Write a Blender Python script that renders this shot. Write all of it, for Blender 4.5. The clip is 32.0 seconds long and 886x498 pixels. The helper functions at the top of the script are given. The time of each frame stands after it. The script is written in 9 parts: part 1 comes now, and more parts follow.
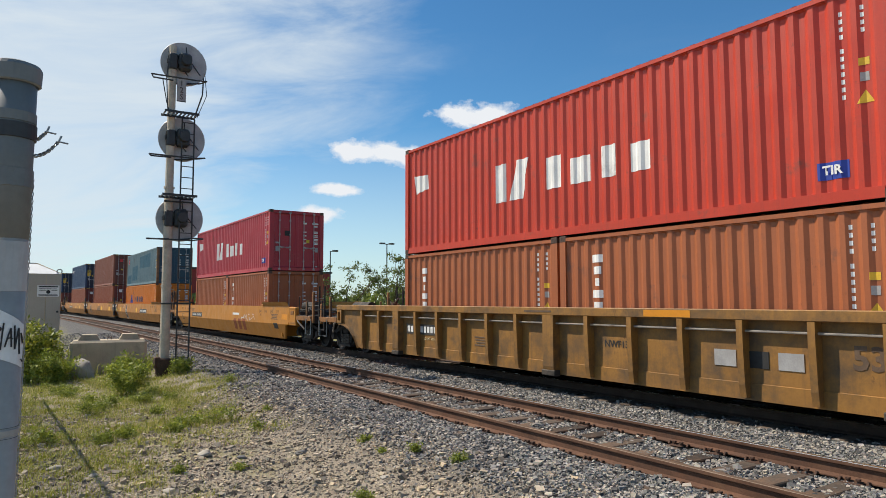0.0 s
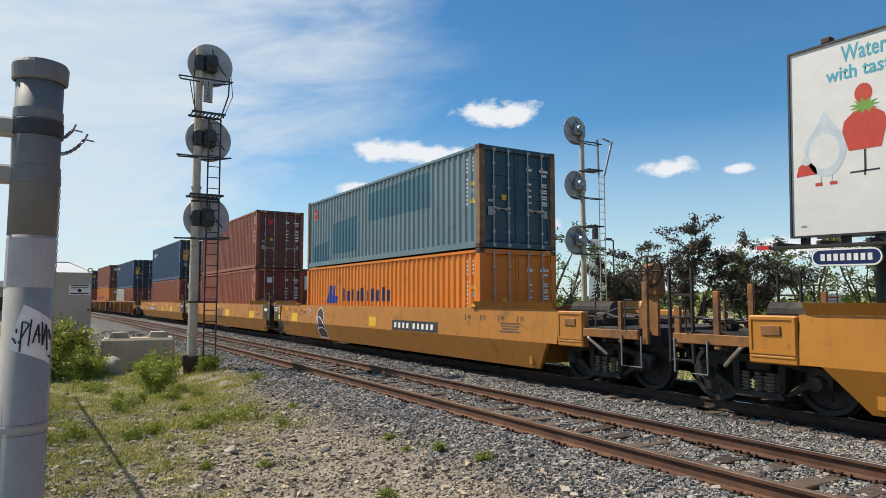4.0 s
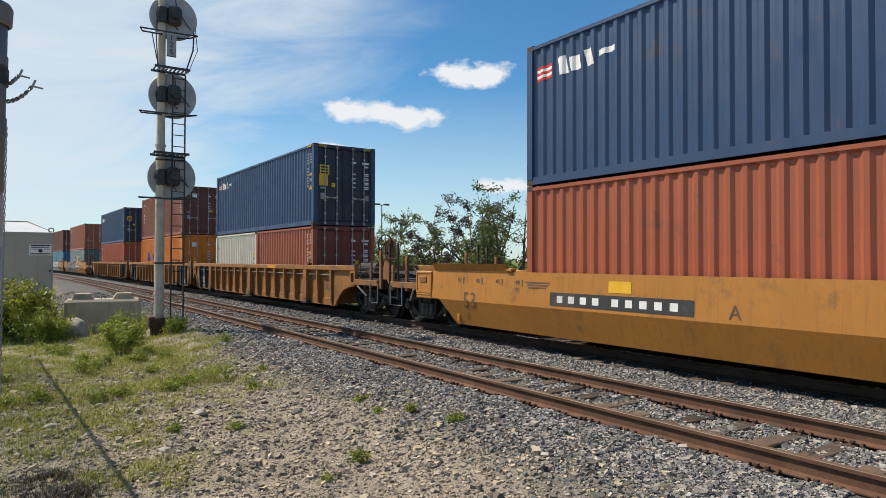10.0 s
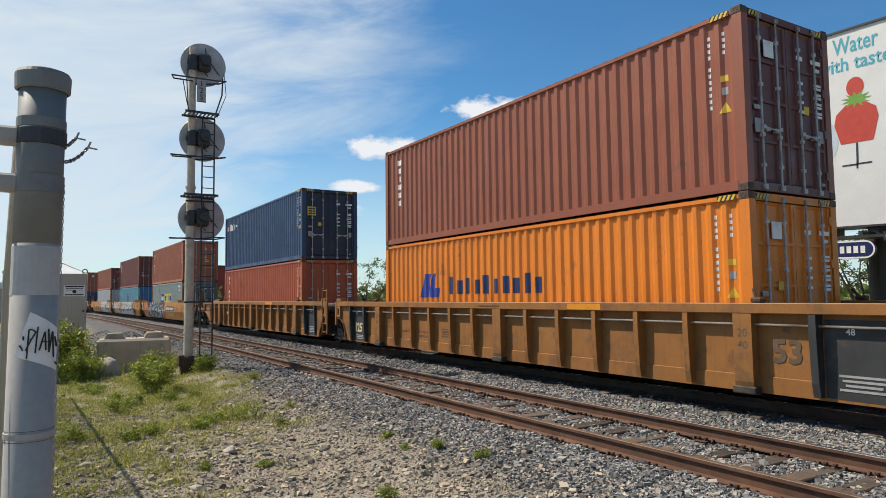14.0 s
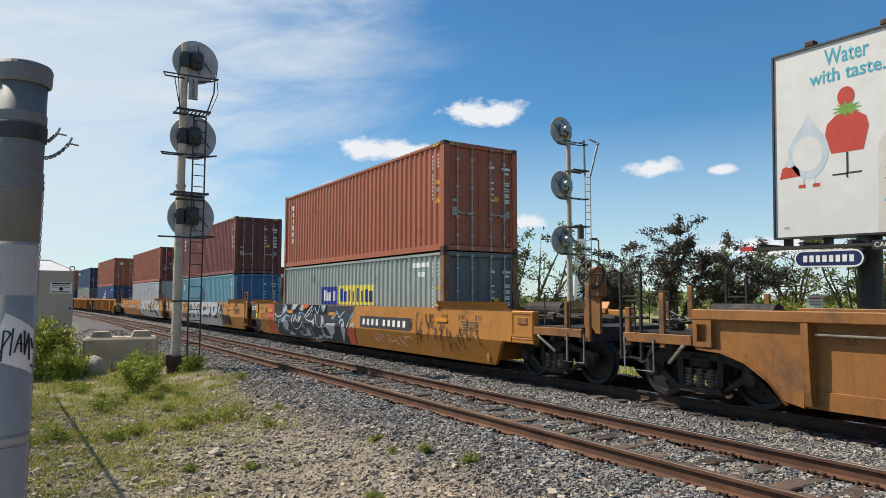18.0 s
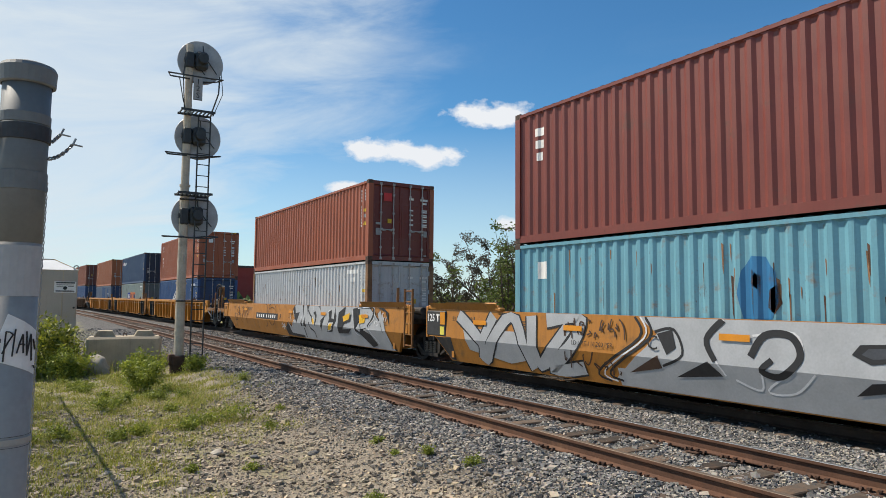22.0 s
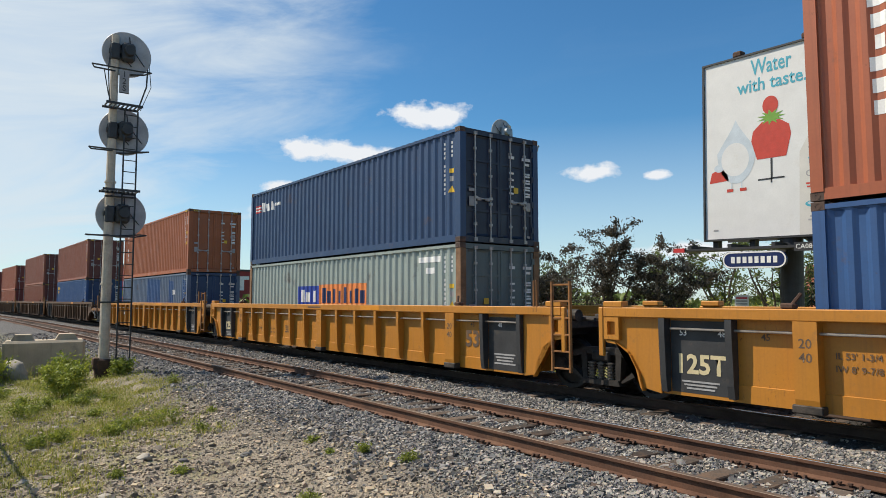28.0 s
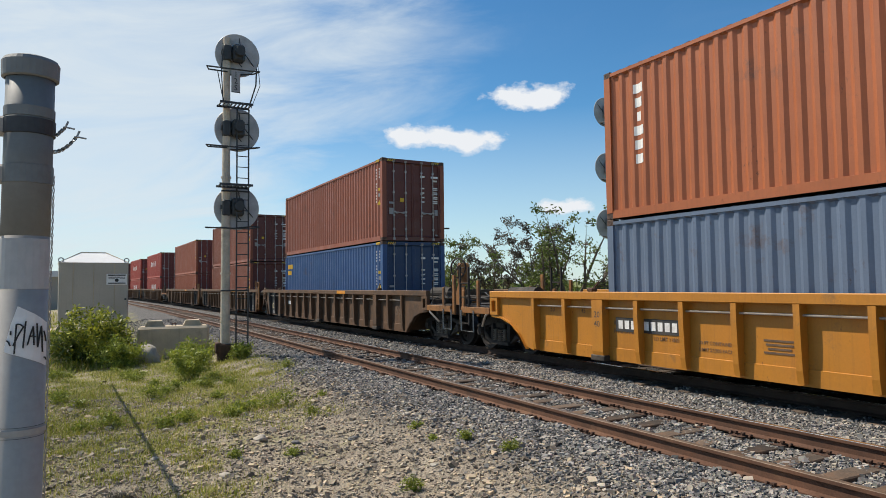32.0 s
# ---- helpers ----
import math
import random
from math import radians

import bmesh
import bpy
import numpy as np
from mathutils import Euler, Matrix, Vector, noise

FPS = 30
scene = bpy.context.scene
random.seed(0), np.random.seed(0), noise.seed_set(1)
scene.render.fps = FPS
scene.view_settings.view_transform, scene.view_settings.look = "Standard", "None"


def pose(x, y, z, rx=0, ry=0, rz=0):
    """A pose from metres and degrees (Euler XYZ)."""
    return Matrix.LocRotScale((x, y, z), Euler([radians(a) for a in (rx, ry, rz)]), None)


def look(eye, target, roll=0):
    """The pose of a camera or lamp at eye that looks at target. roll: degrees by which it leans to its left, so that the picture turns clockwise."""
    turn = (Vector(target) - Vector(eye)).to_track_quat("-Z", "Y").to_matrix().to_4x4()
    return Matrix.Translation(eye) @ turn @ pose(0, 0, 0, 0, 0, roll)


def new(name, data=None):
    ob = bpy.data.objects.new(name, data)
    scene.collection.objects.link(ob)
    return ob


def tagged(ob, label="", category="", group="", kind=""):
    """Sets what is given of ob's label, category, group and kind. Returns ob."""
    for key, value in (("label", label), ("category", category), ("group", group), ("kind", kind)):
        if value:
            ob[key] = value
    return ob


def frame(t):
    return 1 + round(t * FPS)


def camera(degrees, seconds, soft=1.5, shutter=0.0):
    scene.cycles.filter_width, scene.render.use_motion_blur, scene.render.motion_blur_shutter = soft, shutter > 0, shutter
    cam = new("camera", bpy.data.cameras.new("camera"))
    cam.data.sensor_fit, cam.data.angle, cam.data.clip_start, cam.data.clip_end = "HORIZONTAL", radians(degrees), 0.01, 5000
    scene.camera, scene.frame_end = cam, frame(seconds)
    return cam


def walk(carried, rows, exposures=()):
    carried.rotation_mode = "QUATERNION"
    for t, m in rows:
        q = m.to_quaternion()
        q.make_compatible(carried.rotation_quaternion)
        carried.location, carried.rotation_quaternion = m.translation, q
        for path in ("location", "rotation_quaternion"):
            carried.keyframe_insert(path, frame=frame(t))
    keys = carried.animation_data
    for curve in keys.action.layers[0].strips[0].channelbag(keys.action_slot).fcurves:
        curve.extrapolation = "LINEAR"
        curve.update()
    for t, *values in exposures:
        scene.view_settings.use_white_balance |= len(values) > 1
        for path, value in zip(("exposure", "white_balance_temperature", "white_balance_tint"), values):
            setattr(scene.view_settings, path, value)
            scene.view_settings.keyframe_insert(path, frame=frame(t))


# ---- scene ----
cam = camera(67.4, 32.0, soft=0.4)
# time, eye x y z, heading, tilt, lean of the hand-held camera
PATH = [
    (0, -5.688, -0.078, 1.643, -33.20, 4.40, -0.15),
    (0.5, -5.686, -0.046, 1.647, -32.74, 4.58, 0.08),
    (1, -5.689, -0.050, 1.645, -32.49, 5.13, 0.67),
    (1.5, -5.678, -0.052, 1.641, -31.89, 5.06, 0.12),
    (2, -5.684, -0.054, 1.649, -31.69, 5.03, 0.20),
    (2.5, -5.687, -0.052, 1.645, -31.42, 4.79, 0.38),
    (3, -5.682, -0.045, 1.643, -31.11, 4.52, 0.32),
    (3.5, -5.681, -0.056, 1.641, -31.02, 4.35, -0.00),
    (5.5, -5.639, -0.012, 1.627, -32.10, 4.24, 0.64),
    (6, -5.645, 0.024, 1.642, -34.25, 3.10, 0.18),
    (6.5, -5.649, -0.009, 1.642, -34.45, 1.33, 0.71),
    (7, -5.650, 0.039, 1.645, -34.78, -0.08, 0.48),
    (7.5, -5.653, 0.034, 1.648, -34.20, 1.26, 0.75),
    (8, -5.642, 0.047, 1.641, -33.88, 2.27, 0.75),
    (8.5, -5.632, 0.038, 1.635, -33.67, 1.20, 0.14),
    (9, -5.631, 0.038, 1.637, -33.80, 0.76, -0.02),
    (9.5, -5.638, 0.028, 1.634, -33.76, 0.85, 0.15),
    (10, -5.643, 0.038, 1.636, -33.65, 1.07, 0.17),
    (10.5, -5.640, 0.031, 1.633, -33.52, 1.31, -0.08),
    (11, -5.635, 0.030, 1.639, -33.10, 0.88, -0.35),
    (11.5, -5.640, 0.023, 1.644, -32.76, 1.42, 0.03),
    (12, -5.653, 0.036, 1.647, -32.80, 1.97, 0.06),
    (12.5, -5.661, 0.021, 1.654, -32.99, 3.02, -0.19),
    (13, -5.668, -0.001, 1.656, -33.06, 3.51, -0.25),
    (13.5, -5.688, -0.040, 1.659, -32.52, 3.75, -0.48),
    (14, -5.706, -0.069, 1.657, -31.58, 4.03, -0.69),
    (14.5, -5.714, -0.059, 1.666, -31.48, 4.27, -0.51),
    (16.5, -5.700, -0.059, 1.666, -31.89, 3.38, 0.07),
    (17, -5.700, -0.067, 1.675, -31.67, 3.65, 0.42),
    (17.5, -5.692, -0.042, 1.671, -31.54, 3.73, 0.19),
    (18, -5.679, -0.024, 1.669, -32.35, 4.21, 0.11),
    (18.5, -5.669, -0.022, 1.667, -32.95, 4.66, 0.26),
    (19, -5.659, -0.028, 1.666, -33.07, 4.22, 0.26),
    (19.5, -5.657, -0.041, 1.665, -33.00, 3.81, 0.38),
    (20, -5.685, -0.045, 1.668, -32.55, 3.63, 0.79),
    (20.5, -5.696, -0.040, 1.675, -32.57, 3.73, 0.64),
    (21, -5.708, -0.080, 1.676, -33.08, 4.30, 0.28),
    (21.5, -5.699, -0.065, 1.671, -32.22, 3.83, 0.28),
    (22, -5.675, -0.020, 1.675, -32.06, 4.33, 0.48),
    (22.5, -5.665, -0.022, 1.670, -32.54, 4.69, -0.06),
    (23, -5.660, -0.027, 1.667, -33.40, 4.14, -0.65),
    (23.5, -5.664, -0.019, 1.657, -33.35, 3.25, -0.08),
    (24, -5.635, -0.014, 1.653, -34.07, 3.67, -0.41),
    (24.5, -5.599, -0.058, 1.647, -33.88, 3.50, -0.47),
    (25, -5.552, -0.035, 1.634, -32.97, 3.47, 0.19),
    (25.5, -5.560, -0.004, 1.631, -32.47, 3.59, -0.13),
    (27.5, -5.647, -0.025, 1.616, -36.44, 4.53, -0.19),
    (28, -5.631, -0.034, 1.624, -37.31, 4.38, -0.05),
    (28.5, -5.642, -0.124, 1.661, -36.93, 4.20, -0.16),
    (29, -5.627, -0.086, 1.650, -35.56, 3.83, -0.79),
    (29.5, -5.594, 0.006, 1.621, -35.22, 3.38, 0.37),
    (30, -5.616, -0.034, 1.632, -35.27, 3.24, -0.62),
    (30.5, -5.619, -0.114, 1.663, -33.84, 3.68, 0.04),
    (31, -5.555, -0.152, 1.654, -30.18, 4.84, -0.89),
    (31.5, -5.538, -0.086, 1.656, -27.79, 3.33, -1.68),
    (32, -5.544, -0.027, 1.673, -28.36, 3.06, -0.63),
]


def aim(x, y, z, yaw, pitch, roll):
    a, b = radians(yaw), radians(pitch)
    return look((x, y, z), (x - math.sin(a) * math.cos(b), y + math.cos(a) * math.cos(b), z + math.sin(b)), roll)


walk(cam, [(t, aim(*r)) for t, *r in PATH], exposures=[(0, 0.13), (32, 0.13)])

# ---------------------------------------------------------------- sky and sun
SUN_AZ, SUN_EL = 38.0, 51.0      # degrees from +y towards -x, and above the horizon
world = bpy.data.worlds.new("sky")
scene.world = world
world.use_nodes = True


def sky_world():
    nt = world.node_tree
    nt.nodes.clear()
    N, Lk = nt.nodes.new, nt.links.new
    out, bg = N("ShaderNodeOutputWorld"), N("ShaderNodeBackground")
    sky = N("ShaderNodeTexSky")
    sky.sky_type, sky.sun_disc = "NISHITA", False
    sky.sun_elevation, sky.sun_rotation = radians(SUN_EL), radians(-SUN_AZ)
    sky.air_density, sky.dust_density, sky.ozone_density, sky.altitude = 1.0, 0.4, 1.2, 600
    co = N("ShaderNodeTexCoord")

    def math_(op, a, b=None, c=None, clamp=False):
        n = N("ShaderNodeMath")
        n.operation, n.use_clamp = op, clamp
        for i, v in enumerate((a, b, c)):
            if v is None:
                continue
            if isinstance(v, (int, float)):
                n.inputs[i].default_value = v
            else:
                Lk(v, n.inputs[i])
        return n.outputs[0]

    sep = N("ShaderNodeSeparateXYZ")
    Lk(co.outputs["Generated"], sep.inputs[0])
    X, Y, Z = sep.outputs
    az = math_("ARCTAN2", X, Y)          # to the right of +y
    el = math_("ARCSINE", Z)

    def noise_(scale, detail, vec, rough=0.55, dist=0.0):
        n = N("ShaderNodeTexNoise")
        n.inputs["Scale"].default_value, n.inputs["Detail"].default_value = scale, detail
        n.inputs["Roughness"].default_value, n.inputs["Distortion"].default_value = rough, dist
        Lk(vec, n.inputs["Vector"])
        return n.outputs["Fac"]

    # thin high cloud, drawn out sideways, thick towards the sun
    comb = N("ShaderNodeCombineXYZ")
    Lk(math_("MULTIPLY", az, 1.0), comb.inputs[0])
    Lk(math_("ADD", math_("MULTIPLY", el, 3.4), math_("MULTIPLY", az, -0.5)), comb.inputs[1])
    wisps = noise_(3.2, 7.0, comb.outputs[0], 0.6, 0.6)
    near_sun = math_("SUBTRACT", 1.0, math_("DIVIDE", math_("SUBTRACT", math_("ADD", az, math_("ADD", math_("MULTIPLY", el, -0.25), math_("MULTIPLY", math_("SUBTRACT", wisps, 0.5), -0.5))), 0.06), 0.44), clamp=True)
    near_sun = math_("MULTIPLY", math_("MULTIPLY", near_sun, near_sun), math_("SUBTRACT", 3.0, math_("MULTIPLY", near_sun, 2.0)))
    near_sun = math_("MULTIPLY", near_sun, math_("DIVIDE", math_("ADD", az, 1.5), 0.8, clamp=True))
    veil = math_("ADD", math_("MULTIPLY", math_("MULTIPLY", math_("SUBTRACT", wisps, 0.52), 1.15), math_("MAXIMUM", math_("SUBTRACT", 1.0, math_("DIVIDE", math_("SUBTRACT", az, 0.22), 0.34), clamp=True), 0.10)), math_("MULTIPLY", near_sun, 0.95))
    veil = math_("MINIMUM", math_("MAXIMUM", math_("MULTIPLY", veil, 0.88), 0.0), 0.90)
    low = math_("SUBTRACT", 1.0, math_("DIVIDE", el, 0.26), clamp=True)
    veil = math_("MAXIMUM", veil, math_("MULTIPLY", low, 0.66))
    # separate fair-weather clouds: bearing, height, half width, half height (radians)
    puffs = [(0.626, 0.273, 0.066, 0.021), (0.450, 0.222, 0.037, 0.017), (0.494, 0.220, 0.047, 0.018), (0.540, 0.216, 0.048, 0.017), (0.873, 0.187, 0.042, 0.013),
             (0.966, 0.179, 0.018, 0.007), (0.672, 0.113, 0.044, 0.011), (0.396, 0.129, 0.034, 0.013), (0.416, 0.164, 0.036, 0.009), (1.03, 0.068, 0.10, 0.014)]
    comb2 = N("ShaderNodeCombineXYZ")
    Lk(az, comb2.inputs[0])
    Lk(math_("MULTIPLY", el, 1.5), comb2.inputs[1])
    lump = noise_(22.0, 6.0, comb2.outputs[0], 0.62)
    total = None
    for a, e, w, h in puffs:
        dx = math_("DIVIDE", math_("SUBTRACT", az, a), w)
        dz = math_("DIVIDE", math_("SUBTRACT", el, e), h)
        r2 = math_("ADD", math_("MULTIPLY", dx, dx), math_("MULTIPLY", dz, dz))
        v = math_("SUBTRACT", 1.0, math_("SQRT", r2))
        total = v if total is None else math_("MAXIMUM", total, v)
    puff = math_("MULTIPLY", math_("ADD", total, math_("MULTIPLY", math_("SUBTRACT", lump, 0.46), 2.3)), 1.9, clamp=True)
    inside = math_("MULTIPLY", math_("ADD", total, 0.75), 2.5, clamp=True)
    puff = math_("MULTIPLY", puff, inside)
    hsv = N("ShaderNodeHueSaturation")
    hsv.inputs["Saturation"].default_value, hsv.inputs["Value"].default_value = 1.20, 1.24
    Lk(sky.outputs[0], hsv.inputs["Color"])
    mix1, mix2 = N("ShaderNodeMix"), N("ShaderNodeMix")
    mix1.data_type = mix2.data_type = "RGBA"
    Lk(veil, mix1.inputs["Factor"])
    tint = N("ShaderNodeMix")
    tint.data_type, tint.blend_type = "RGBA", "MULTIPLY"
    tint.inputs["Factor"].default_value, tint.inputs["B"].default_value = 1.0, (0.70, 1.04, 1.12, 1)
    Lk(hsv.outputs[0], tint.inputs["A"])
    Lk(tint.outputs["Result"], mix1.inputs["A"])
    mix1.inputs["B"].default_value = (7.9, 8.75, 9.3, 1)
    Lk(puff, mix2.inputs["Factor"])
    Lk(mix1.outputs["Result"], mix2.inputs["A"])
    mix2.inputs["B"].default_value = (9.3, 9.6, 10.0, 1)
    Lk(mix2.outputs["Result"], bg.inputs["Color"])
    bg.inputs["Strength"].default_value = 0.083
    Lk(bg.outputs[0], out.inputs["Surface"])


sky_world()
sun = new("sun", bpy.data.lights.new("sun", "SUN"))
sun.data.energy, sun.data.angle, sun.data.color = 5.0, radians(0.6), (1.0, 0.905, 0.775)
a_, e_ = radians(SUN_AZ), radians(SUN_EL)
SUN_DIR = Vector((-math.sin(a_) * math.cos(e_), math.cos(a_) * math.cos(e_), math.sin(e_)))
sun.matrix_world = look(SUN_DIR * 200, (0, 0, 0))

# ---------------------------------------------------------------- materials


def material(name, color, rough=0.6, metal=0.0, vary=0.18, scale=3.0, grain=60.0, bump=0.0, dirt=None, dirt_amount=0.0, dirt_scale=1.2,
             streaks=0.0, per_object=0.0, coat=0.0, chips=0.0):
    """A worn surface: two scales of tone, optional dirt patches, downward streaks and fine relief."""
    m = bpy.data.materials.new(name)
    m.use_nodes = True
    nt = m.node_tree
    nt.nodes.clear()
    N, Lk = nt.nodes.new, nt.links.new
    out, bs, co = N("ShaderNodeOutputMaterial"), N("ShaderNodeBsdfPrincipled"), N("ShaderNodeTexCoord")
    Lk(bs.outputs[0], out.inputs[0])

    def noise_(s, d, vec=None, r=0.6):
        n = N("ShaderNodeTexNoise")
        n.inputs["Scale"].default_value, n.inputs["Detail"].default_value, n.inputs["Roughness"].default_value = s, d, r
        Lk(vec or co.outputs["Object"], n.inputs["Vector"])
        return n.outputs["Fac"]

    def ramp(fac, lo, hi, a=0.0, b=1.0):
        n = N("ShaderNodeMapRange")
        n.inputs["From Min"].default_value, n.inputs["From Max"].default_value = lo, hi
        n.inputs["To Min"].default_value, n.inputs["To Max"].default_value = a, b
        Lk(fac, n.inputs["Value"])
        return n.outputs[0]

    def mixc(fac, a, b, blend="MIX"):
        n = N("ShaderNodeMix")
        n.data_type, n.blend_type = "RGBA", blend
        for sock, v in (("Factor", fac), ("A", a), ("B", b)):
            if isinstance(v, float):
                n.inputs[sock].default_value = v
            elif isinstance(v, tuple):
                n.inputs[sock].default_value = (*v, 1) if len(v) == 3 else v
            else:
                Lk(v, n.inputs[sock])
        return n.outputs["Result"]

    tone = ramp(noise_(scale, 4), 0.3, 0.7, 1 - vary, 1 + vary)
    fine = ramp(noise_(grain, 3), 0.3, 0.7, 1 - vary * 0.5, 1 + vary * 0.5)
    mul = N("ShaderNodeMath")
    mul.operation = "MULTIPLY"
    Lk(tone, mul.inputs[0]), Lk(fine, mul.inputs[1])
    val = mul.outputs[0]
    if per_object:
        info = N("ShaderNodeObjectInfo")
        m2 = N("ShaderNodeMath")
        m2.operation = "MULTIPLY"
        Lk(val, m2.inputs[0]), Lk(ramp(info.outputs["Random"], 0, 1, 1 - per_object, 1 + per_object), m2.inputs[1])
        val = m2.outputs[0]
    hs = N("ShaderNodeHueSaturation")
    hs.inputs["Color"].default_value = (*color, 1)
    Lk(val, hs.inputs["Value"])
    col = hs.outputs[0]
    if dirt:
        d = noise_(dirt_scale, 8, r=0.7)
        col = mixc(ramp(d, 0.62 - dirt_amount * 0.3, 0.78 - dirt_amount * 0.2, 0.0, 0.9), col, dirt)
    if streaks:
        mp = N("ShaderNodeMapping")
        mp.inputs["Scale"].default_value = (9, 9, 0.35)
        Lk(co.outputs["Object"], mp.inputs["Vector"])
        col = mixc(ramp(noise_(1.6, 6, mp.outputs[0]), 0.52, 0.8, 0.0, streaks), col, tuple(0.35 * c + 0.02 for c in color))
    if chips:
        # rust where the paint is scratched through, in loose groups, with short runs below
        mp = N("ShaderNodeMapping")
        mp.inputs["Scale"].default_value = (1, 1, 0.45)
        Lk(co.outputs["Object"], mp.inputs["Vector"])
        both = N("ShaderNodeMath")
        both.operation = "MULTIPLY"
        Lk(ramp(noise_(17, 5, mp.outputs[0], 0.7), 0.60, 0.68, 0.0, 1.0), both.inputs[0])
        Lk(ramp(noise_(0.9, 4), 0.50, 0.66, 0.0, chips), both.inputs[1])
        col = mixc(both.outputs[0], col, (0.075, 0.034, 0.018))
    Lk(col, bs.inputs["Base Color"])
    Lk(ramp(noise_(scale * 2.3, 4), 0.3, 0.7, max(rough - 0.12, 0.03), min(rough + 0.12, 1)), bs.inputs["Roughness"])
    bs.inputs["Metallic"].default_value = metal
    if coat:
        bs.inputs["Coat Weight"].default_value = coat
    if bump:
        b = N("ShaderNodeBump")
        b.inputs["Strength"].default_value, b.inputs["Distance"].default_value = 0.6, bump
        Lk(noise_(grain * 0.5, 5), b.inputs["Height"])
        Lk(b.outputs[0], bs.inputs["Normal"])
    return m


def paint(name, color, **kw):
    args = dict(rough=0.5, vary=0.09, scale=0.9, grain=25, dirt=(0.10, 0.06, 0.045), dirt_amount=0.05, dirt_scale=2.2, streaks=0.4, chips=0.8)
    args.update(kw)
    return material(name, color, **args)


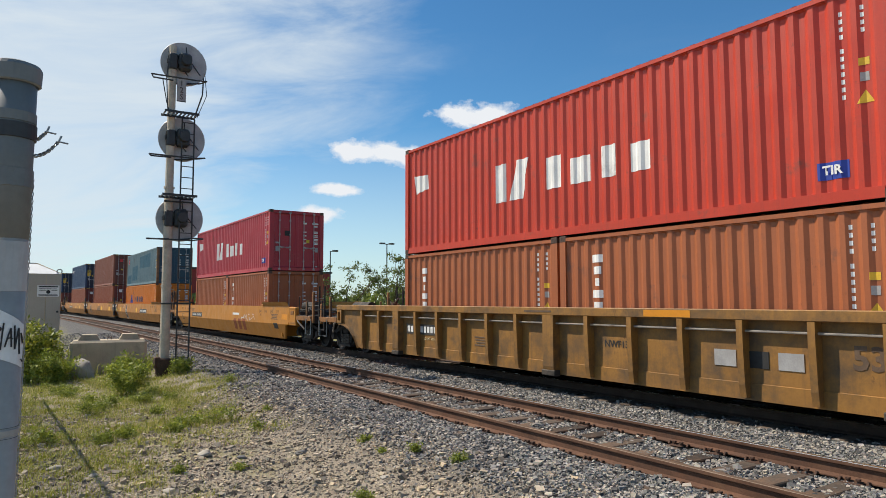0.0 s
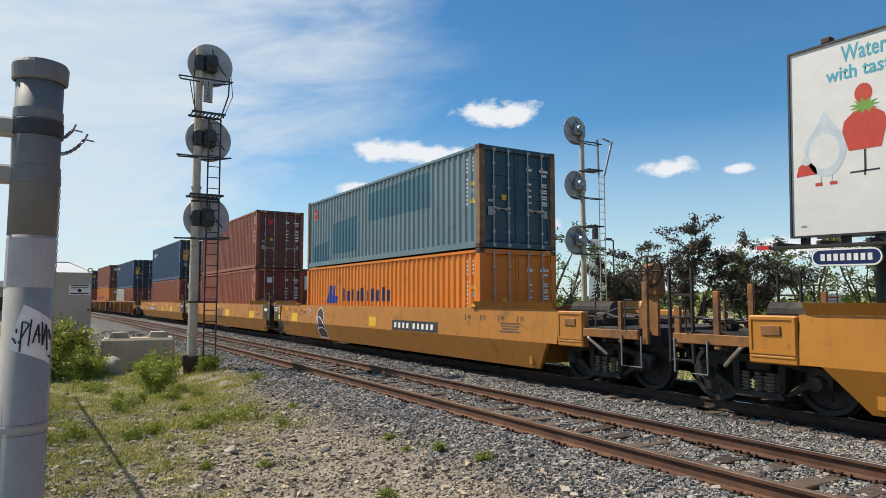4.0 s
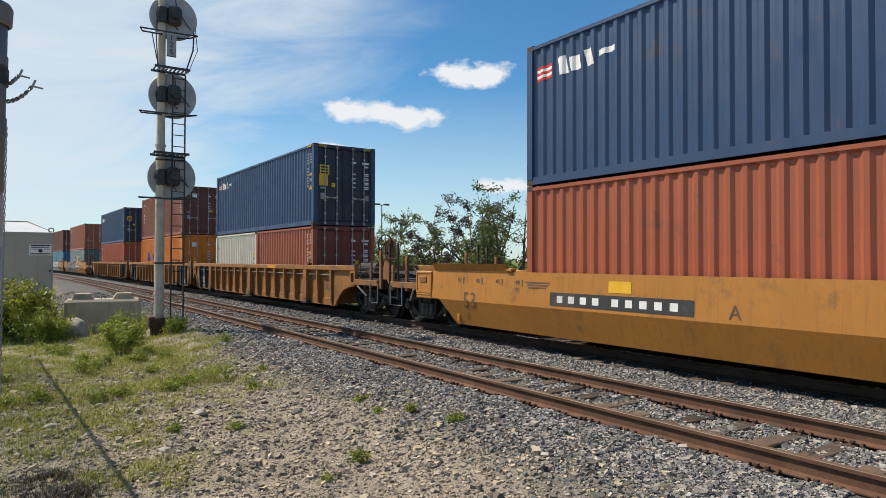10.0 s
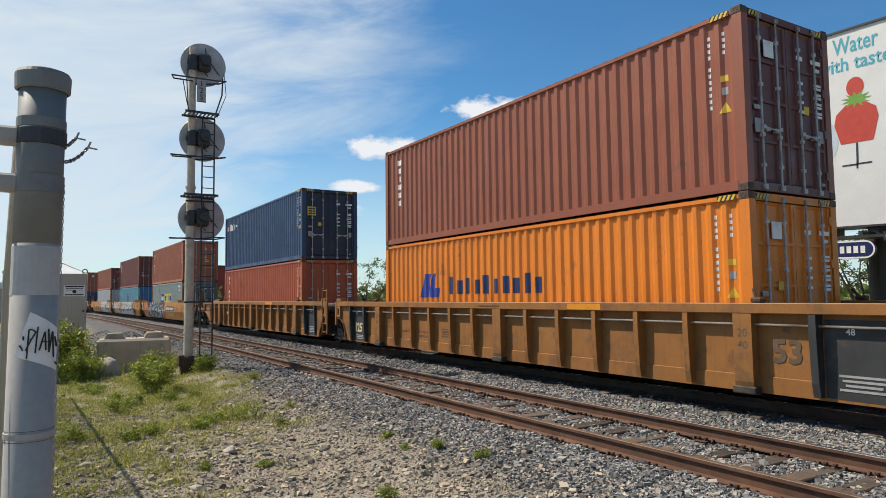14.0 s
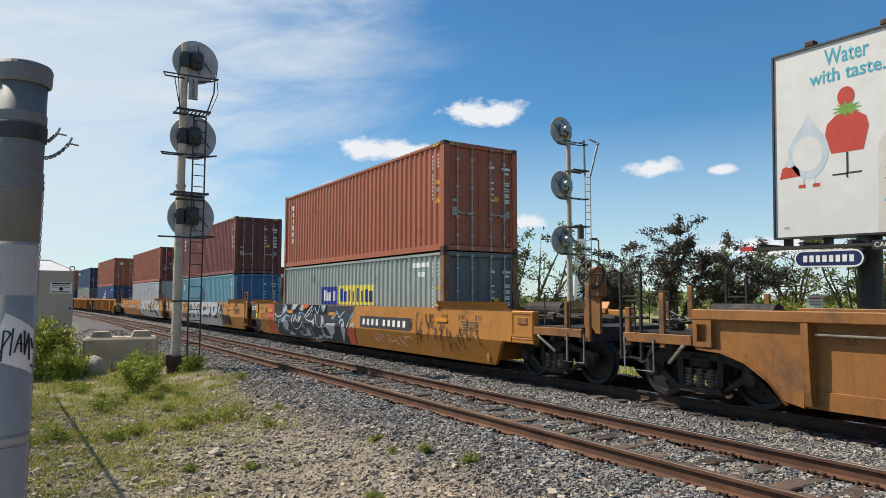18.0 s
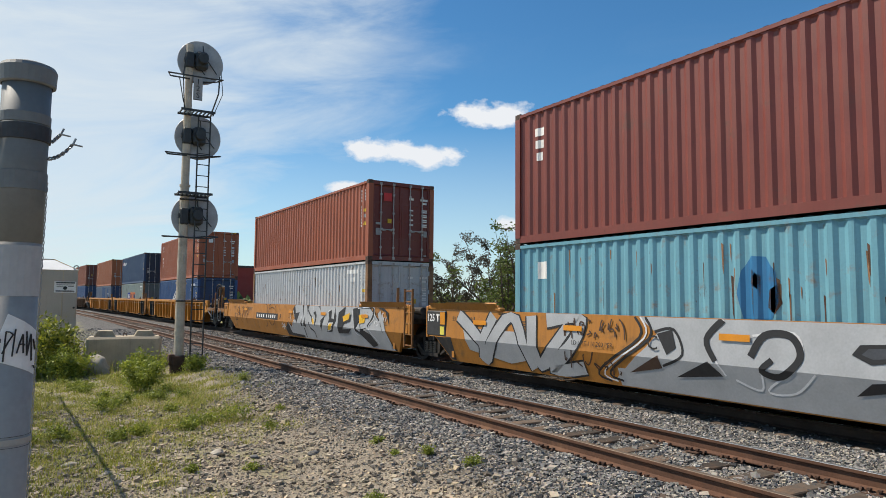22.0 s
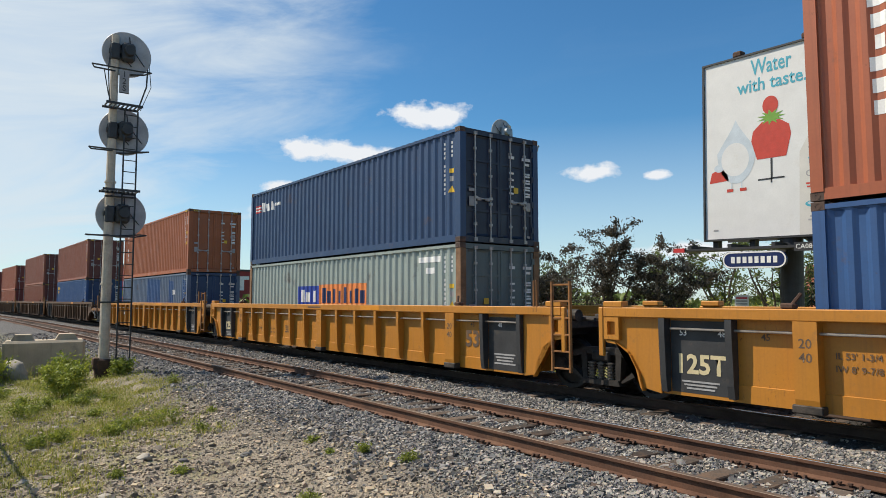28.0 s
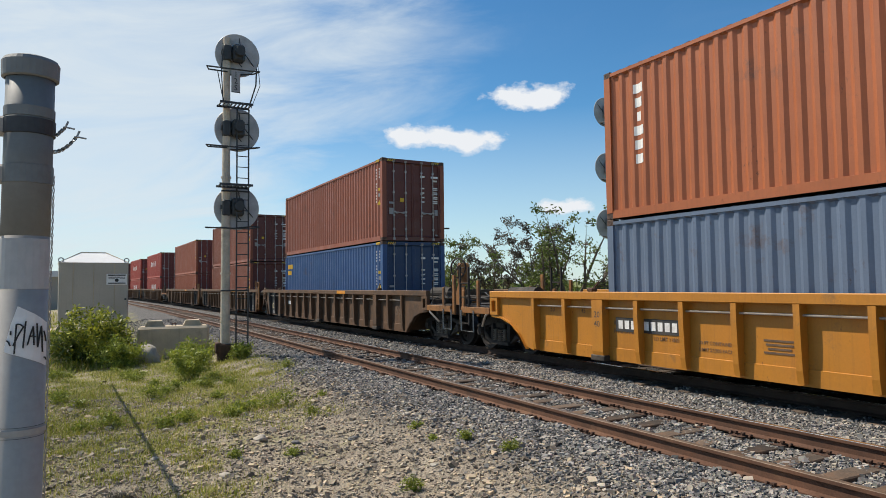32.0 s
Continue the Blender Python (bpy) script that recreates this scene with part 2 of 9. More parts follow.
M = {
    "steel_grey": material("galvanised steel", (0.30, 0.32, 0.33), 0.45, 0.6, 0.15, 2, 40, dirt=(0.2, 0.2, 0.2), dirt_amount=0.2),
    "signal_black": material("weathered black paint", (0.035, 0.037, 0.038), 0.55, 0, 0.25, 6, 60),
    "signal_back": material("grey target back", (0.40, 0.40, 0.40), 0.55, 0.0, 0.18, 3, 40, dirt=(0.22, 0.2, 0.18), dirt_amount=0.2),
    "mast": material("weathered silver paint", (0.52, 0.44, 0.34), 0.6, 0.0, 0.2, 4, 40, dirt=(0.17, 0.12, 0.08), dirt_amount=0.25),
    "rail": material("rusty rail", (0.105, 0.048, 0.026), 0.85, 0.0, 0.3, 2.5, 50, bump=0.004, dirt=(0.20, 0.105, 0.055), dirt_amount=0.3),
    # Copy of the rusty rail with the shade under the train put in.
    "rail_shaded": material("rusty rail darkened for shade", (0.055, 0.032, 0.021), 0.8, 0.1, 0.25, 2.5, 50, bump=0.003, dirt=(0.12, 0.07, 0.04), dirt_amount=0.2),
    "rail_top": material("worn rail head", (0.20, 0.145, 0.105), 0.42, 0.5, 0.25, 1.2, 50),
    "rail_shiny": material("polished rail head", (0.58, 0.56, 0.54), 0.22, 0.95, 0.15, 1.2, 50),
    "rust": material("dark rust", (0.075, 0.038, 0.023), 0.85, 0, 0.35, 8, 70),
    "tie": material("weathered tie", (0.072, 0.054, 0.04), 0.9, 0, 0.4, 3, 40, bump=0.012, dirt=(0.16, 0.085, 0.042), dirt_amount=0.38, dirt_scale=0.8, per_object=0.6),
    "stone": None, "ground": None,
    "concrete": material("weathered concrete", (0.48, 0.395, 0.28), 0.9, 0, 0.14, 2.2, 50, bump=0.004, dirt=(0.17, 0.16, 0.13), dirt_amount=0.3, streaks=0.35),
    "hut": material("pale beige painted metal", (0.42, 0.375, 0.31), 0.55, 0, 0.06, 1.0, 30, streaks=0.15),
    "hut_roof": material("white metal roof", (0.72, 0.72, 0.70), 0.5, 0, 0.06, 1.5, 30),
    "white": material("white marking", (0.78, 0.77, 0.74), 0.6, 0, 0.1, 3, 40, dirt=(0.35, 0.3, 0.27), dirt_amount=0.15),
    "black": material("black marking", (0.025, 0.024, 0.023), 0.65, 0, 0.2, 5, 40),
    "brown_mark": material("faded brown marking", (0.12, 0.075, 0.045), 0.7, 0, 0.2, 5, 40),
    "yellow_mark": material("yellow label", (0.72, 0.45, 0.03), 0.55, 0, 0.12, 5, 40),
    "yellow_patch": material("fresh yellow patch", (0.75, 0.42, 0.02), 0.5, 0, 0.08, 4, 40),
    "orange_patch": material("orange touch-up paint", (0.66, 0.25, 0.01), 0.5, 0, 0.08, 4, 40),
    "grey_mark": material("grey label", (0.35, 0.34, 0.33), 0.6, 0, 0.12, 5, 40),
    "red_mark": material("red label", (0.55, 0.03, 0.03), 0.55, 0, 0.1, 5, 40),
    "blue_mark": material("blue label", (0.02, 0.05, 0.32), 0.55, 0, 0.1, 5, 40),
    "lemon_mark": material("pale yellow label", (0.75, 0.66, 0.10), 0.55, 0, 0.1, 5, 40),
    "salmon_mark": material("salmon orange label", (0.78, 0.24, 0.06), 0.55, 0, 0.1, 5, 40),
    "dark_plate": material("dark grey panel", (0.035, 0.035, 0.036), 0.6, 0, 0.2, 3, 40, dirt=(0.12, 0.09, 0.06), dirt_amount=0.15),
    "truck_steel": material("grimy cast steel", (0.026, 0.021, 0.017), 0.8, 0.0, 0.35, 5, 60, bump=0.006, dirt=(0.13, 0.10, 0.075), dirt_amount=0.36),
    "wheel": material("worn wheel steel", (0.03, 0.026, 0.024), 0.6, 0.4, 0.3, 6, 60),
    "tread": material("polished wheel tread", (0.45, 0.43, 0.42), 0.3, 0.9, 0.2, 6, 60),
    "dark": material("dark interior", (0.02, 0.018, 0.016), 0.9, 0, 0.2, 3, 40),
    "lock_steel": material("galvanised lock rod", (0.42, 0.40, 0.38), 0.5, 0.1, 0.25, 8, 60, dirt=(0.14, 0.07, 0.04), dirt_amount=0.35),
    "seal": material("black door seal", (0.02, 0.02, 0.02), 0.8),
    "leaf": None,
    "spring_steel": material("worn spring steel", (0.15, 0.125, 0.10), 0.5, 0.4, 0.3, 6, 60),
    "pipe_steel": material("bare steel pipe", (0.36, 0.32, 0.28), 0.4, 0.5, 0.2, 4, 60, dirt=(0.2, 0.12, 0.06), dirt_amount=0.3),
}
M["end_grime"] = material("grimy amber end steel", (0.26, 0.11, 0.028), 0.7, 0, 0.25, 3, 50, dirt=(0.05, 0.03, 0.02), dirt_amount=0.5, dirt_scale=1.8, streaks=0.5, chips=0.8)
M["casting"] = material("rust-stained corner casting", (0.085, 0.05, 0.036), 0.75, 0, 0.3, 8, 60, dirt=(0.16, 0.085, 0.045), dirt_amount=0.35)
M["cream_mark"] = material("cream stencil paint", (0.62, 0.52, 0.30), 0.6, 0, 0.12, 4, 40)
M["faded_red"] = material("faded red stencil", (0.26, 0.06, 0.02), 0.65, 0, 0.15, 4, 40)

# ---------------------------------------------------------------- building helpers


def quad_box(bm, x0, x1, y0, y1, z0, z1, m=None):
    pts = [(x, y, z) for z in (z0, z1) for x, y in ((x0, y0), (x1, y0), (x1, y1), (x0, y1))]
    v = [bm.verts.new(m @ Vector(p) if m else p) for p in pts]
    for f in ((0, 3, 2, 1), (4, 5, 6, 7), (0, 1, 5, 4), (1, 2, 6, 5), (2, 3, 7, 6), (3, 0, 4, 7)):
        bm.faces.new([v[i] for i in f])
    return v


def chamfer_box(bm, x0, x1, y0, y1, z0, z1, c=0.02, m=None):
    """A box with its edges taken off."""
    t = bmesh.new()
    quad_box(t, x0, x1, y0, y1, z0, z1)
    bmesh.ops.bevel(t, geom=t.edges[:], offset=c, segments=1, affect="EDGES")
    add_mesh(bm, t, m)


def add_mesh(bm, t, m=None):
    idx = {}
    for v in t.verts:
        idx[v] = bm.verts.new(m @ v.co if m else v.co)
    for f in t.faces:
        try:
            bm.faces.new([idx[v] for v in f.verts])
        except ValueError:
            pass
    t.free()


def prism(bm, outline, axis, a, b, cap=True):
    """An outline of (u, v) pushed from a to b along an axis; u, v are the two other axes in order x, y, z."""
    def place(u, v, w):
        return {"x": (w, u, v), "y": (u, w, v), "z": (u, v, w)}[axis]
    lo, hi = [bm.verts.new(place(u, v, a)) for u, v in outline], [bm.verts.new(place(u, v, b)) for u, v in outline]
    n = len(outline)
    for i in range(n):
        j = (i + 1) % n
        bm.faces.new((lo[i], lo[j], hi[j], hi[i]))
    if cap:
        bm.faces.new(lo[::-1]), bm.faces.new(hi)


def rod(bm, p, q, r, seg=8, r2=None, cap=True):
    p, q = Vector(p), Vector(q)
    d = (q - p).normalized()
    u = d.cross(Vector((0, 0, 1)) if abs(d.z) < 0.95 else Vector((1, 0, 0))).normalized()
    w = d.cross(u)
    r2 = r if r2 is None else r2
    A, B = [], []
    for i in range(seg):
        a = 2 * math.pi * i / seg
        o = u * math.cos(a) + w * math.sin(a)
        A.append(bm.verts.new(p + o * r)), B.append(bm.verts.new(q + o * r2))
    for i in range(seg):
        j = (i + 1) % seg
        bm.faces.new((A[i], A[j], B[j], B[i]))
    if cap:
        bm.faces.new(A[::-1]), bm.faces.new(B)


def pipe(bm, pts, r, seg=6):
    """One bent tube through pts."""
    P = [Vector(p) for p in pts]
    rings, u = [], None
    for i, p in enumerate(P):
        d = ((P[min(i + 1, len(P) - 1)] - p).normalized() + (p - P[max(i - 1, 0)]).normalized())
        d = d.normalized() if d.length > 1e-6 else (P[1] - P[0]).normalized()
        if u is None:
            u = d.cross(Vector((0, 0, 1)) if abs(d.z) < 0.95 else Vector((1, 0, 0)))
        u = (u - d * u.dot(d)).normalized()
        w = d.cross(u)
        rings.append([bm.verts.new(p + (u * math.cos(2 * math.pi * k / seg) + w * math.sin(2 * math.pi * k / seg)) * r) for k in range(seg)])
    for A, B in zip(rings, rings[1:]):
        for k in range(seg):
            bm.faces.new((A[k], A[(k + 1) % seg], B[(k + 1) % seg], B[k]))
    bm.faces.new(rings[0][::-1]), bm.faces.new(rings[-1])


def lathe(bm, profile, m, seg=20):
    """A profile of (radius, height) turned round the local z axis, at the pose m."""
    rings = []
    for r, h in profile:
        rings.append([bm.verts.new(m @ Vector((r * math.cos(2 * math.pi * i / seg), r * math.sin(2 * math.pi * i / seg), h))) for i in range(seg)] if r > 1e-5
                     else [bm.verts.new(m @ Vector((0, 0, h)))])
    for a, b in zip(rings, rings[1:]):
        for i in range(seg):
            j = (i + 1) % seg
            if len(a) == 1:
                bm.faces.new((a[0], b[j], b[i]))
            elif len(b) == 1:
                bm.faces.new((a[i], a[j], b[0]))
            else:
                bm.faces.new((a[i], a[j], b[j], b[i]))


def finish(bm, name, smooth=False):
    bmesh.ops.recalc_face_normals(bm, faces=bm.faces[:])
    me = bpy.data.meshes.new(name)
    bm.to_mesh(me)
    bm.free()
    if smooth:
        me.shade_smooth()
    return me


MESHES = {}


def shared(key, maker, smooth=False):
    """The mesh of that key; built by maker(bm) the first time it is asked for."""
    if key not in MESHES:
        bm = bmesh.new()
        maker(bm)
        MESHES[key] = finish(bm, key[0] if isinstance(key, tuple) else key, smooth)
    return MESHES[key]


def part_of(name, me, mat, parent, label="", at=None):
    """A mesh as one part under a thing or a part, with a material of its own."""
    ob = new(name, me)
    if not me.materials:
        me.materials.append(None)
    ob.material_slots[0].link = "OBJECT"
    ob.material_slots[0].material = mat
    ob.parent = parent
    if at is not None:
        ob.matrix_basis = at
    if label:
        ob["label"] = label
    return ob


def part(name, bm, mat, parent, label="", smooth=False):
    return part_of(name, finish(bm, name, smooth), mat, parent, label)


def thing(name, label, category, group="", kind="", at=None):
    ob = tagged(new(name), label, category, group, kind)
    ob.empty_display_size = 0.3
    if at is not None:
        ob.matrix_basis = at
    return ob


def solid(name, bm, mat, label, category, group="", kind="", smooth=False):
    me = finish(bm, name, smooth)
    me.materials.append(mat)
    return tagged(new(name, me), label, category, group, kind)


def arrays(name, verts, faces, mat, smooth=False):
    """A mesh object from numpy arrays of corners and of equal-sided faces."""
    me = bpy.data.meshes.new(name)
    n, k = faces.shape
    me.vertices.add(len(verts)), me.loops.add(n * k), me.polygons.add(n)
    me.vertices.foreach_set("co", np.ascontiguousarray(verts, dtype=np.float32).ravel())
    me.loops.foreach_set("vertex_index", np.ascontiguousarray(faces, dtype=np.int32).ravel())
    me.polygons.foreach_set("loop_start", np.arange(0, n * k, k, dtype=np.int32))
    me.update(calc_edges=True)
    me.polygons.foreach_set("use_smooth", np.full(n, smooth))
    me.materials.append(mat)
    return new(name, me)


TEXTS = {}


def lettering(text, size, grow=0.0):
    """A flat mesh of upright letters in the y-z plane that faces -x, centred; it reads towards -y."""
    key = (text, size, grow)
    if key not in TEXTS:
        cu = bpy.data.curves.new("letters", "FONT")
        cu.body, cu.size, cu.align_x, cu.align_y = text, size, "CENTER", "CENTER"
        cu.resolution_u, cu.offset = 2, grow
        ob = bpy.data.objects.new("letters", cu)
        scene.collection.objects.link(ob)
        bpy.context.view_layer.update()
        me = bpy.data.meshes.new_from_object(ob.evaluated_get(bpy.context.evaluated_depsgraph_get()))
        bpy.data.objects.remove(ob), bpy.data.curves.remove(cu)
        me.transform(Matrix(((0, 0, -1, 0), (-1, 0, 0, 0), (0, 1, 0, 0), (0, 0, 0, 1))))
        me.name = "lettering"
        me.materials.clear()
        TEXTS[key] = me
    return TEXTS[key]


# ---------------------------------------------------------------- the line of the tracks
BEND_Y, BEND_R = 13.84, 1957.0
TRAIN_X, EMPTY_X = 4.68, 0.78


def on_line(s, x):
    """Place and heading at s metres along a track that runs at x before the bend."""
    th = max(s - BEND_Y, 0.0) / BEND_R
    r = BEND_R + (x - TRAIN_X)
    if s <= BEND_Y:
        return x, s, 0.0
    return x - r * (1 - math.cos(th)), BEND_Y + r * math.sin(th), th


def bend_shift(y):
    d = np.clip(np.asarray(y, float) - BEND_Y, 0, 420)
    return d * d / (2 * BEND_R) + np.maximum(np.asarray(y, float) - BEND_Y - 420, 0) * 420 / BEND_R


def height(x, y):
    """The ground: a ballast bed under both tracks, lower gravel and grass beside it."""
    u = np.asarray(x, float) + bend_shift(y)
    bed = -0.195 - 0.05 * np.exp(-((u - 2.75) / 0.5) ** 2) - 0.012 * np.clip((0.66 - abs(u - EMPTY_X)) / 0.1, 0, 1) + 0.026 * np.clip((abs(u - EMPTY_X) - 0.84) / 0.1, 0, 1) * np.clip((1.55 - abs(u - EMPTY_X)) / 0.3, 0, 1)
    left = np.clip((-1.15 - u) / 1.7, 0, 1)
    right = np.clip((u - 6.9) / 1.8, 0, 1)
    left, right = left * left * (3 - 2 * left), right * right * (3 - 2 * right)
    far_left = 0.06 * np.sin(np.asarray(x) * 0.9 + 1) * np.sin(np.asarray(y) * 0.55) * np.clip((-2.4 - u) / 2, 0, 1)
    return bed * (1 - left) * (1 - right) + left * (-0.42 + far_left + 0.0 * u) + right * -0.75


def uneven(x, y, amp=0.018):
    return amp * (np.sin(x * 5.1 + y * 1.7) * np.sin(y * 4.3 - x * 2.2) + 0.6 * np.sin(x * 11.3 - y * 7.9))


def ground_material():
    m = bpy.data.materials.new("gravel and dry earth")
    m.use_nodes = True
    nt = m.node_tree
    nt.nodes.clear()
    N, Lk = nt.nodes.new, nt.links.new
    out, bs, co = N("ShaderNodeOutputMaterial"), N("ShaderNodeBsdfPrincipled"), N("ShaderNodeTexCoord")
    Lk(bs.outputs[0], out.inputs[0])
    sep = N("ShaderNodeSeparateXYZ")
    Lk(co.outputs["Object"], sep.inputs[0])

    def noise_(s, d, r=0.6):
        n = N("ShaderNodeTexNoise")
        n.inputs["Scale"].default_value, n.inputs["Detail"].default_value, n.inputs["Roughness"].default_value = s, d, r
        Lk(co.outputs["Object"], n.inputs["Vector"])
        return n.outputs["Fac"]

    def rng(v, lo, hi, a=0.0, b=1.0):
        n = N("ShaderNodeMapRange")
        for k, x in (("From Min", lo), ("From Max", hi), ("To Min", a), ("To Max", b)):
            n.inputs[k].default_value = x
        Lk(v, n.inputs["Value"])
        return n.outputs[0]

    def mathn(op, a, b):
        n = N("ShaderNodeMath")
        n.operation = op
        for i, v in enumerate((a, b)):
            if isinstance(v, float):
                n.inputs[i].default_value = v
            else:
                Lk(v, n.inputs[i])
        return n.outputs[0]

    def mixc(fac, a, b):
        n = N("ShaderNodeMix")
        n.data_type = "RGBA"
        Lk(fac, n.inputs["Factor"])
        for s, v in (("A", a), ("B", b)):
            if isinstance(v, tuple):
                n.inputs[s].default_value = (*v, 1)
            else:
                Lk(v, n.inputs[s])
        return n.outputs["Result"]

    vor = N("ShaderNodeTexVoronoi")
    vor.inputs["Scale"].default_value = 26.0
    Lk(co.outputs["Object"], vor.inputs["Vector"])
    # Cell borders go dark: shade in the gaps between stones, drawn as colour.
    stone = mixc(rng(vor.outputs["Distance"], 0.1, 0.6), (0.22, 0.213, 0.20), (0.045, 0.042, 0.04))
    vs = N("ShaderNodeSeparateColor")
    Lk(vor.outputs["Color"], vs.inputs[0])
    stone = mixc(rng(vs.outputs[0], 0.0, 1.0, 0.0, 0.55), stone, (0.15, 0.145, 0.14))
    earth = mixc(rng(noise_(2.2, 6), 0.35, 0.65), (0.46, 0.385, 0.29), (0.32, 0.265, 0.195))
    earth = mixc(rng(noise_(70, 6, 0.7), 0.45, 0.60), earth, (0.17, 0.145, 0.11))
    wob = mathn("ADD", sep.outputs[0], mathn("MULTIPLY", mathn("SUBTRACT", noise_(0.9, 4), 0.5), 2.2))
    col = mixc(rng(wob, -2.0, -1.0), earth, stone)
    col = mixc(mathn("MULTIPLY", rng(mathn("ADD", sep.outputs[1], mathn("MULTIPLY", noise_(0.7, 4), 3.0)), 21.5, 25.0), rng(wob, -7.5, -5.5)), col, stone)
    grass = mixc(rng(noise_(6, 5), 0.35, 0.65), (0.20, 0.195, 0.05), (0.31, 0.28, 0.13))
    side = mathn("MULTIPLY", rng(wob, -2.1, -3.0), rng(mathn("ADD", sep.outputs[1], mathn("MULTIPLY", noise_(0.8, 5), 6.0)), 8.5, 13.5))
    col = mixc(mathn("MULTIPLY", side, rng(noise_(1.7, 6), 0.42, 0.58)), col, grass)
    col = mixc(rng(wob, 8.4, 9.6), col, grass)
    # Bed under the train: its shade is mixed into the colour with oil stain.
    oily_shade = mathn("MULTIPLY", rng(wob, 3.3, 4.2), rng(wob, 6.6, 5.9))
    col = mixc(mathn("MULTIPLY", oily_shade, 0.85), col, (0.035, 0.031, 0.028))
    Lk(col, bs.inputs["Base Color"])
    bs.inputs["Roughness"].default_value = 0.95
    b = N("ShaderNodeBump")
    b.inputs["Strength"].default_value, b.inputs["Distance"].default_value = 0.9, 0.03
    Lk(mathn("ADD", mathn("MULTIPLY", vor.outputs["Distance"], -0.7), noise_(55, 4)), b.inputs["Height"])
    Lk(b.outputs[0], bs.inputs["Normal"])
    return m


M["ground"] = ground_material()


def ground():
    def lines(lo, hi, step, reach):
        v = list(np.arange(lo, hi + 1e-6, step))
        for sgn, e in ((-1, lo), (1, hi)):
            x, d = e, step
            while abs(x) < reach:
                d *= 1.35
                x += sgn * d
                v.append(x)
        return np.array(sorted(v))
    xs, ys = lines(-8, 10, 0.16, 3500), lines(-2, 30, 0.22, 3500)
    X, Y = np.meshgrid(xs, ys)
    near = np.exp(-((np.maximum(abs(X), 12) - 12) / 6) ** 2)
    Z = height(X, Y) + uneven(X, Y) * near
    V = np.stack([X, Y, Z], -1).reshape(-1, 3)
    n, k = len(xs), len(ys)
    I = np.arange(n * k).reshape(k, n)
    F = np.stack([I[:-1, :-1], I[:-1, 1:], I[1:, 1:], I[1:, :-1]], -1).reshape(-1, 4)
    tagged(arrays("ground", V, F, M["ground"], True), "gravel and dry earth beside the railway with patchy grass", "ground", kind="structure")


ground()

RAIL_SHAPE = [(-0.075, -0.172), (0.075, -0.172), (0.075, -0.160), (0.012, -0.140), (0.010, -0.048), (0.036, -0.036), (0.036, -0.004), (0.030, 0.0),
              (-0.030, 0.0), (-0.036, -0.004), (-0.036, -0.036), (-0.010, -0.048), (-0.012, -0.140), (-0.075, -0.160)]


def rail(parent, x, top_mat, label, side_mat):
    stations = [-260, -120, -60, -30, 0] + [BEND_Y + 9.0 * i for i in range(46)]
    bm = bmesh.new()
    rings = []
    for s in stations:
        px, py, th = on_line(s, x)
        rings.append([bm.verts.new((px + u * math.cos(th), py + u * math.sin(th), v)) for u, v in RAIL_SHAPE])
    n = len(RAIL_SHAPE)
    tops = []
    for a, b in zip(rings, rings[1:]):
        for i in range(n):
            f = bm.faces.new((a[i], a[(i + 1) % n], b[(i + 1) % n], b[i]))
            f.material_index = 1 if i in (6, 7, 8) else 0
    me = finish(bm, "rail")
    me.materials.append(side_mat), me.materials.append(top_mat)
    ob = new("rail", me)
    ob.parent = parent
    ob["label"] = label


def track(name, label, x, near, far, top_mats, spikes):
    th = thing(name, label, "railway track", kind="structure")
    for dx, tm in ((-0.752, top_mats[0]), (0.752, top_mats[1])):
        rail(th, x + dx, tm, "rusty steel rail with a worn running surface", M["rail"] if spikes else M["rail_shaded"])
    rnd = random.Random(5 if spikes else 6)

    def tie_mesh(bm):
        chamfer_box(bm, -1.28, 1.28, -0.112, 0.112, -0.36, -0.178, 0.012)
    me = shared("tie", tie_mesh)

    def plate(bm):
        quad_box(bm, -0.19, 0.19, -0.09, 0.09, -0.177, -0.1735)
        for sx in (-0.105, 0.105):
            for sy in (-0.05, 0.05):
                quad_box(bm, sx - 0.014, sx + 0.014, sy - 0.012, sy + 0.012, -0.175, -0.135)
                quad_box(bm, sx - 0.026, sx + 0.016, sy - 0.018, sy + 0.018, -0.150, -0.132)
        # the anchor clips round the rail's foot
        for sy in (-0.135, 0.135):
            for sx in (-1, 1):
                pipe(bm, [(sx * 0.05, sy, -0.165), (sx * 0.095, sy, -0.15), (sx * 0.115, sy, -0.175), (sx * 0.10, sy, -0.20)], 0.014, 5)
    pl = shared("tie_plate", plate)
    y = near
    while y < far:
        px, py, a = on_line(y, x)
        at = pose(px + rnd.uniform(-0.03, 0.03), py, rnd.uniform(-0.012, 0.002), rnd.uniform(-0.3, 0.3), rnd.uniform(-0.3, 0.3), math.degrees(a) + rnd.uniform(-1.6, 1.6))
        part_of("tie", me, M["tie"], th, at=at)
        if y < 45 and spikes:
            for dx in (-0.752, 0.752):
                qx, qy, a = on_line(y, x + dx)
                part_of("tie_plate", pl, M["rust"], th, at=pose(qx, qy, 0, 0, 0, math.degrees(a)))
        y += 0.52 + rnd.uniform(-0.02, 0.02)
    return th


empty_track = track("siding_track", "empty rusty railway track on ballast with timber ties", EMPTY_X, -6, 75, (M["rail_top"], M["rail_shiny"]), True)
main_track = track("main_track", "railway track under the train, rails and timber ties", TRAIN_X, -6, 62, (M["rail_shiny"], M["rail_shiny"]), False)

# ---------------------------------------------------------------- the train
# distance run at a time (fitted polynomial), and each unit's place on the train
RUN = (140.192, -2.909, -0.820, -1.0945, 0.9208)


def run(t):
    x = (t - 16) / 16
    return sum(c * x ** (i + 1) for i, c in enumerate(RUN))


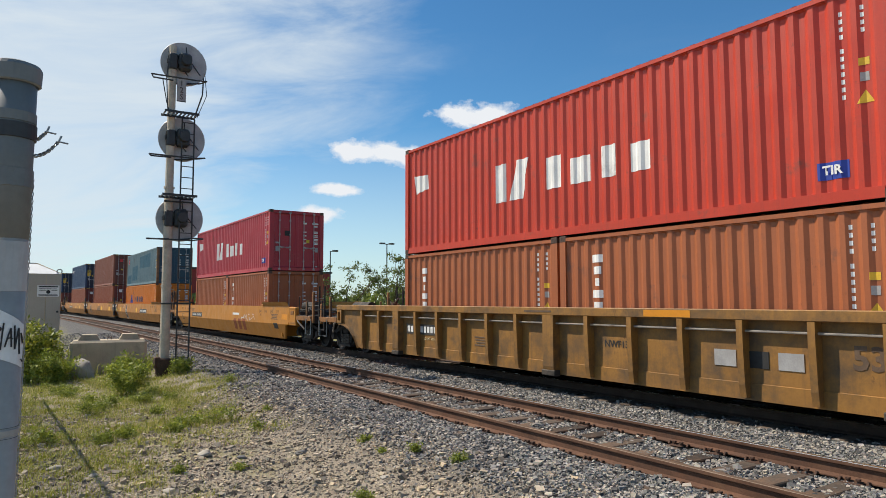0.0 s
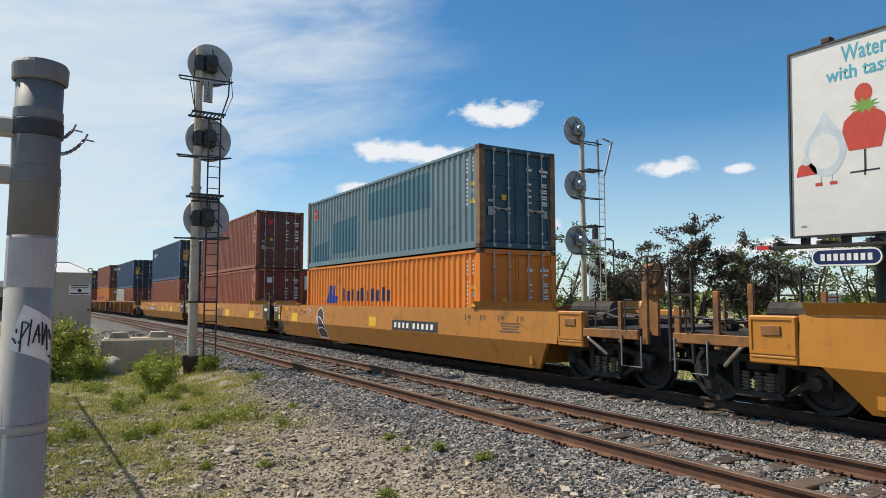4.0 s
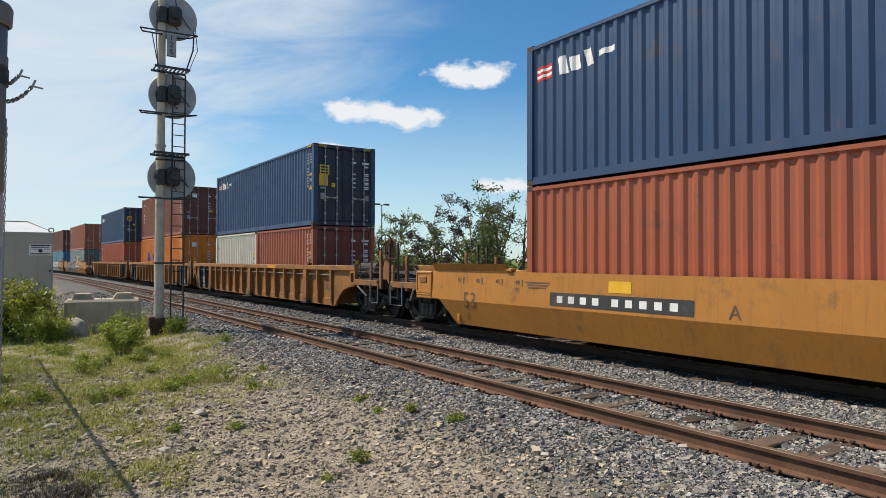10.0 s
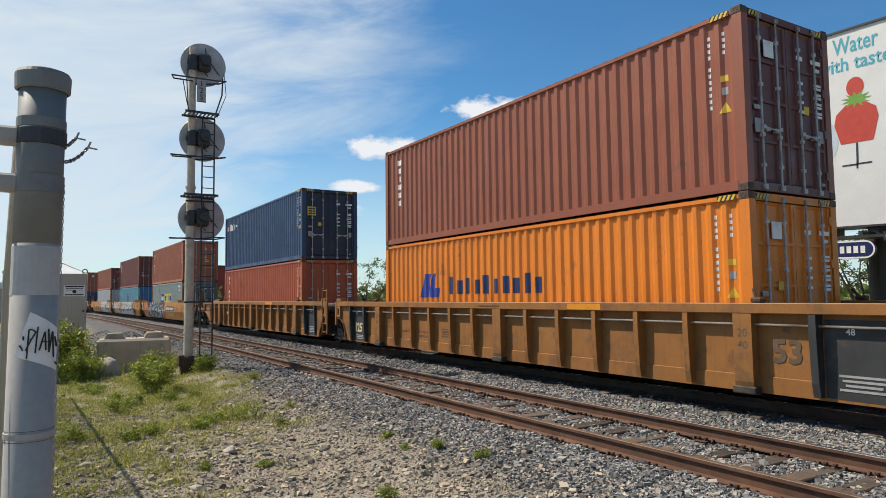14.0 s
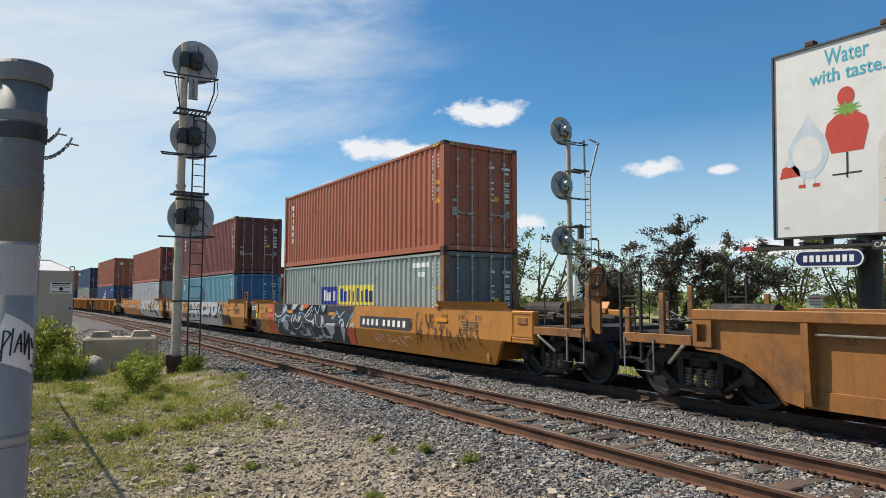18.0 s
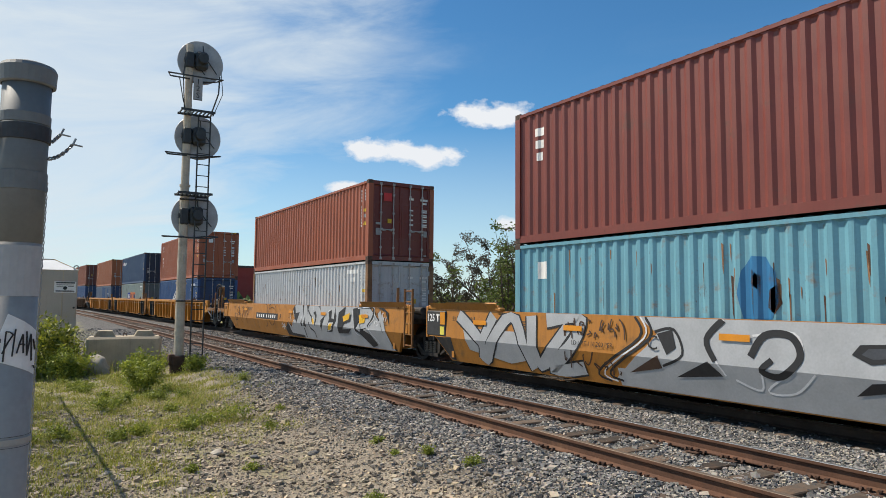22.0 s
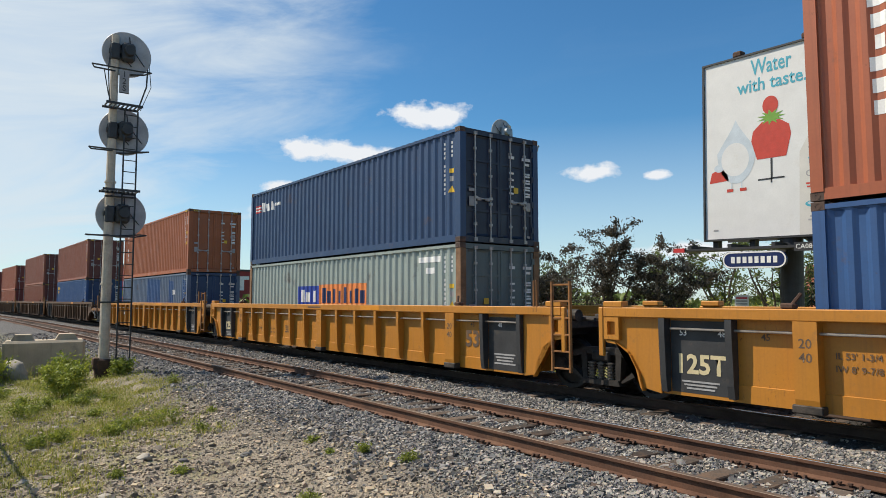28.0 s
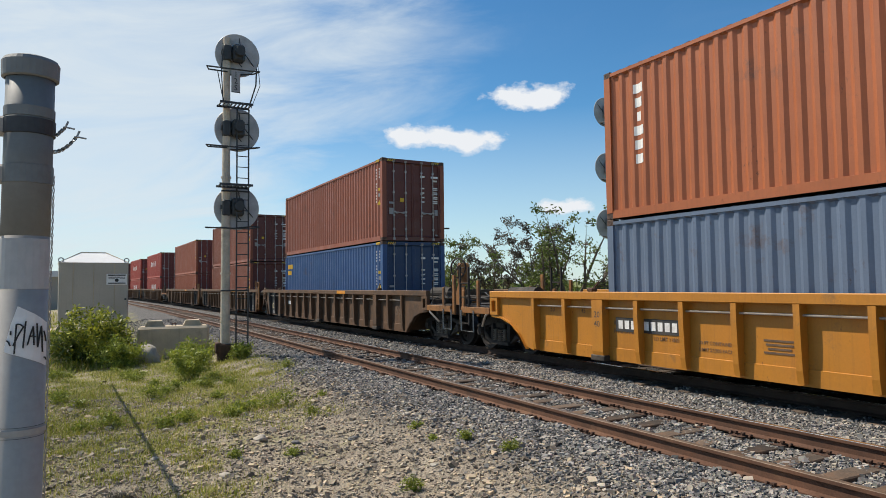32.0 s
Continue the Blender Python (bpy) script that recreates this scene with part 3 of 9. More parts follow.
def at_time(offset, t, z=0.0):
    """Pose of a thing centred offset metres back on the train, z above the rails."""
    x, y, th = on_line(offset - run(t), TRAIN_X)
    return pose(x, y, z, 0, 0, math.degrees(th))


MOVING = []      # (thing, offset, height)
ROLLING = []     # (wheelset, offset of its axle, local place, radius)

PITCH, DEPTH = 0.2782, 0.036


def corrugation(y0, y1):
    """Breaks (y, depth) of a side wall between y0 and y1: outer flats, slopes and inner flats."""
    n = max(1, round((y1 - y0) / PITCH))
    p = (y1 - y0) / n
    out = [(y0, 0.0)]
    for i in range(n):
        b = y0 + i * p
        out += [(b + 0.13 * p, 0.0), (b + 0.36 * p, DEPTH), (b + 0.64 * p, DEPTH), (b + 0.87 * p, 0.0)]
    out.append((y1, 0.0))
    return out


def depth_at(breaks, y):
    for (a, da), (b, db) in zip(breaks, breaks[1:]):
        if y <= b:
            return da + (db - da) * (y - a) / max(b - a, 1e-6) if y >= a else da
    return 0.0


HALF = 1.219


def box_meshes(L, H):
    """The meshes of a container of that length and height, about the middle of its floor."""
    y0, y1 = -L / 2, L / 2
    wall = corrugation(y0 + 0.17, y1 - 0.17)

    def side(bm):
        zs = (0.155, 0.172, H - 0.135, H - 0.10)
        cols = []
        for y, d in wall:
            cols.append([bm.verts.new((-HALF + 0.022 + (d if 0 < i < 3 else 0.0), y, z)) for i, z in enumerate(zs)])
        for a, b in zip(cols, cols[1:]):
            for i in range(3):
                bm.faces.new((a[i], a[i + 1], b[i + 1], b[i]))

    def front(bm):
        br = corrugation(-HALF + 0.12, HALF - 0.12)
        cols = [[bm.verts.new((x, y1 - 0.03 - d, z)) for z in (0.15, H - 0.10)] for x, d in br]
        for a, b in zip(cols, cols[1:]):
            bm.faces.new((a[0], b[0], b[1], a[1]))

    def roof(bm):
        br = corrugation(y0 + 0.12, y1 - 0.12)
        cols = [[bm.verts.new((x, y, H - 0.012 - d * 0.5)) for x in (-HALF + 0.04, HALF - 0.04)] for y, d in br]
        for a, b in zip(cols, cols[1:]):
            bm.faces.new((a[0], b[0], b[1], a[1]))

    def floor_(bm):
        quad_box(bm, -HALF + 0.05, HALF - 0.05, y0 + 0.1, y1 - 0.1, 0.09, 0.14)

    def post(bm):
        prism(bm, [(-0.075, -0.09), (0.085, -0.09), (0.085, 0.0), (0.04, 0.0), (0.04, 0.075), (-0.075, 0.075)], "z", 0.118, H - 0.118)

    def casting(bm):
        chamfer_box(bm, -0.081, 0.081, -0.089, 0.089, 0, 0.118, 0.006)
        # oval holes of the casting, as dark sunk rims
        for m in (pose(-0.0815, 0, 0.058, 0, -90, 0), pose(0, -0.0895, 0.058, 90, 0, 0)):
            lathe(bm, [(0.042, -0.0005), (0.042, 0.003), (0.030, 0.003), (0.026, -0.03), (0, -0.03)], m, 12)

    def top_rail(bm):
        quad_box(bm, -HALF + 0.002, -HALF + 0.062, y0 + 0.17, y1 - 0.17, H - 0.10, H - 0.035)

    def bottom_rail(bm):
        prism(bm, [(-HALF + 0.002, 0.012), (-HALF + 0.05, 0.012), (-HALF + 0.05, 0.03), (-HALF + 0.012, 0.03), (-HALF + 0.012, 0.155),
                   (-HALF + 0.05, 0.155), (-HALF + 0.05, 0.162), (-HALF + 0.002, 0.162)], "y", y0 + 0.17, y1 - 0.17)

    def header(bm):
        quad_box(bm, -HALF + 0.16, HALF - 0.16, y0 + 0.01, y0 + 0.11, H - 0.13, H - 0.012)

    def sill(bm):
        quad_box(bm, -HALF + 0.16, HALF - 0.16, y0 + 0.01, y0 + 0.13, 0.015, 0.15)

    def door(bm):
        # one leaf about x = 0 .. 1.06, pressed with sunken panels
        z0, z1 = 0.165, H - 0.145
        w = 1.045
        br = [(0.0, 0.0), (0.06, 0.0), (0.075, 0.028), (0.24, 0.028), (0.26, 0), (0.30, 0), (0.32, 0.028), (0.70, 0.028), (0.72, 0), (0.76, 0),
              (0.78, 0.028), (0.97, 0.028), (0.985, 0), (w, 0)]
        n = 4
        hz = [z0, z0 + 0.05]
        for i in range(1, n):
            c = z0 + (z1 - z0) * i / n
            hz += [c - 0.03, c + 0.03]
        hz += [z1 - 0.05, z1]
        grid = []
        for x, d in br:
            grid.append([bm.verts.new((x, y0 + 0.035 + (d if 0 < j < len(hz) - 1 and not (j % 2 == 0 and False) else 0), z)) for j, z in enumerate(hz)])
        for a, b in zip(grid, grid[1:]):
            for j in range(len(hz) - 1):
                bm.faces.new((a[j], b[j], b[j + 1], a[j + 1]))
        # raised cross ribs and hinges
        for i in range(1, n):
            c = z0 + (z1 - z0) * i / n
            quad_box(bm, 0.06, w - 0.06, y0 + 0.034, y0 + 0.06, c - 0.025, c + 0.025)
        for i in range(4):
            c = z0 + 0.22 + (z1 - z0 - 0.44) * i / 3
            quad_box(bm, -0.03, 0.05, y0 + 0.012, y0 + 0.036, c - 0.07, c + 0.07)

    def lock(bm):
        rod(bm, (0, y0 + 0.008, 0.09), (0, y0 + 0.008, H - 0.09), 0.017, 7)
        for z in (0.075, H - 0.10):
            quad_box(bm, -0.045, 0.045, y0 - 0.022, y0 + 0.02, z - 0.035, z + 0.04)
        for z in (0.42, 0.9, H * 0.5 + 0.25, H - 0.45):
            quad_box(bm, -0.034, 0.034, y0 - 0.016, y0 + 0.034, z - 0.028, z + 0.028)

    def handle(bm):
        rod(bm, (0, y0 - 0.012, 0), (0.40, y0 - 0.012, -0.03), 0.013, 6)
        quad_box(bm, -0.03, 0.05, y0 - 0.03, y0 + 0.01, -0.03, 0.03)
        quad_box(bm, 0.30, 0.40, y0 - 0.025, y0 + 0.03, -0.06, 0.0)

    makers = dict(side_wall=side, front_wall=front, roof=roof, floor=floor_, post=post, casting=casting, top_rail=top_rail, bottom_rail=bottom_rail,
                  header=header, sill=sill, door=door, lock=lock, handle=handle)
    return {k: shared((k, L, H), f) for k, f in makers.items()}, wall


MIRROR = Matrix.Diagonal((-1, 1, 1, 1))


def container(L, H, mat, label, frame_mat=None, door_mat=None, post_mat=None):
    """A shipping container with its doors at the -y end; the origin is in the middle of its floor."""
    me, wall = box_meshes(L, H)
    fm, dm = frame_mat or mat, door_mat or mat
    pm = post_mat or fm
    th = thing("shipping_container", label, "shipping container", "containers on the train")
    turn = pose(0, 0, 0, 0, 0, 180)
    part_of("side_wall", me["side_wall"], mat, th)
    part_of("side_wall", me["side_wall"], mat, th, at=turn)
    part_of("front_wall", me["front_wall"], mat, th)
    part_of("roof", me["roof"], fm, th)
    part_of("floor", me["floor"], M["dark"], th)
    for at in (Matrix(), turn):
        part_of("top_rail", me["top_rail"], fm, th, at=at)
        part_of("bottom_rail", me["bottom_rail"], fm, th, at=at)
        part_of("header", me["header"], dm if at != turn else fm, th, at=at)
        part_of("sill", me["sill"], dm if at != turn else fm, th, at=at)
    for sx in (-1, 1):
        for sy in (-1, 1):
            x, y = sx * (HALF - 0.081), sy * (L / 2 - 0.089)
            part_of("corner_post", me["post"], pm, th, at=Matrix.Translation((x, y, 0)) @ pose(0, 0, 0, 0, 0, (0 if sx < 0 else 90) if sy < 0 else (-90 if sx < 0 else 180)))
            for z in (0, H - 0.118):
                part_of("corner_casting", me["casting"], M["casting"], th, at=pose(x, y, z, 0, 0, 0 if sx < 0 else 180) if sy < 0 else pose(x, y, z, 0, 0, 0 if sx < 0 else 180))
    for sx in (-1, 1):
        at = Matrix.Translation((-1.05, 0, 0)) if sx < 0 else Matrix.Translation((1.05, 0, 0)) @ MIRROR
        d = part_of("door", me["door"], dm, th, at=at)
        for x in (0.28, 0.74):
            lk = part_of("lock_rod", me["lock"], M["lock_steel"], d, at=Matrix.Translation((x, 0, 0)))
        part_of("handle", me["handle"], M["lock_steel"], d, at=Matrix.Translation((0.28, 0, 1.02)))
        part_of("handle", me["handle"], M["lock_steel"], d, at=Matrix.Translation((0.74, 0, 1.02)) @ MIRROR)
    return th, wall


def side_marks(th, wall, name, mat, rects, H=0, letters=None):
    """Painted marks that follow the ribs of the camera-side wall. rects: outlines [(y, z), ...]."""
    bm = bmesh.new()
    for r in rects:
        bm.faces.new([bm.verts.new((0, y, z)) for y, z in r])
    lo, hi = min(v.co.y for v in bm.verts), max(v.co.y for v in bm.verts)
    for y, _ in wall:
        if lo < y < hi:
            bmesh.ops.bisect_plane(bm, geom=bm.verts[:] + bm.edges[:] + bm.faces[:], plane_co=(0, y, 0), plane_no=(0, 1, 0))
    for v in bm.verts:
        v.co.x = -HALF + 0.022 + depth_at(wall, v.co.y) - 0.004
    return part(name, bm, mat, th)


def bar(yc, zc, w, h, lean=0.0):
    """A rectangle of width w (along y) and height h, leaning forward."""
    return [(yc + w / 2 - lean * h / 2, zc - h / 2), (yc - w / 2 - lean * h / 2, zc - h / 2), (yc - w / 2 + lean * h / 2 * -1, zc + h / 2), (yc + w / 2 - lean * h / 2 * 1, zc + h / 2)]


def slab(yc, zc, w, h, lean=0.0):
    d = -lean * h / 2
    return [(yc + w / 2 - d, zc - h / 2), (yc - w / 2 - d, zc - h / 2), (yc - w / 2 + d, zc + h / 2), (yc + w / 2 + d, zc + h / 2)]


def door_marks(th, L, name, mat, rects):
    """Flat marks on the doors: (x, z, w, h)."""
    key = (name, L, tuple(rects))

    def make(bm):
        for x, z, w, h in rects:
            quad_box(bm, x - w / 2, x + w / 2, -L / 2 + 0.018, -L / 2 + 0.029, z - h / 2, z + h / 2)
    return part_of(name, shared(key, make), mat, th)


def numbers(th, wall, L, H, rnd, mat=None):
    """The usual small markings: an upright number at the door end of the side, and lines of figures on the right-hand door."""
    y = -L / 2 + 0.62
    n = 11
    side_marks(th, wall, "marking", mat or M["white"], [slab(y, H * 0.88 - 0.105 * i - (0.09 if i > 3 else 0), 0.042, 0.062) for i in range(n)])
    side_marks(th, wall, "marking", mat or M["white"], [slab(y - 0.27, H * 0.88 - 0.10 * i, 0.04, 0.06) for i in range(4)])
    side_marks(th, wall, "warning_label", M["yellow_mark"], [slab(y - 0.27, H * 0.63, 0.12, 0.10)])
    side_marks(th, wall, "warning_triangle", M["yellow_mark"], [[(y - 0.17, H * 0.44), (y - 0.37, H * 0.44), (y - 0.27, H * 0.50)]])
    side_marks(th, wall, "label", M["grey_mark"], [slab(y - 0.27, H * 0.56, 0.10, 0.12)])
    rows = [(0.36, H * 0.80, 0.17, 0.07), (0.84, H * 0.80, 0.28, 0.07), (0.86, H * 0.755, 0.17, 0.06)]
    for i in range(4):
        rows.append((0.36, H * 0.655 - 0.16 * i, 0.14, 0.045))
        for j in range(2):
            rows.append((0.86, H * 0.665 - 0.16 * i - 0.06 * j, 0.20, 0.04))
    for i, r in enumerate(rows):
        door_marks(th, L, "marking", mat or M["white"], [r])
    for r in ((-0.86, H * 0.36, 0.16, 0.22), (0.90, H * 0.36, 0.13, 0.2), (-0.86, H * 0.46, 0.17, 0.07), (0.9, H * 0.08, 0.1, 0.05)):
        door_marks(th, L, "label", M["grey_mark"], [r])
    if rnd.random() < 0.75:
        door_marks(th, L, "warning_label", M["yellow_mark"], [(-0.45 if rnd.random() < 0.5 else 0.5, H * 0.5, 0.14, 0.14)])


# The darker door entries are copies of box paints with shade put in.
C = {
    "line_red": paint("sun-bleached red paint", (0.50, 0.042, 0.016), rough=0.45),
    "line_magenta": paint("faded crimson paint", (0.44, 0.036, 0.05)),
    "ochre": paint("orange-brown paint", (0.36, 0.105, 0.035)),
    "rust_orange": paint("brick-orange paint", (0.42, 0.085, 0.028)),
    "bright_orange": paint("bright orange paint", (0.68, 0.19, 0.008), streaks=0.2),
    "teal": paint("blue-grey teal paint", (0.12, 0.19, 0.215)),
    "teal_dark": paint("fresh teal paint", (0.035, 0.12, 0.17)),
    "teal_door_shade": paint("teal paint darkened for door shade", (0.02, 0.065, 0.10)),
    "brown": paint("red-brown paint", (0.26, 0.072, 0.034)),
    "brown_door_shade": paint("brown paint darkened for door shade", (0.13, 0.034, 0.024)),
    "maroon": paint("maroon-brown paint", (0.19, 0.044, 0.032)),
    "rust_red": paint("rust-red paint", (0.325, 0.082, 0.034)),
    "navy": paint("navy blue paint", (0.02, 0.054, 0.13)),
    "navy_door_shade": paint("navy paint darkened for door shade", (0.014, 0.021, 0.045)),
    "cream": paint("cream paint", (0.62, 0.57, 0.45)),
    "sage": paint("grey-green paint", (0.29, 0.34, 0.31), dirt_amount=0.12),
    "sage_door_shade": paint("grey-green paint darkened for door shade", (0.11, 0.14, 0.14), dirt_amount=0.12),
    "aqua": paint("pale blue paint", (0.14, 0.34, 0.42), dirt=(0.24, 0.14, 0.07), dirt_amount=0.16, dirt_scale=3.5),
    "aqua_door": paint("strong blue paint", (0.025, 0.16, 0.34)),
    "silver": paint("white-grey paint", (0.50, 0.52, 0.53), dirt=(0.20, 0.115, 0.06), dirt_amount=0.2, dirt_scale=3.5),
    "blue": paint("mid blue paint", (0.03, 0.085, 0.22)),
    "blue_grey": paint("weathered blue-grey paint", (0.11, 0.15, 0.22), dirt_amount=0.12),
    "red": paint("red paint", (0.40, 0.045, 0.025)),
    "red_door_shade": paint("red paint darkened for door shade", (0.17, 0.03, 0.022)),
    "car_dark": paint("dark rusty car paint", (0.115, 0.058, 0.026), rough=0.7, vary=0.2, dirt=(0.05, 0.033, 0.022), dirt_amount=0.5, dirt_scale=1.6, streaks=0.6),
    "rusty_post": material("rusty corner post", (0.22, 0.12, 0.06), 0.8, 0, 0.35, 4, 50, dirt=(0.1, 0.05, 0.03), dirt_amount=0.4),
    "car_old": paint("dirty ochre-yellow car paint", (0.30, 0.142, 0.028), rough=0.6, vary=0.16, dirt=(0.085, 0.055, 0.03), dirt_amount=0.62, dirt_scale=1.6, streaks=0.6),
    "car": paint("yellow car paint", (0.46, 0.185, 0.018), rough=0.5, dirt=(0.20, 0.11, 0.04), dirt_amount=0.12, streaks=0.35),
    "car_amber": paint("amber car paint", (0.43, 0.175, 0.026), rough=0.57, dirt=(0.17, 0.093, 0.035), dirt_amount=0.22, streaks=0.5),
    "car_brown": paint("brownish amber car paint", (0.29, 0.118, 0.024), rough=0.62, vary=0.14, dirt=(0.115, 0.06, 0.026), dirt_amount=0.4, dirt_scale=1.7, streaks=0.5),
}

STD, HC, L40, L20 = 2.591, 2.896, 12.192, 6.058
BASE = 0.30


def bogie(parent, y, unit_offset, radius, shared_truck=False):
    """A two-axle freight truck under a car, at y along it."""
    tr = new("truck")
    tr.parent, tr.matrix_basis = parent, Matrix.Translation((0, y, 0))

    def frame_(bm):
        r = radius
        x0, x1 = -1.09, -0.97
        prism(bm, [(-1.12, 0.56), (-1.06, 0.64), (-0.62, 0.72), (-0.34, 0.80), (0.34, 0.80), (0.62, 0.72), (1.06, 0.64), (1.12, 0.56), (0.70, 0.60), (0.34, 0.68), (-0.34, 0.68), (-0.70, 0.60)], "x", x0, x1)
        prism(bm, [(-0.44, 0.17), (0.44, 0.17), (0.40, 0.26), (-0.40, 0.26)], "x", x0 - 0.07, x1)
        for s in (-1, 1):
            prism(bm, [(s * 0.30, 0.24), (s * 0.40, 0.22), (s * 0.44, 0.70), (s * 0.32, 0.72)], "x", x0 - 0.01, x1)
            prism(bm, [(s * 0.36, 0.18), (s * 0.44, 0.27), (s * 0.78, 0.52), (s * 0.90, 0.56), (s * 0.84, 0.42)], "x", x0, x1)
            prism(bm, [(s * 0.74, 0.38), (s * 1.08, 0.38), (s * 1.10, 0.62), (s * 0.72, 0.62)], "x", x0 + 0.01, x1)
            lathe(bm, [(0.0, 0.0), (0.10, 0.0), (0.12, -0.05), (0.12, -0.12)], pose(-1.17, s * 0.89, r, 0, -90, 0), 14)

    def spring(bm):
        prof = [(0.0, 0.26)]
        for k in range(6):
            prof += [(0.05, 0.262 + k * 0.05), (0.078, 0.272 + k * 0.05), (0.078, 0.290 + k * 0.05), (0.05, 0.30 + k * 0.05)]
        lathe(bm, prof + [(0.0, 0.56)], Matrix(), 9)

    def bolster(bm):
        chamfer_box(bm, -1.12, 1.12, -0.20, 0.20, 0.56, 0.74, 0.03)
        quad_box(bm, -0.5, 0.5, -0.7, -0.62, 0.35, 0.5), quad_box(bm, -0.5, 0.5, 0.62, 0.7, 0.35, 0.5)

    def wheelset(bm):
        r = radius
        for s in (-1, 1):
            prof = [(0.0, -0.09), (0.09, -0.09), (0.10, -0.03), (r * 0.80, -0.015), (r * 0.84, -0.065), (r, -0.07), (r + 0.005, 0.03), (r + 0.028, 0.05), (r + 0.028, 0.07), (r * 0.84, 0.07),
                    (r * 0.80, 0.02), (0.12, 0.03), (0.0, 0.03)]
            lathe(bm, prof, pose(s * 0.775, 0, 0, 0, -90 if s > 0 else 90, 0) if False else pose(s * 0.775, 0, 0, 0, 90 * s, 0) @ Matrix.Diagonal((1, 1, -1, 1)), 26)
            for k in range(3):
                a = 2 * math.pi * k / 3
                rod(bm, (s * 0.81, 0.20 * math.cos(a), 0.20 * math.sin(a)), (s * 0.80, 0.26 * math.cos(a), 0.26 * math.sin(a)), 0.02, 5)
        rod(bm, (-1.12, 0, 0), (1.12, 0, 0), 0.085, 10)
    key = (radius,)
    fr = shared(("side_frame",) + key, frame_)
    for at in (Matrix(), pose(0, 0, 0, 0, 0, 180)):
        part_of("side_frame", fr, M["truck_steel"], tr, at=at)
        for i in (-0.20, 0.0, 0.20):
            part_of("spring", shared(("spring",) + key, spring), M["spring_steel"], tr, at=at @ Matrix.Translation((-1.09, i, 0)))
    part_of("bolster", shared(("bolster",) + key, bolster), M["truck_steel"], tr)
    for s in (-0.89, 0.89):
        w = part_of("wheelset", shared(("wheelset",) + key, wheelset, False), M["wheel"], tr, at=Matrix.Translation((0, s, radius)))
        ROLLING.append((w, unit_offset + y + s, (0, s, radius), radius))
    return tr


def stencil(parent, text, y, z, size, mat, x, label=""):
    return part_of("lettering", lettering(text, size, 0.03 * size if size > 0.2 else 0.012 * size), mat, parent, label, at=Matrix.Translation((x, y, z)))


def coupler(bm, y, s):
    """A drawbar, coupler head and hose at the end y; s is the way out."""
    a, b = sorted((y - s * 1.3, y + s * 0.02))
    quad_box(bm, -0.28, 0.28, a, b, 0.72, 1.02)
    quad_box(bm, -0.11, 0.11, min(y, y + s * 0.35), max(y, y + s * 0.35), 0.78, 0.96)
    quad_box(bm, -0.17, 0.17, min(y + s * 0.28, y + s * 0.52), max(y + s * 0.28, y + s * 0.52), 0.74, 1.0)
    pipe(bm, [(-0.35, y, 0.8), (-0.42, y + s * 0.15, 0.55), (-0.35, y + s * 0.38, 0.45), (-0.15, y + s * 0.5, 0.6)], 0.028, 6)


def ladder(parent, y, z0, z1, mat, n=4, w=0.42):
    lad = part("ladder", bmesh.new(), mat, parent)
    bm = bmesh.new()
    for d in (-w / 2, w / 2):
        rod(bm, (-1.52, y + d, z0), (-1.52, y + d, z1), 0.034, 6)
    for i in range(n):
        z = z0 + 0.06 + (z1 - z0 - 0.12) * i / (n - 1)
        rod(bm, (-1.52, y - w / 2, z), (-1.52, y + w / 2, z), 0.018, 5)
    bm.to_mesh(lad.data)
    bm.free()


def u_bar(bm, x, y, w, z0, z1, r=0.016):
    pipe(bm, [(x, y - w / 2, z1), (x, y - w / 2, z0), (x, y + w / 2, z0), (x, y + w / 2, z1)], r, 6)


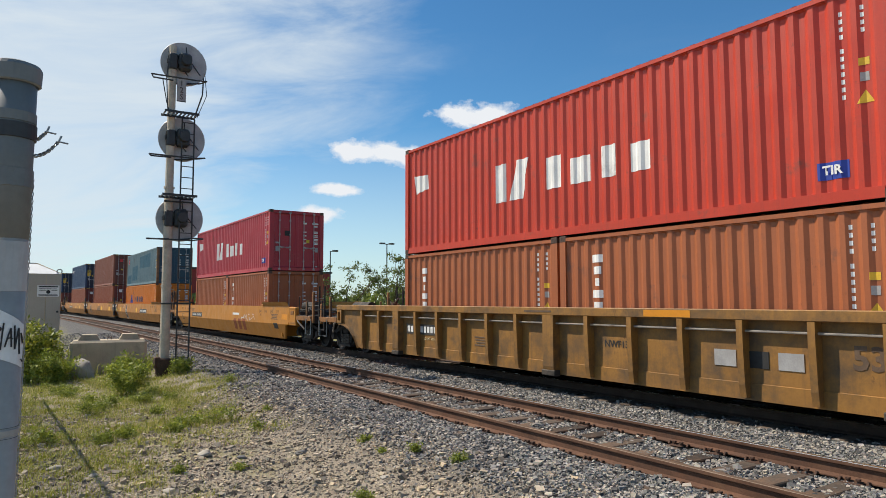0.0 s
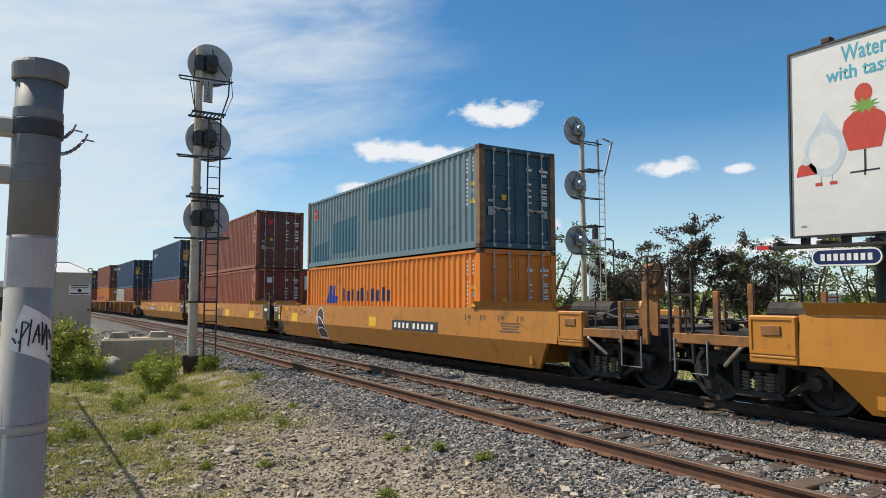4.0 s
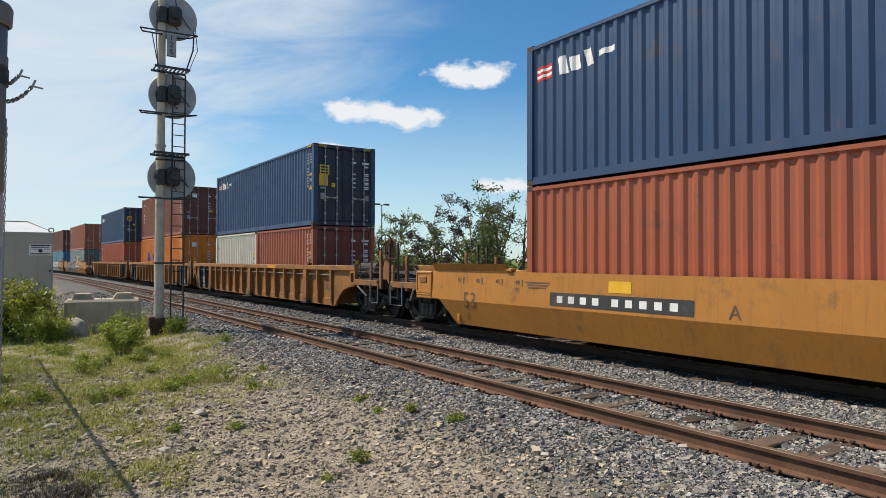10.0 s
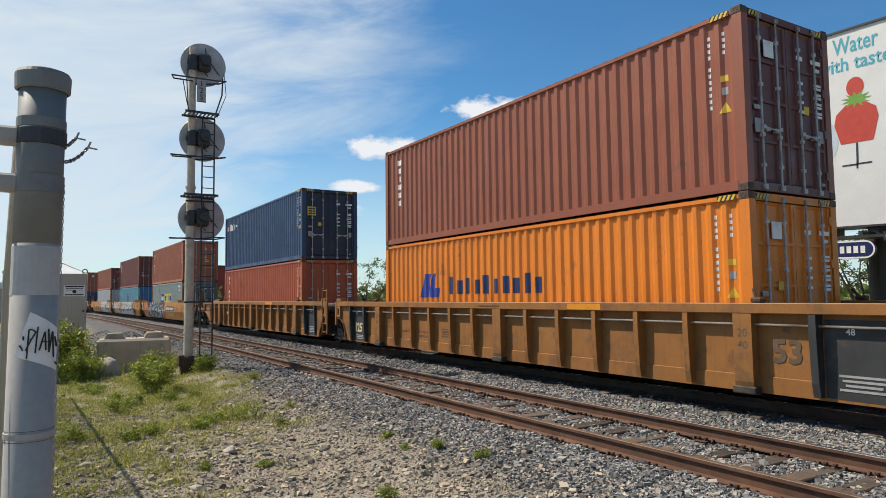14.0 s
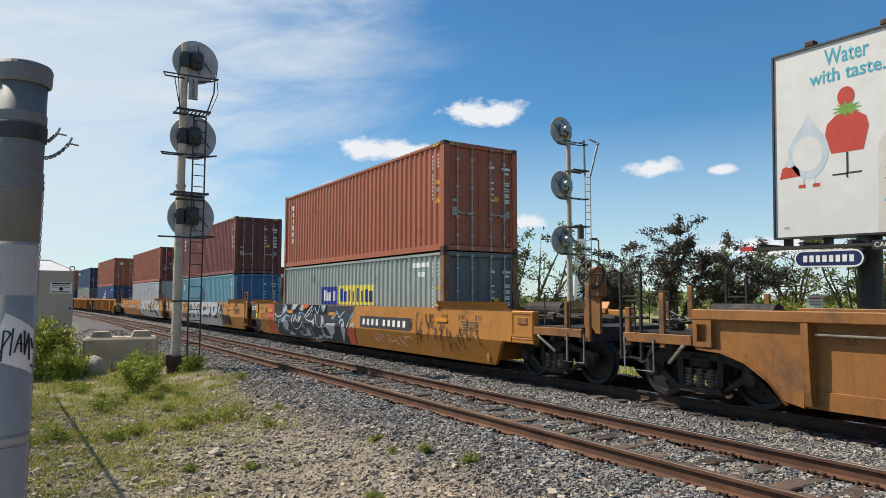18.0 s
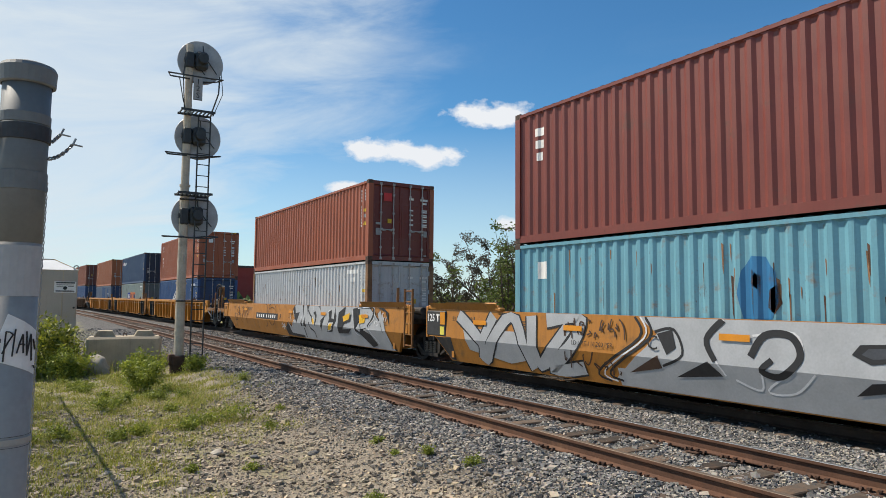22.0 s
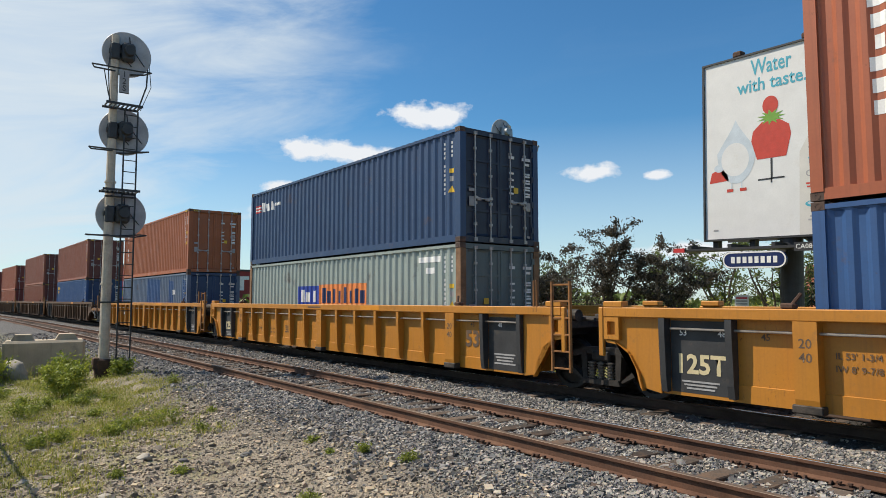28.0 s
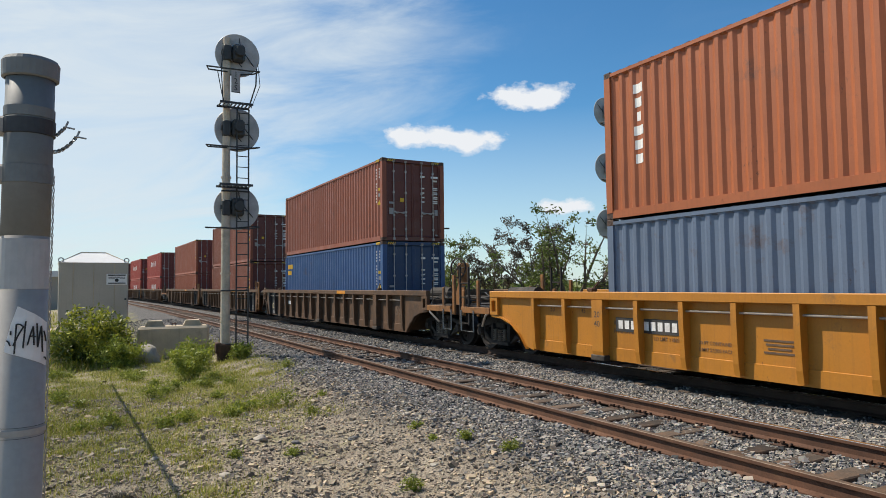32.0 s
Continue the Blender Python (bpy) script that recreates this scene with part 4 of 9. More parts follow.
def car_ends(car, lo, hi, mats, half, ribbed):
    """End platforms, centre sills, couplers, posts, stirrup steps, pipes and the hand brake. lo, hi: 'coupled' or 'joined' at the -y and the +y end."""
    body, dark = mats

    def box(bm, x0, x1, y0, y1, z0, z1, c=0.0):
        (chamfer_box if c else quad_box)(bm, x0, x1, min(y0, y1), max(y0, y1), z0, z1, *([c] if c else []))
    for s, kind in ((-1, lo), (1, hi)):
        out = 10.0 if kind == "coupled" else 9.28
        bm = bmesh.new()
        box(bm, -1.36, 1.36, s * 8.36, s * out, 1.12, 1.24)
        box(bm, -0.36, 0.36, s * 8.3, s * (out + 0.9), 0.62, 1.10)
        for dy in (0.1, 0.6, 1.1):
            if 8.44 + dy < out:
                box(bm, -1.42, 1.42, s * (8.36 + dy), s * (8.44 + dy), 0.98, 1.14)
        part("end_platform", bm, M["truck_steel"], car)
        bm = bmesh.new()
        box(bm, -1.42, 1.42, s * 8.24, s * 8.34, 0.26, 1.33)
        part("bulkhead", bm, body, car)
        for x in (-0.95, -0.45, 0.5):
            bm = bmesh.new()
            rod(bm, (x, s * 8.4, 1.30), (x, s * (out + (1.2 if kind == "coupled" else 0.3)), 1.27), 0.035, 8)
            part("brake_pipe", bm, M["truck_steel"], car)
        if kind == "coupled":
            bm = bmesh.new()
            coupler(bm, s * 11.4, s)
            part("coupler", bm, M["truck_steel"], car)
            for sx in (-1, 1):
                bm = bmesh.new()
                x0, x1 = sorted((sx * 1.53, sx * 1.46))
                box(bm, x0, x1, s * 9.97, s * 11.36, 0.93, 1.09, 0.01)
                part("side_sill", bm, M["end_grime"], car)
            bm = bmesh.new()
            box(bm, -1.46, 1.46, s * 9.98, s * 11.3, 1.075, 1.115)
            box(bm, -1.44, 1.44, s * 11.2, s * 11.34, 0.84, 1.07)
            box(bm, -1.44, 1.44, s * 10.4, s * 10.5, 0.84, 1.07)
            part("step_platform", bm, M["truck_steel"], car)
            for y, z1, w in ((10.55, 1.76, 0.11), (11.28, 1.52, 0.12)) if s > 0 else ((11.50, 1.93, 0.13), (10.92, 1.60, 0.09)):
                for sx in (-1, 1):
                    bm = bmesh.new()
                    box(bm, sx * 1.48 - 0.03, sx * 1.48 + 0.03, s * (y - w / 2), s * (y + w / 2), 0.86, z1, 0.012)
                    part("end_post", bm, M["end_grime"], car)
            for sx in (-1, 1):
                bm = bmesh.new()
                u_bar(bm, sx * 1.55, s * 11.0 if s > 0 else s * 11.22, 0.62 if s > 0 else 0.45, 0.47, 1.0)
                part("stirrup_step", bm, M["steel_grey"], car, "bare steel stirrup step")
                bm = bmesh.new()
                pipe(bm, [(sx * 1.54, s * 10.36, 1.15), (sx * 1.54, s * 10.36, 1.78), (sx * 1.54, s * 10.50, 1.78)], 0.014, 6)
                part("grab_iron", bm, M["truck_steel"], car)
                bm = bmesh.new()
                pipe(bm, [(sx * 1.54, s * 11.08, 1.1), (sx * 1.54, s * 11.08, 1.62), (sx * 1.54, s * 11.26, 1.62)], 0.014, 6)
                part("grab_iron", bm, M["truck_steel"], car)
                if s > 0:
                    # the tall black end ladder beside the coupler
                    for yy in (10.98, 11.42):
                        bm = bmesh.new()
                        rod(bm, (sx * 1.50, yy, 0.62), (sx * 1.50, yy, 2.12), 0.032, 6)
                        part("ladder_rail", bm, M["truck_steel"], car)
                    for zz in (0.66, 1.0, 1.34, 1.70):
                        bm = bmesh.new()
                        rod(bm, (sx * 1.50, 10.98, zz), (sx * 1.50, 11.42, zz), 0.018, 5)
                        part("rung", bm, M["truck_steel"], car)
            for k in range(5):
                # rods, valves and pipe brackets crowded on the platform
                bm = bmesh.new()
                yy, xx = s * (9.0 + 0.47 * k), -1.15 + 0.22 * ((k * 3) % 5)
                chamfer_box(bm, xx - 0.10, xx + 0.10, yy - 0.12, yy + 0.12, 1.12, 1.26 + 0.06 * (k % 3), 0.03)
                part("valve_box", bm, M["end_grime"] if k % 2 else M["truck_steel"], car)
            bm = bmesh.new()
            pipe(bm, [(-1.34, s * 8.6, 1.30), (-1.38, s * 9.4, 1.34), (-1.30, s * 9.9, 1.22), (-1.52, s * 10.15, 0.9), (-1.40, s * 10.5, 0.62)], 0.03, 7)
            part("air_hose", bm, M["pipe_steel"], car)
            bm = bmesh.new()
            rod(bm, (-0.75, s * 9.0, 1.42), (-0.75, s * 10.1, 1.42), 0.17, 14)
            part("air_reservoir", bm, M["truck_steel"], car)
            bm = bmesh.new()
            pipe(bm, [(-1.0, s * 10.1, 1.36), (-1.15, s * 10.5, 1.30), (-1.2, s * 11.0, 1.32), (-0.6, s * 11.3, 1.2)], 0.02, 6)
            part("air_hose", bm, M["signal_black"], car)
            bm = bmesh.new()
            pipe(bm, [(-1.3, s * 9.9, 1.2), (-1.25, s * 10.6, 1.46), (-0.9, s * 11.1, 1.44)], 0.014, 6)
            part("air_hose", bm, M["signal_black"], car)
        else:
            bm = bmesh.new()
            box(bm, -0.24, 0.24, s * 9.3, s * 9.8, 0.68, 0.98)
            part("drawbar", bm, M["truck_steel"], car)
            for sx in (-1, 1):
                bm = bmesh.new()
                box(bm, sx * 1.44 - 0.09, sx * 1.44 + 0.09, s * 8.92, s * 9.30, 1.50 if ribbed else 1.42, 1.60 if ribbed else 1.52, 0.015)
                part("end_block", bm, body, car)
                bm = bmesh.new()
                box(bm, sx * 1.50 - 0.035, sx * 1.50 + 0.035, s * 9.30, s * 9.40, 0.70, 1.50, 0.015)
                part("end_post", bm, body, car)
            bm = bmesh.new()
            rod(bm, (-1.05, s * 8.5, 1.34), (-1.05, s * 9.3, 1.34), 0.11, 12)
            part("air_reservoir", bm, M["truck_steel"], car)
            if s < 0:
                ladder(car, s * 9.30, 0.36, 1.95, dark, 6)
                bm = bmesh.new()
                pipe(bm, [(-1.51, s * 8.70, 1.40), (-1.51, s * 8.70, 1.98), (-1.51, s * 8.62, 1.98), (-1.51, s * 8.62, 1.40)], 0.024, 6)
                part("grab_iron", bm, M["end_grime"], car)
    if lo == "coupled" and car.name in ("well_car.002", "well_car.008", "well_car.011", "well_car.005", "well_car.014"):
        x, y, z = -1.28, -11.38, 2.12
        bm = bmesh.new()
        lathe(bm, [(0.25, 0.018), (0.285, 0.0), (0.285, -0.02), (0.25, -0.03), (0.25, 0.018)], pose(x, y, z, 0, -90, 20), 22)
        wheel = part("hand_brake_wheel", bm, M["truck_steel"], car)
        for k in range(8):
            bm = bmesh.new()
            d = Matrix.Rotation(radians(20), 3, "Z") @ Vector((0, math.cos(math.pi * k / 4), math.sin(math.pi * k / 4)))
            rod(bm, (x, y, z), Vector((x, y, z)) + d * 0.26, 0.014, 5)
            part("spoke", bm, M["truck_steel"], wheel)
        bm = bmesh.new()
        chamfer_box(bm, x + 0.05, x + 0.28, y - 0.18, y + 0.18, z - 0.45, z + 0.14, 0.05)
        part("brake_housing", bm, M["end_grime"], car)
        bm = bmesh.new()
        prism(bm, [(y - 0.12, 1.0), (y + 0.30, 1.0), (y + 0.30, 1.45), (y + 0.12, 1.80), (y - 0.12, 1.80)], "x", x + 0.10, x + 0.16)
        part("brake_stand", bm, M["end_grime"], car)


def ribbed_car(offset, lo, hi, paint_, label):
    """A well car unit with a top chord, side posts and sheets; centred on its well."""
    car = thing("well_car", label, "well car", "well cars of the train")
    turn = pose(0, 0, 0, 0, 0, 180)

    def chord(bm):
        chamfer_box(bm, -1.53, -1.39, -9.3 if lo == "joined" else -9.95, 9.3 if hi == "joined" else 9.95, 1.345, 1.50, 0.012)

    def sheet(bm):
        quad_box(bm, -1.36, -1.335, -8.28, 8.28, 0.44, 1.36)
        prism(bm, [(-1.36, 0.443), (-1.335, 0.443), (-1.335, 0.20), (-1.374, 0.20), (-1.374, 0.436)], "y", -8.28, 8.28)

    def rib(bm):
        prism(bm, [(-1.36, 1.345), (-1.525, 1.345), (-1.525, 1.05), (-1.50, 0.42), (-1.47, 0.24), (-1.36, 0.24)], "y", -0.05, 0.05)

    def rib_wide(bm):
        prism(bm, [(-1.36, 1.345), (-1.53, 1.345), (-1.53, 0.36), (-1.50, 0.22), (-1.36, 0.22)], "y", -0.15, 0.15)

    def slot_frame(y0, y1, z0, z1):
        def make(bm):
            loops = []
            for x in (-1.52, -1.435):
                for d in (0.0, 0.075):
                    loops.append([bm.verts.new((x, y, z)) for y, z in ((y0 + d, z0 + d), (y1 - d, z0 + d), (y1 - d, z1 - d), (y0 + d, z1 - d))])
            o1, i1, o2, i2 = loops
            for A, B in ((o1, i1), (i1, i2), (i2, o2), (o2, o1)):
                for k in range(4):
                    bm.faces.new((A[k], A[(k + 1) % 4], B[(k + 1) % 4], B[k]))
        return make

    PLATES = {"coupled": ([(8.28, 1.345), (9.95, 1.345), (9.95, 0.93), (9.55, 0.90), (9.15, 0.78), (8.80, 0.55), (8.55, 0.26), (8.28, 0.20)], 6, (9.62, 9.95, 0.93, 1.345)),
              "joined": ([(8.28, 1.345), (9.3, 1.345), (9.3, 0.98), (9.1, 0.95), (8.85, 0.80), (8.70, 0.55), (8.62, 0.26), (8.28, 0.20)], 6, (9.0, 9.3, 0.98, 1.345))}
    part_of("top_chord", shared(("top_chord", lo, hi), chord), paint_, car)
    part_of("top_chord", shared(("top_chord", lo, hi), chord), paint_, car, at=Matrix.Diagonal((-1, 1, 1, 1)))
    for at in (Matrix(), turn):
        part_of("side_sheet", shared("side_sheet", sheet), paint_, car, at=at)
        part_of("side_pipe", shared("side_pipe", lambda bm: rod(bm, (-1.44, -8.1, 1.19), (-1.44, 8.1, 1.19), 0.02, 7)), M["pipe_steel"], car, at=at)
        for i, y in enumerate((-8.2, -7.13, -6.1, -5.09, -4.06, -3.04, -2.02, -1.01, 0, 1.01, 2.02, 3.04, 4.06, 5.09, 6.1, 7.13, 8.2)):
            wide = abs(y) < 0.1 or abs(abs(y) - 6.1) < 0.01
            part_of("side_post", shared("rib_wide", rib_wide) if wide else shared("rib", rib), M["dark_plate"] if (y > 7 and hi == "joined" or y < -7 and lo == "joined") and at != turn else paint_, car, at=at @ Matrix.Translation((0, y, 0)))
        for y in (-6.1, 0, 6.1):
            part_of("lift_bracket", shared("lift_bracket", lambda bm: chamfer_box(bm, -1.54, -1.38, -0.19, 0.19, 0.18, 0.29, 0.015)), M["truck_steel"], car, at=at @ Matrix.Translation((0, y, 0)))
    for s, kind in ((-1, lo), (1, hi)):
        outline, n, slot = PLATES[kind]
        rim = outline[2:n + 1]
        for sx in (-1, 1):
            at = Matrix.Diagonal((-sx, s, 1, 1))
            ep = part_of("end_plate", shared(("end_plate", kind), lambda bm: prism(bm, outline, "x", -1.44, -1.40)), paint_, car, at=at)
            part_of("flange", shared(("flange", kind), lambda bm: prism(bm, rim + [(y - 0.045, z - 0.05) for y, z in rim[::-1]], "x", -1.50, -1.40)), paint_, ep)
            part_of("slot_frame", shared(("slot_frame", kind), slot_frame(*slot)), paint_, ep)
    bm = bmesh.new()
    for y in (-6.1, 0, 6.1):
        quad_box(bm, -1.36, 1.36, y - 0.35, y + 0.35, 0.21, 0.29)
    quad_box(bm, -1.37, -1.15, -8.2, 8.2, 0.20, 0.27), quad_box(bm, 1.15, 1.37, -8.2, 8.2, 0.20, 0.27)
    part("well_floor", bm, M["truck_steel"], car)
    for s in (-1, 1):
        for sx in (-1, 1):
            bm = bmesh.new()
            chamfer_box(bm, sx * 1.44 - 0.07, sx * 1.44 + 0.07, s * 6.32 - 0.09, s * 6.32 + 0.09, 1.50, 1.58, 0.02)
            rod(bm, (sx * 1.44, s * 6.28, 1.56), (sx * 1.36, s * 6.2, 1.70), 0.025, 6)
            part("locking_arm", bm, M["rust"], car)
    car_ends(car, lo, hi, (paint_, M["end_grime"]), 9.95, True)
    x = -1.366
    for s, kind in ((-1, lo), (1, hi)):
        if kind == "coupled":
            stencil(car, "53", s * 7.68, 0.85 if s < 0 else 1.12, 0.16 if s > 0 else 0.46, M["brown_mark"], x)
        stencil(car, "20", s * 6.1, 1.06, 0.17, M["brown_mark"], -1.532)
        stencil(car, "40", s * 6.1, 0.88, 0.17, M["brown_mark"], -1.532)
        stencil(car, "45", s * 6.68, 1.11, 0.13, M["brown_mark"], x)
    return car


def smooth_car(offset, lo, hi, paint_, label):
    """A well car unit with smooth two-plane sides."""
    car = thing("well_car", label, "well car", "well cars of the train")
    turn = pose(0, 0, 0, 0, 0, 180)

    def shell(bm):
        prism(bm, [(-1.497, 1.42), (-1.53, 0.74), (-1.33, 0.17), (-1.26, 0.17), (-1.45, 0.74), (-1.42, 1.42)], "y", -8.45, 8.45)
        for s in (-1, 1):
            # the sides run out above the trucks
            lo_ = [(-1.497, 1.42), (-1.53, 0.74), (-1.45, 0.74), (-1.42, 1.42)]
            a = [bm.verts.new((x, s * 8.45, z)) for x, z in lo_]
            b = [bm.verts.new((x, s * 9.25, z)) for x, z in lo_]
            for i in range(4):
                bm.faces.new((a[i], a[(i + 1) % 4], b[(i + 1) % 4], b[i]))
            bm.faces.new(b)
            t = [bm.verts.new(p) for p in ((-1.53, s * 8.45, 0.74), (-1.53, s * 8.95, 0.74), (-1.33, s * 8.45, 0.17), (-1.45, s * 8.45, 0.74), (-1.45, s * 8.95, 0.74), (-1.26, s * 8.45, 0.17))]
            for f in ((0, 1, 2), (3, 5, 4), (1, 4, 5, 2), (0, 3, 4, 1)):
                bm.faces.new([t[i] for i in f])

    def lip(bm):
        prism(bm, [(-1.418, 1.32), (-1.418, 1.417), (-1.30, 1.417), (-1.30, 1.32)], "y", -9.25, 9.25)

    def flare(bm):
        # raised rim of the well beyond the container's end
        prism(bm, [(-1.505, 1.425), (-1.60, 1.585), (-1.575, 1.585), (-1.47, 1.425)], "y", 6.35, 9.15)

    def end_box(bm):
        chamfer_box(bm, -1.53, -1.36, 9.27, 10.0, 0.72, 1.40, 0.02)
        chamfer_box(bm, -1.54, -1.36, 9.30, 9.97, 0.80, 0.84, 0.01)

    for at in (Matrix(), turn):
        part_of("side_shell", shared("side_shell", shell), paint_, car, at=at)
        part_of("top_lip", shared("top_lip", lip), paint_, car, at=at)
        for m in (Matrix(), Matrix.Diagonal((1, -1, 1, 1))):
            part_of("rim", shared("flare", flare), paint_, car, at=at @ m)
    for s, kind in ((-1, lo), (1, hi)):
        for sx in (-1, 1):
            at = Matrix.Diagonal((-sx, s, 1, 1))
            if kind == "joined" and s < 0 and offset > 0:
                continue
            mt = M["dark_plate"] if kind == "joined" else paint_
            eb = part_of("end_box", shared("end_box", end_box) if kind == "coupled" else shared("end_panel", lambda bm: chamfer_box(bm, -1.53, -1.36, 8.45, 9.35, 0.76, 1.385, 0.02)), mt, car,
                    at=at if kind == "coupled" else at @ Matrix.Translation((-0.012, 0, 0)))
            if kind == "coupled":
                for y0, y1, z0, z1 in ((9.29, 9.33, 0.86, 1.38), (9.94, 9.98, 0.86, 1.38), (9.33, 9.94, 1.34, 1.38), (9.33, 9.94, 0.86, 0.90)):
                    part_of("frame_strip", shared(("frame_strip", y0, z0), lambda bm: quad_box(bm, -1.545, -1.52, y0, y1, z0, z1)), paint_, eb)
                part_of("vent_plate", shared("vent_plate", lambda bm: chamfer_box(bm, -1.548, -1.52, 9.5, 9.8, 1.12, 1.26, 0.008)), M["end_grime"], eb)
    bm = bmesh.new()
    for y in (-6.1, 0, 6.1):
        quad_box(bm, -1.30, 1.30, y - 0.35, y + 0.35, 0.20, 0.29)
    part("well_floor", bm, M["truck_steel"], car)
    for s in (-1, 1):
        for sx in (-1, 1):
            bm = bmesh.new()
            chamfer_box(bm, sx * 1.48 - 0.07, sx * 1.48 + 0.07, s * 6.30 - 0.10, s * 6.30 + 0.10, 1.42, 1.50, 0.02)
            part("locking_arm", bm, paint_, car)
    car_ends(car, lo, hi, (paint_, M["dark_plate"] if offset < 0 else M["end_grime"]), 9.95, False)
    for s in (-1, 1):
        for tx, y in (("53", 8.1), ("48", 7.4), ("45", 6.7), ("40", 6.05)):
            stencil(car, tx, s * y, 1.20, 0.15, M["brown_mark"], -1.512)
            bm = bmesh.new()
            quad_box(bm, -1.512, -1.505, s * y - s * 0.15 - 0.02, s * y - s * 0.15 + 0.02, 1.13, 1.27)
            part("marking", bm, M["brown_mark"], car)
        stencil(car, "20", s * 6.05, 1.04, 0.15, M["brown_mark"], -1.517)
    return car


def side_sign(car, y, z, w, h, mat, x=-1.40, bars=0, bar_mat=None, name="label"):
    """A flat painted panel on the side of a car, with bars in place of figures."""
    bm = bmesh.new()
    quad_box(bm, x - 0.004, x + 0.004, y - w / 2, y + w / 2, z - h / 2, z + h / 2)
    p = part(name, bm, mat, car)
    if bars:
        bm = bmesh.new()
        step = w / (bars + 0.6)
        for i in range(bars):
            yy = y + w / 2 - step * (i + 0.8)
            quad_box(bm, x - 0.008, x - 0.0045, yy - step * 0.34, yy + step * 0.34, z - h * 0.30, z + h * 0.30)
        part("marking", bm, bar_mat or M["white"], p)


# each unit: place of the container's door end, kind, ends at -y and +y, paint, boxes below, box above
TRAIN = [
    ("A", -140.68, "ribbed", "joined", "coupled", "car_old", [("ochre", L20, STD), ("ochre", L20, STD)], ("line_red", L40, HC)),
    ("B", -117.12, "smooth", "coupled", "coupled", "car", [("ochre", L20, STD), ("ochre", L20, STD)], ("line_magenta", L40, STD)),
    ("C", -93.64, "smooth", "coupled", "joined", "car_amber", [("bright_orange", L40, STD)], ("teal", L40, STD)),
    ("D", -74.10, "smooth", "joined", "joined", "car_amber", [("rust_red", L40, HC)], ("brown", L40, HC)),
    ("E", -54.59, "smooth", "joined", "coupled", "car_amber", [("rust_red", L40, HC)], ("navy", L40, HC)),
    ("F", -31.04, "ribbed", "coupled", "joined", "car_brown", [("rust_red", L20, STD), ("cream", L20, STD)], ("navy", L40, HC)),
    ("G", -11.57, "ribbed", "joined", "joined", "car_brown", [("bright_orange", L40, HC)], ("brown", L40, HC)),
    ("H", 8.11, "ribbed", "joined", "coupled", "car_brown", [("rust_orange", L40, HC)], ("navy", L40, HC)),
    ("I", 31.88, "smooth", "coupled", "joined", "car_amber", [("sage", L40, STD)], ("ochre_red", L40, HC)),
    ("J", 51.47, "smooth", "joined", "joined", "car_amber", [("aqua", L40, STD)], ("maroon", L40, HC)),
    ("K", 71.17, "smooth", "joined", "coupled", "car_amber", [("silver", L40, STD)], ("rust_red", L40, STD)),
    ("L", 94.77, "ribbed", "coupled", "joined", "car", [("blue", L40, STD)], ("ochre_red", L40, HC)),
    ("N", 114.32, "ribbed", "joined", "joined", "car", [("sage", L40, STD)], ("navy", L40, STD)),
    ("O", 133.97, "ribbed", "joined", "coupled", "car", [("blue_grey", L40, STD)], ("ochre", L40, HC)),
    ("P", 157.33, "ribbed", "coupled", "joined", "car_dark", [("blue", L40, HC)], ("brown", L40, HC)),
    ("Q", 177.27, "ribbed", "joined", "joined", "car_dark", [("brown", L40, HC)], ("brown", L40, HC)),
    ("R", 196.94, "ribbed", "joined", "coupled", "car_dark", [("rust_red", L40, STD)], ("rust_red", L40, HC)),
    ("S", 220.17, "ribbed", "coupled", "joined", "car_dark", [("red", L40, STD)], ("red", L40, HC)),
    ("T", 239.75, "ribbed", "joined", "joined", "car_dark", [("red", L40, STD)], ("red", L40, HC)),
    ("U", 259.4, "ribbed", "joined", "coupled", "car_dark", [("brown", L40, STD)], ("brown", L40, HC)),
]
C["ochre_red"] = paint("orange-brown faded paint", (0.36, 0.10, 0.042))
WORDS = {"line_red": "red", "line_magenta": "faded crimson", "ochre": "orange-brown", "rust_orange": "brick-orange", "bright_orange": "bright orange", "teal": "blue-grey teal",
         "brown": "red-brown", "maroon": "maroon-brown", "rust_red": "rust-red", "navy": "navy blue", "cream": "cream", "sage": "grey-green", "aqua": "pale blue", "silver": "weathered white-grey",
         "blue": "mid blue", "blue_grey": "weathered blue-grey", "red": "red", "ochre_red": "faded orange-brown"}
# Door colours darkened for the shade on that end; aqua has its own blue.
DOORS = {"maroon": "brown_door_shade", "teal": "teal_door_shade", "brown": "brown_door_shade", "navy": "navy_door_shade", "sage": "sage_door_shade", "aqua": "aqua_door", "blue": "navy", "blue_grey": "navy", "line_magenta": "line_magenta",
         "rust_red": "red_door_shade", "red": "red_door_shade"}
BOXES, CARS = {}, {}


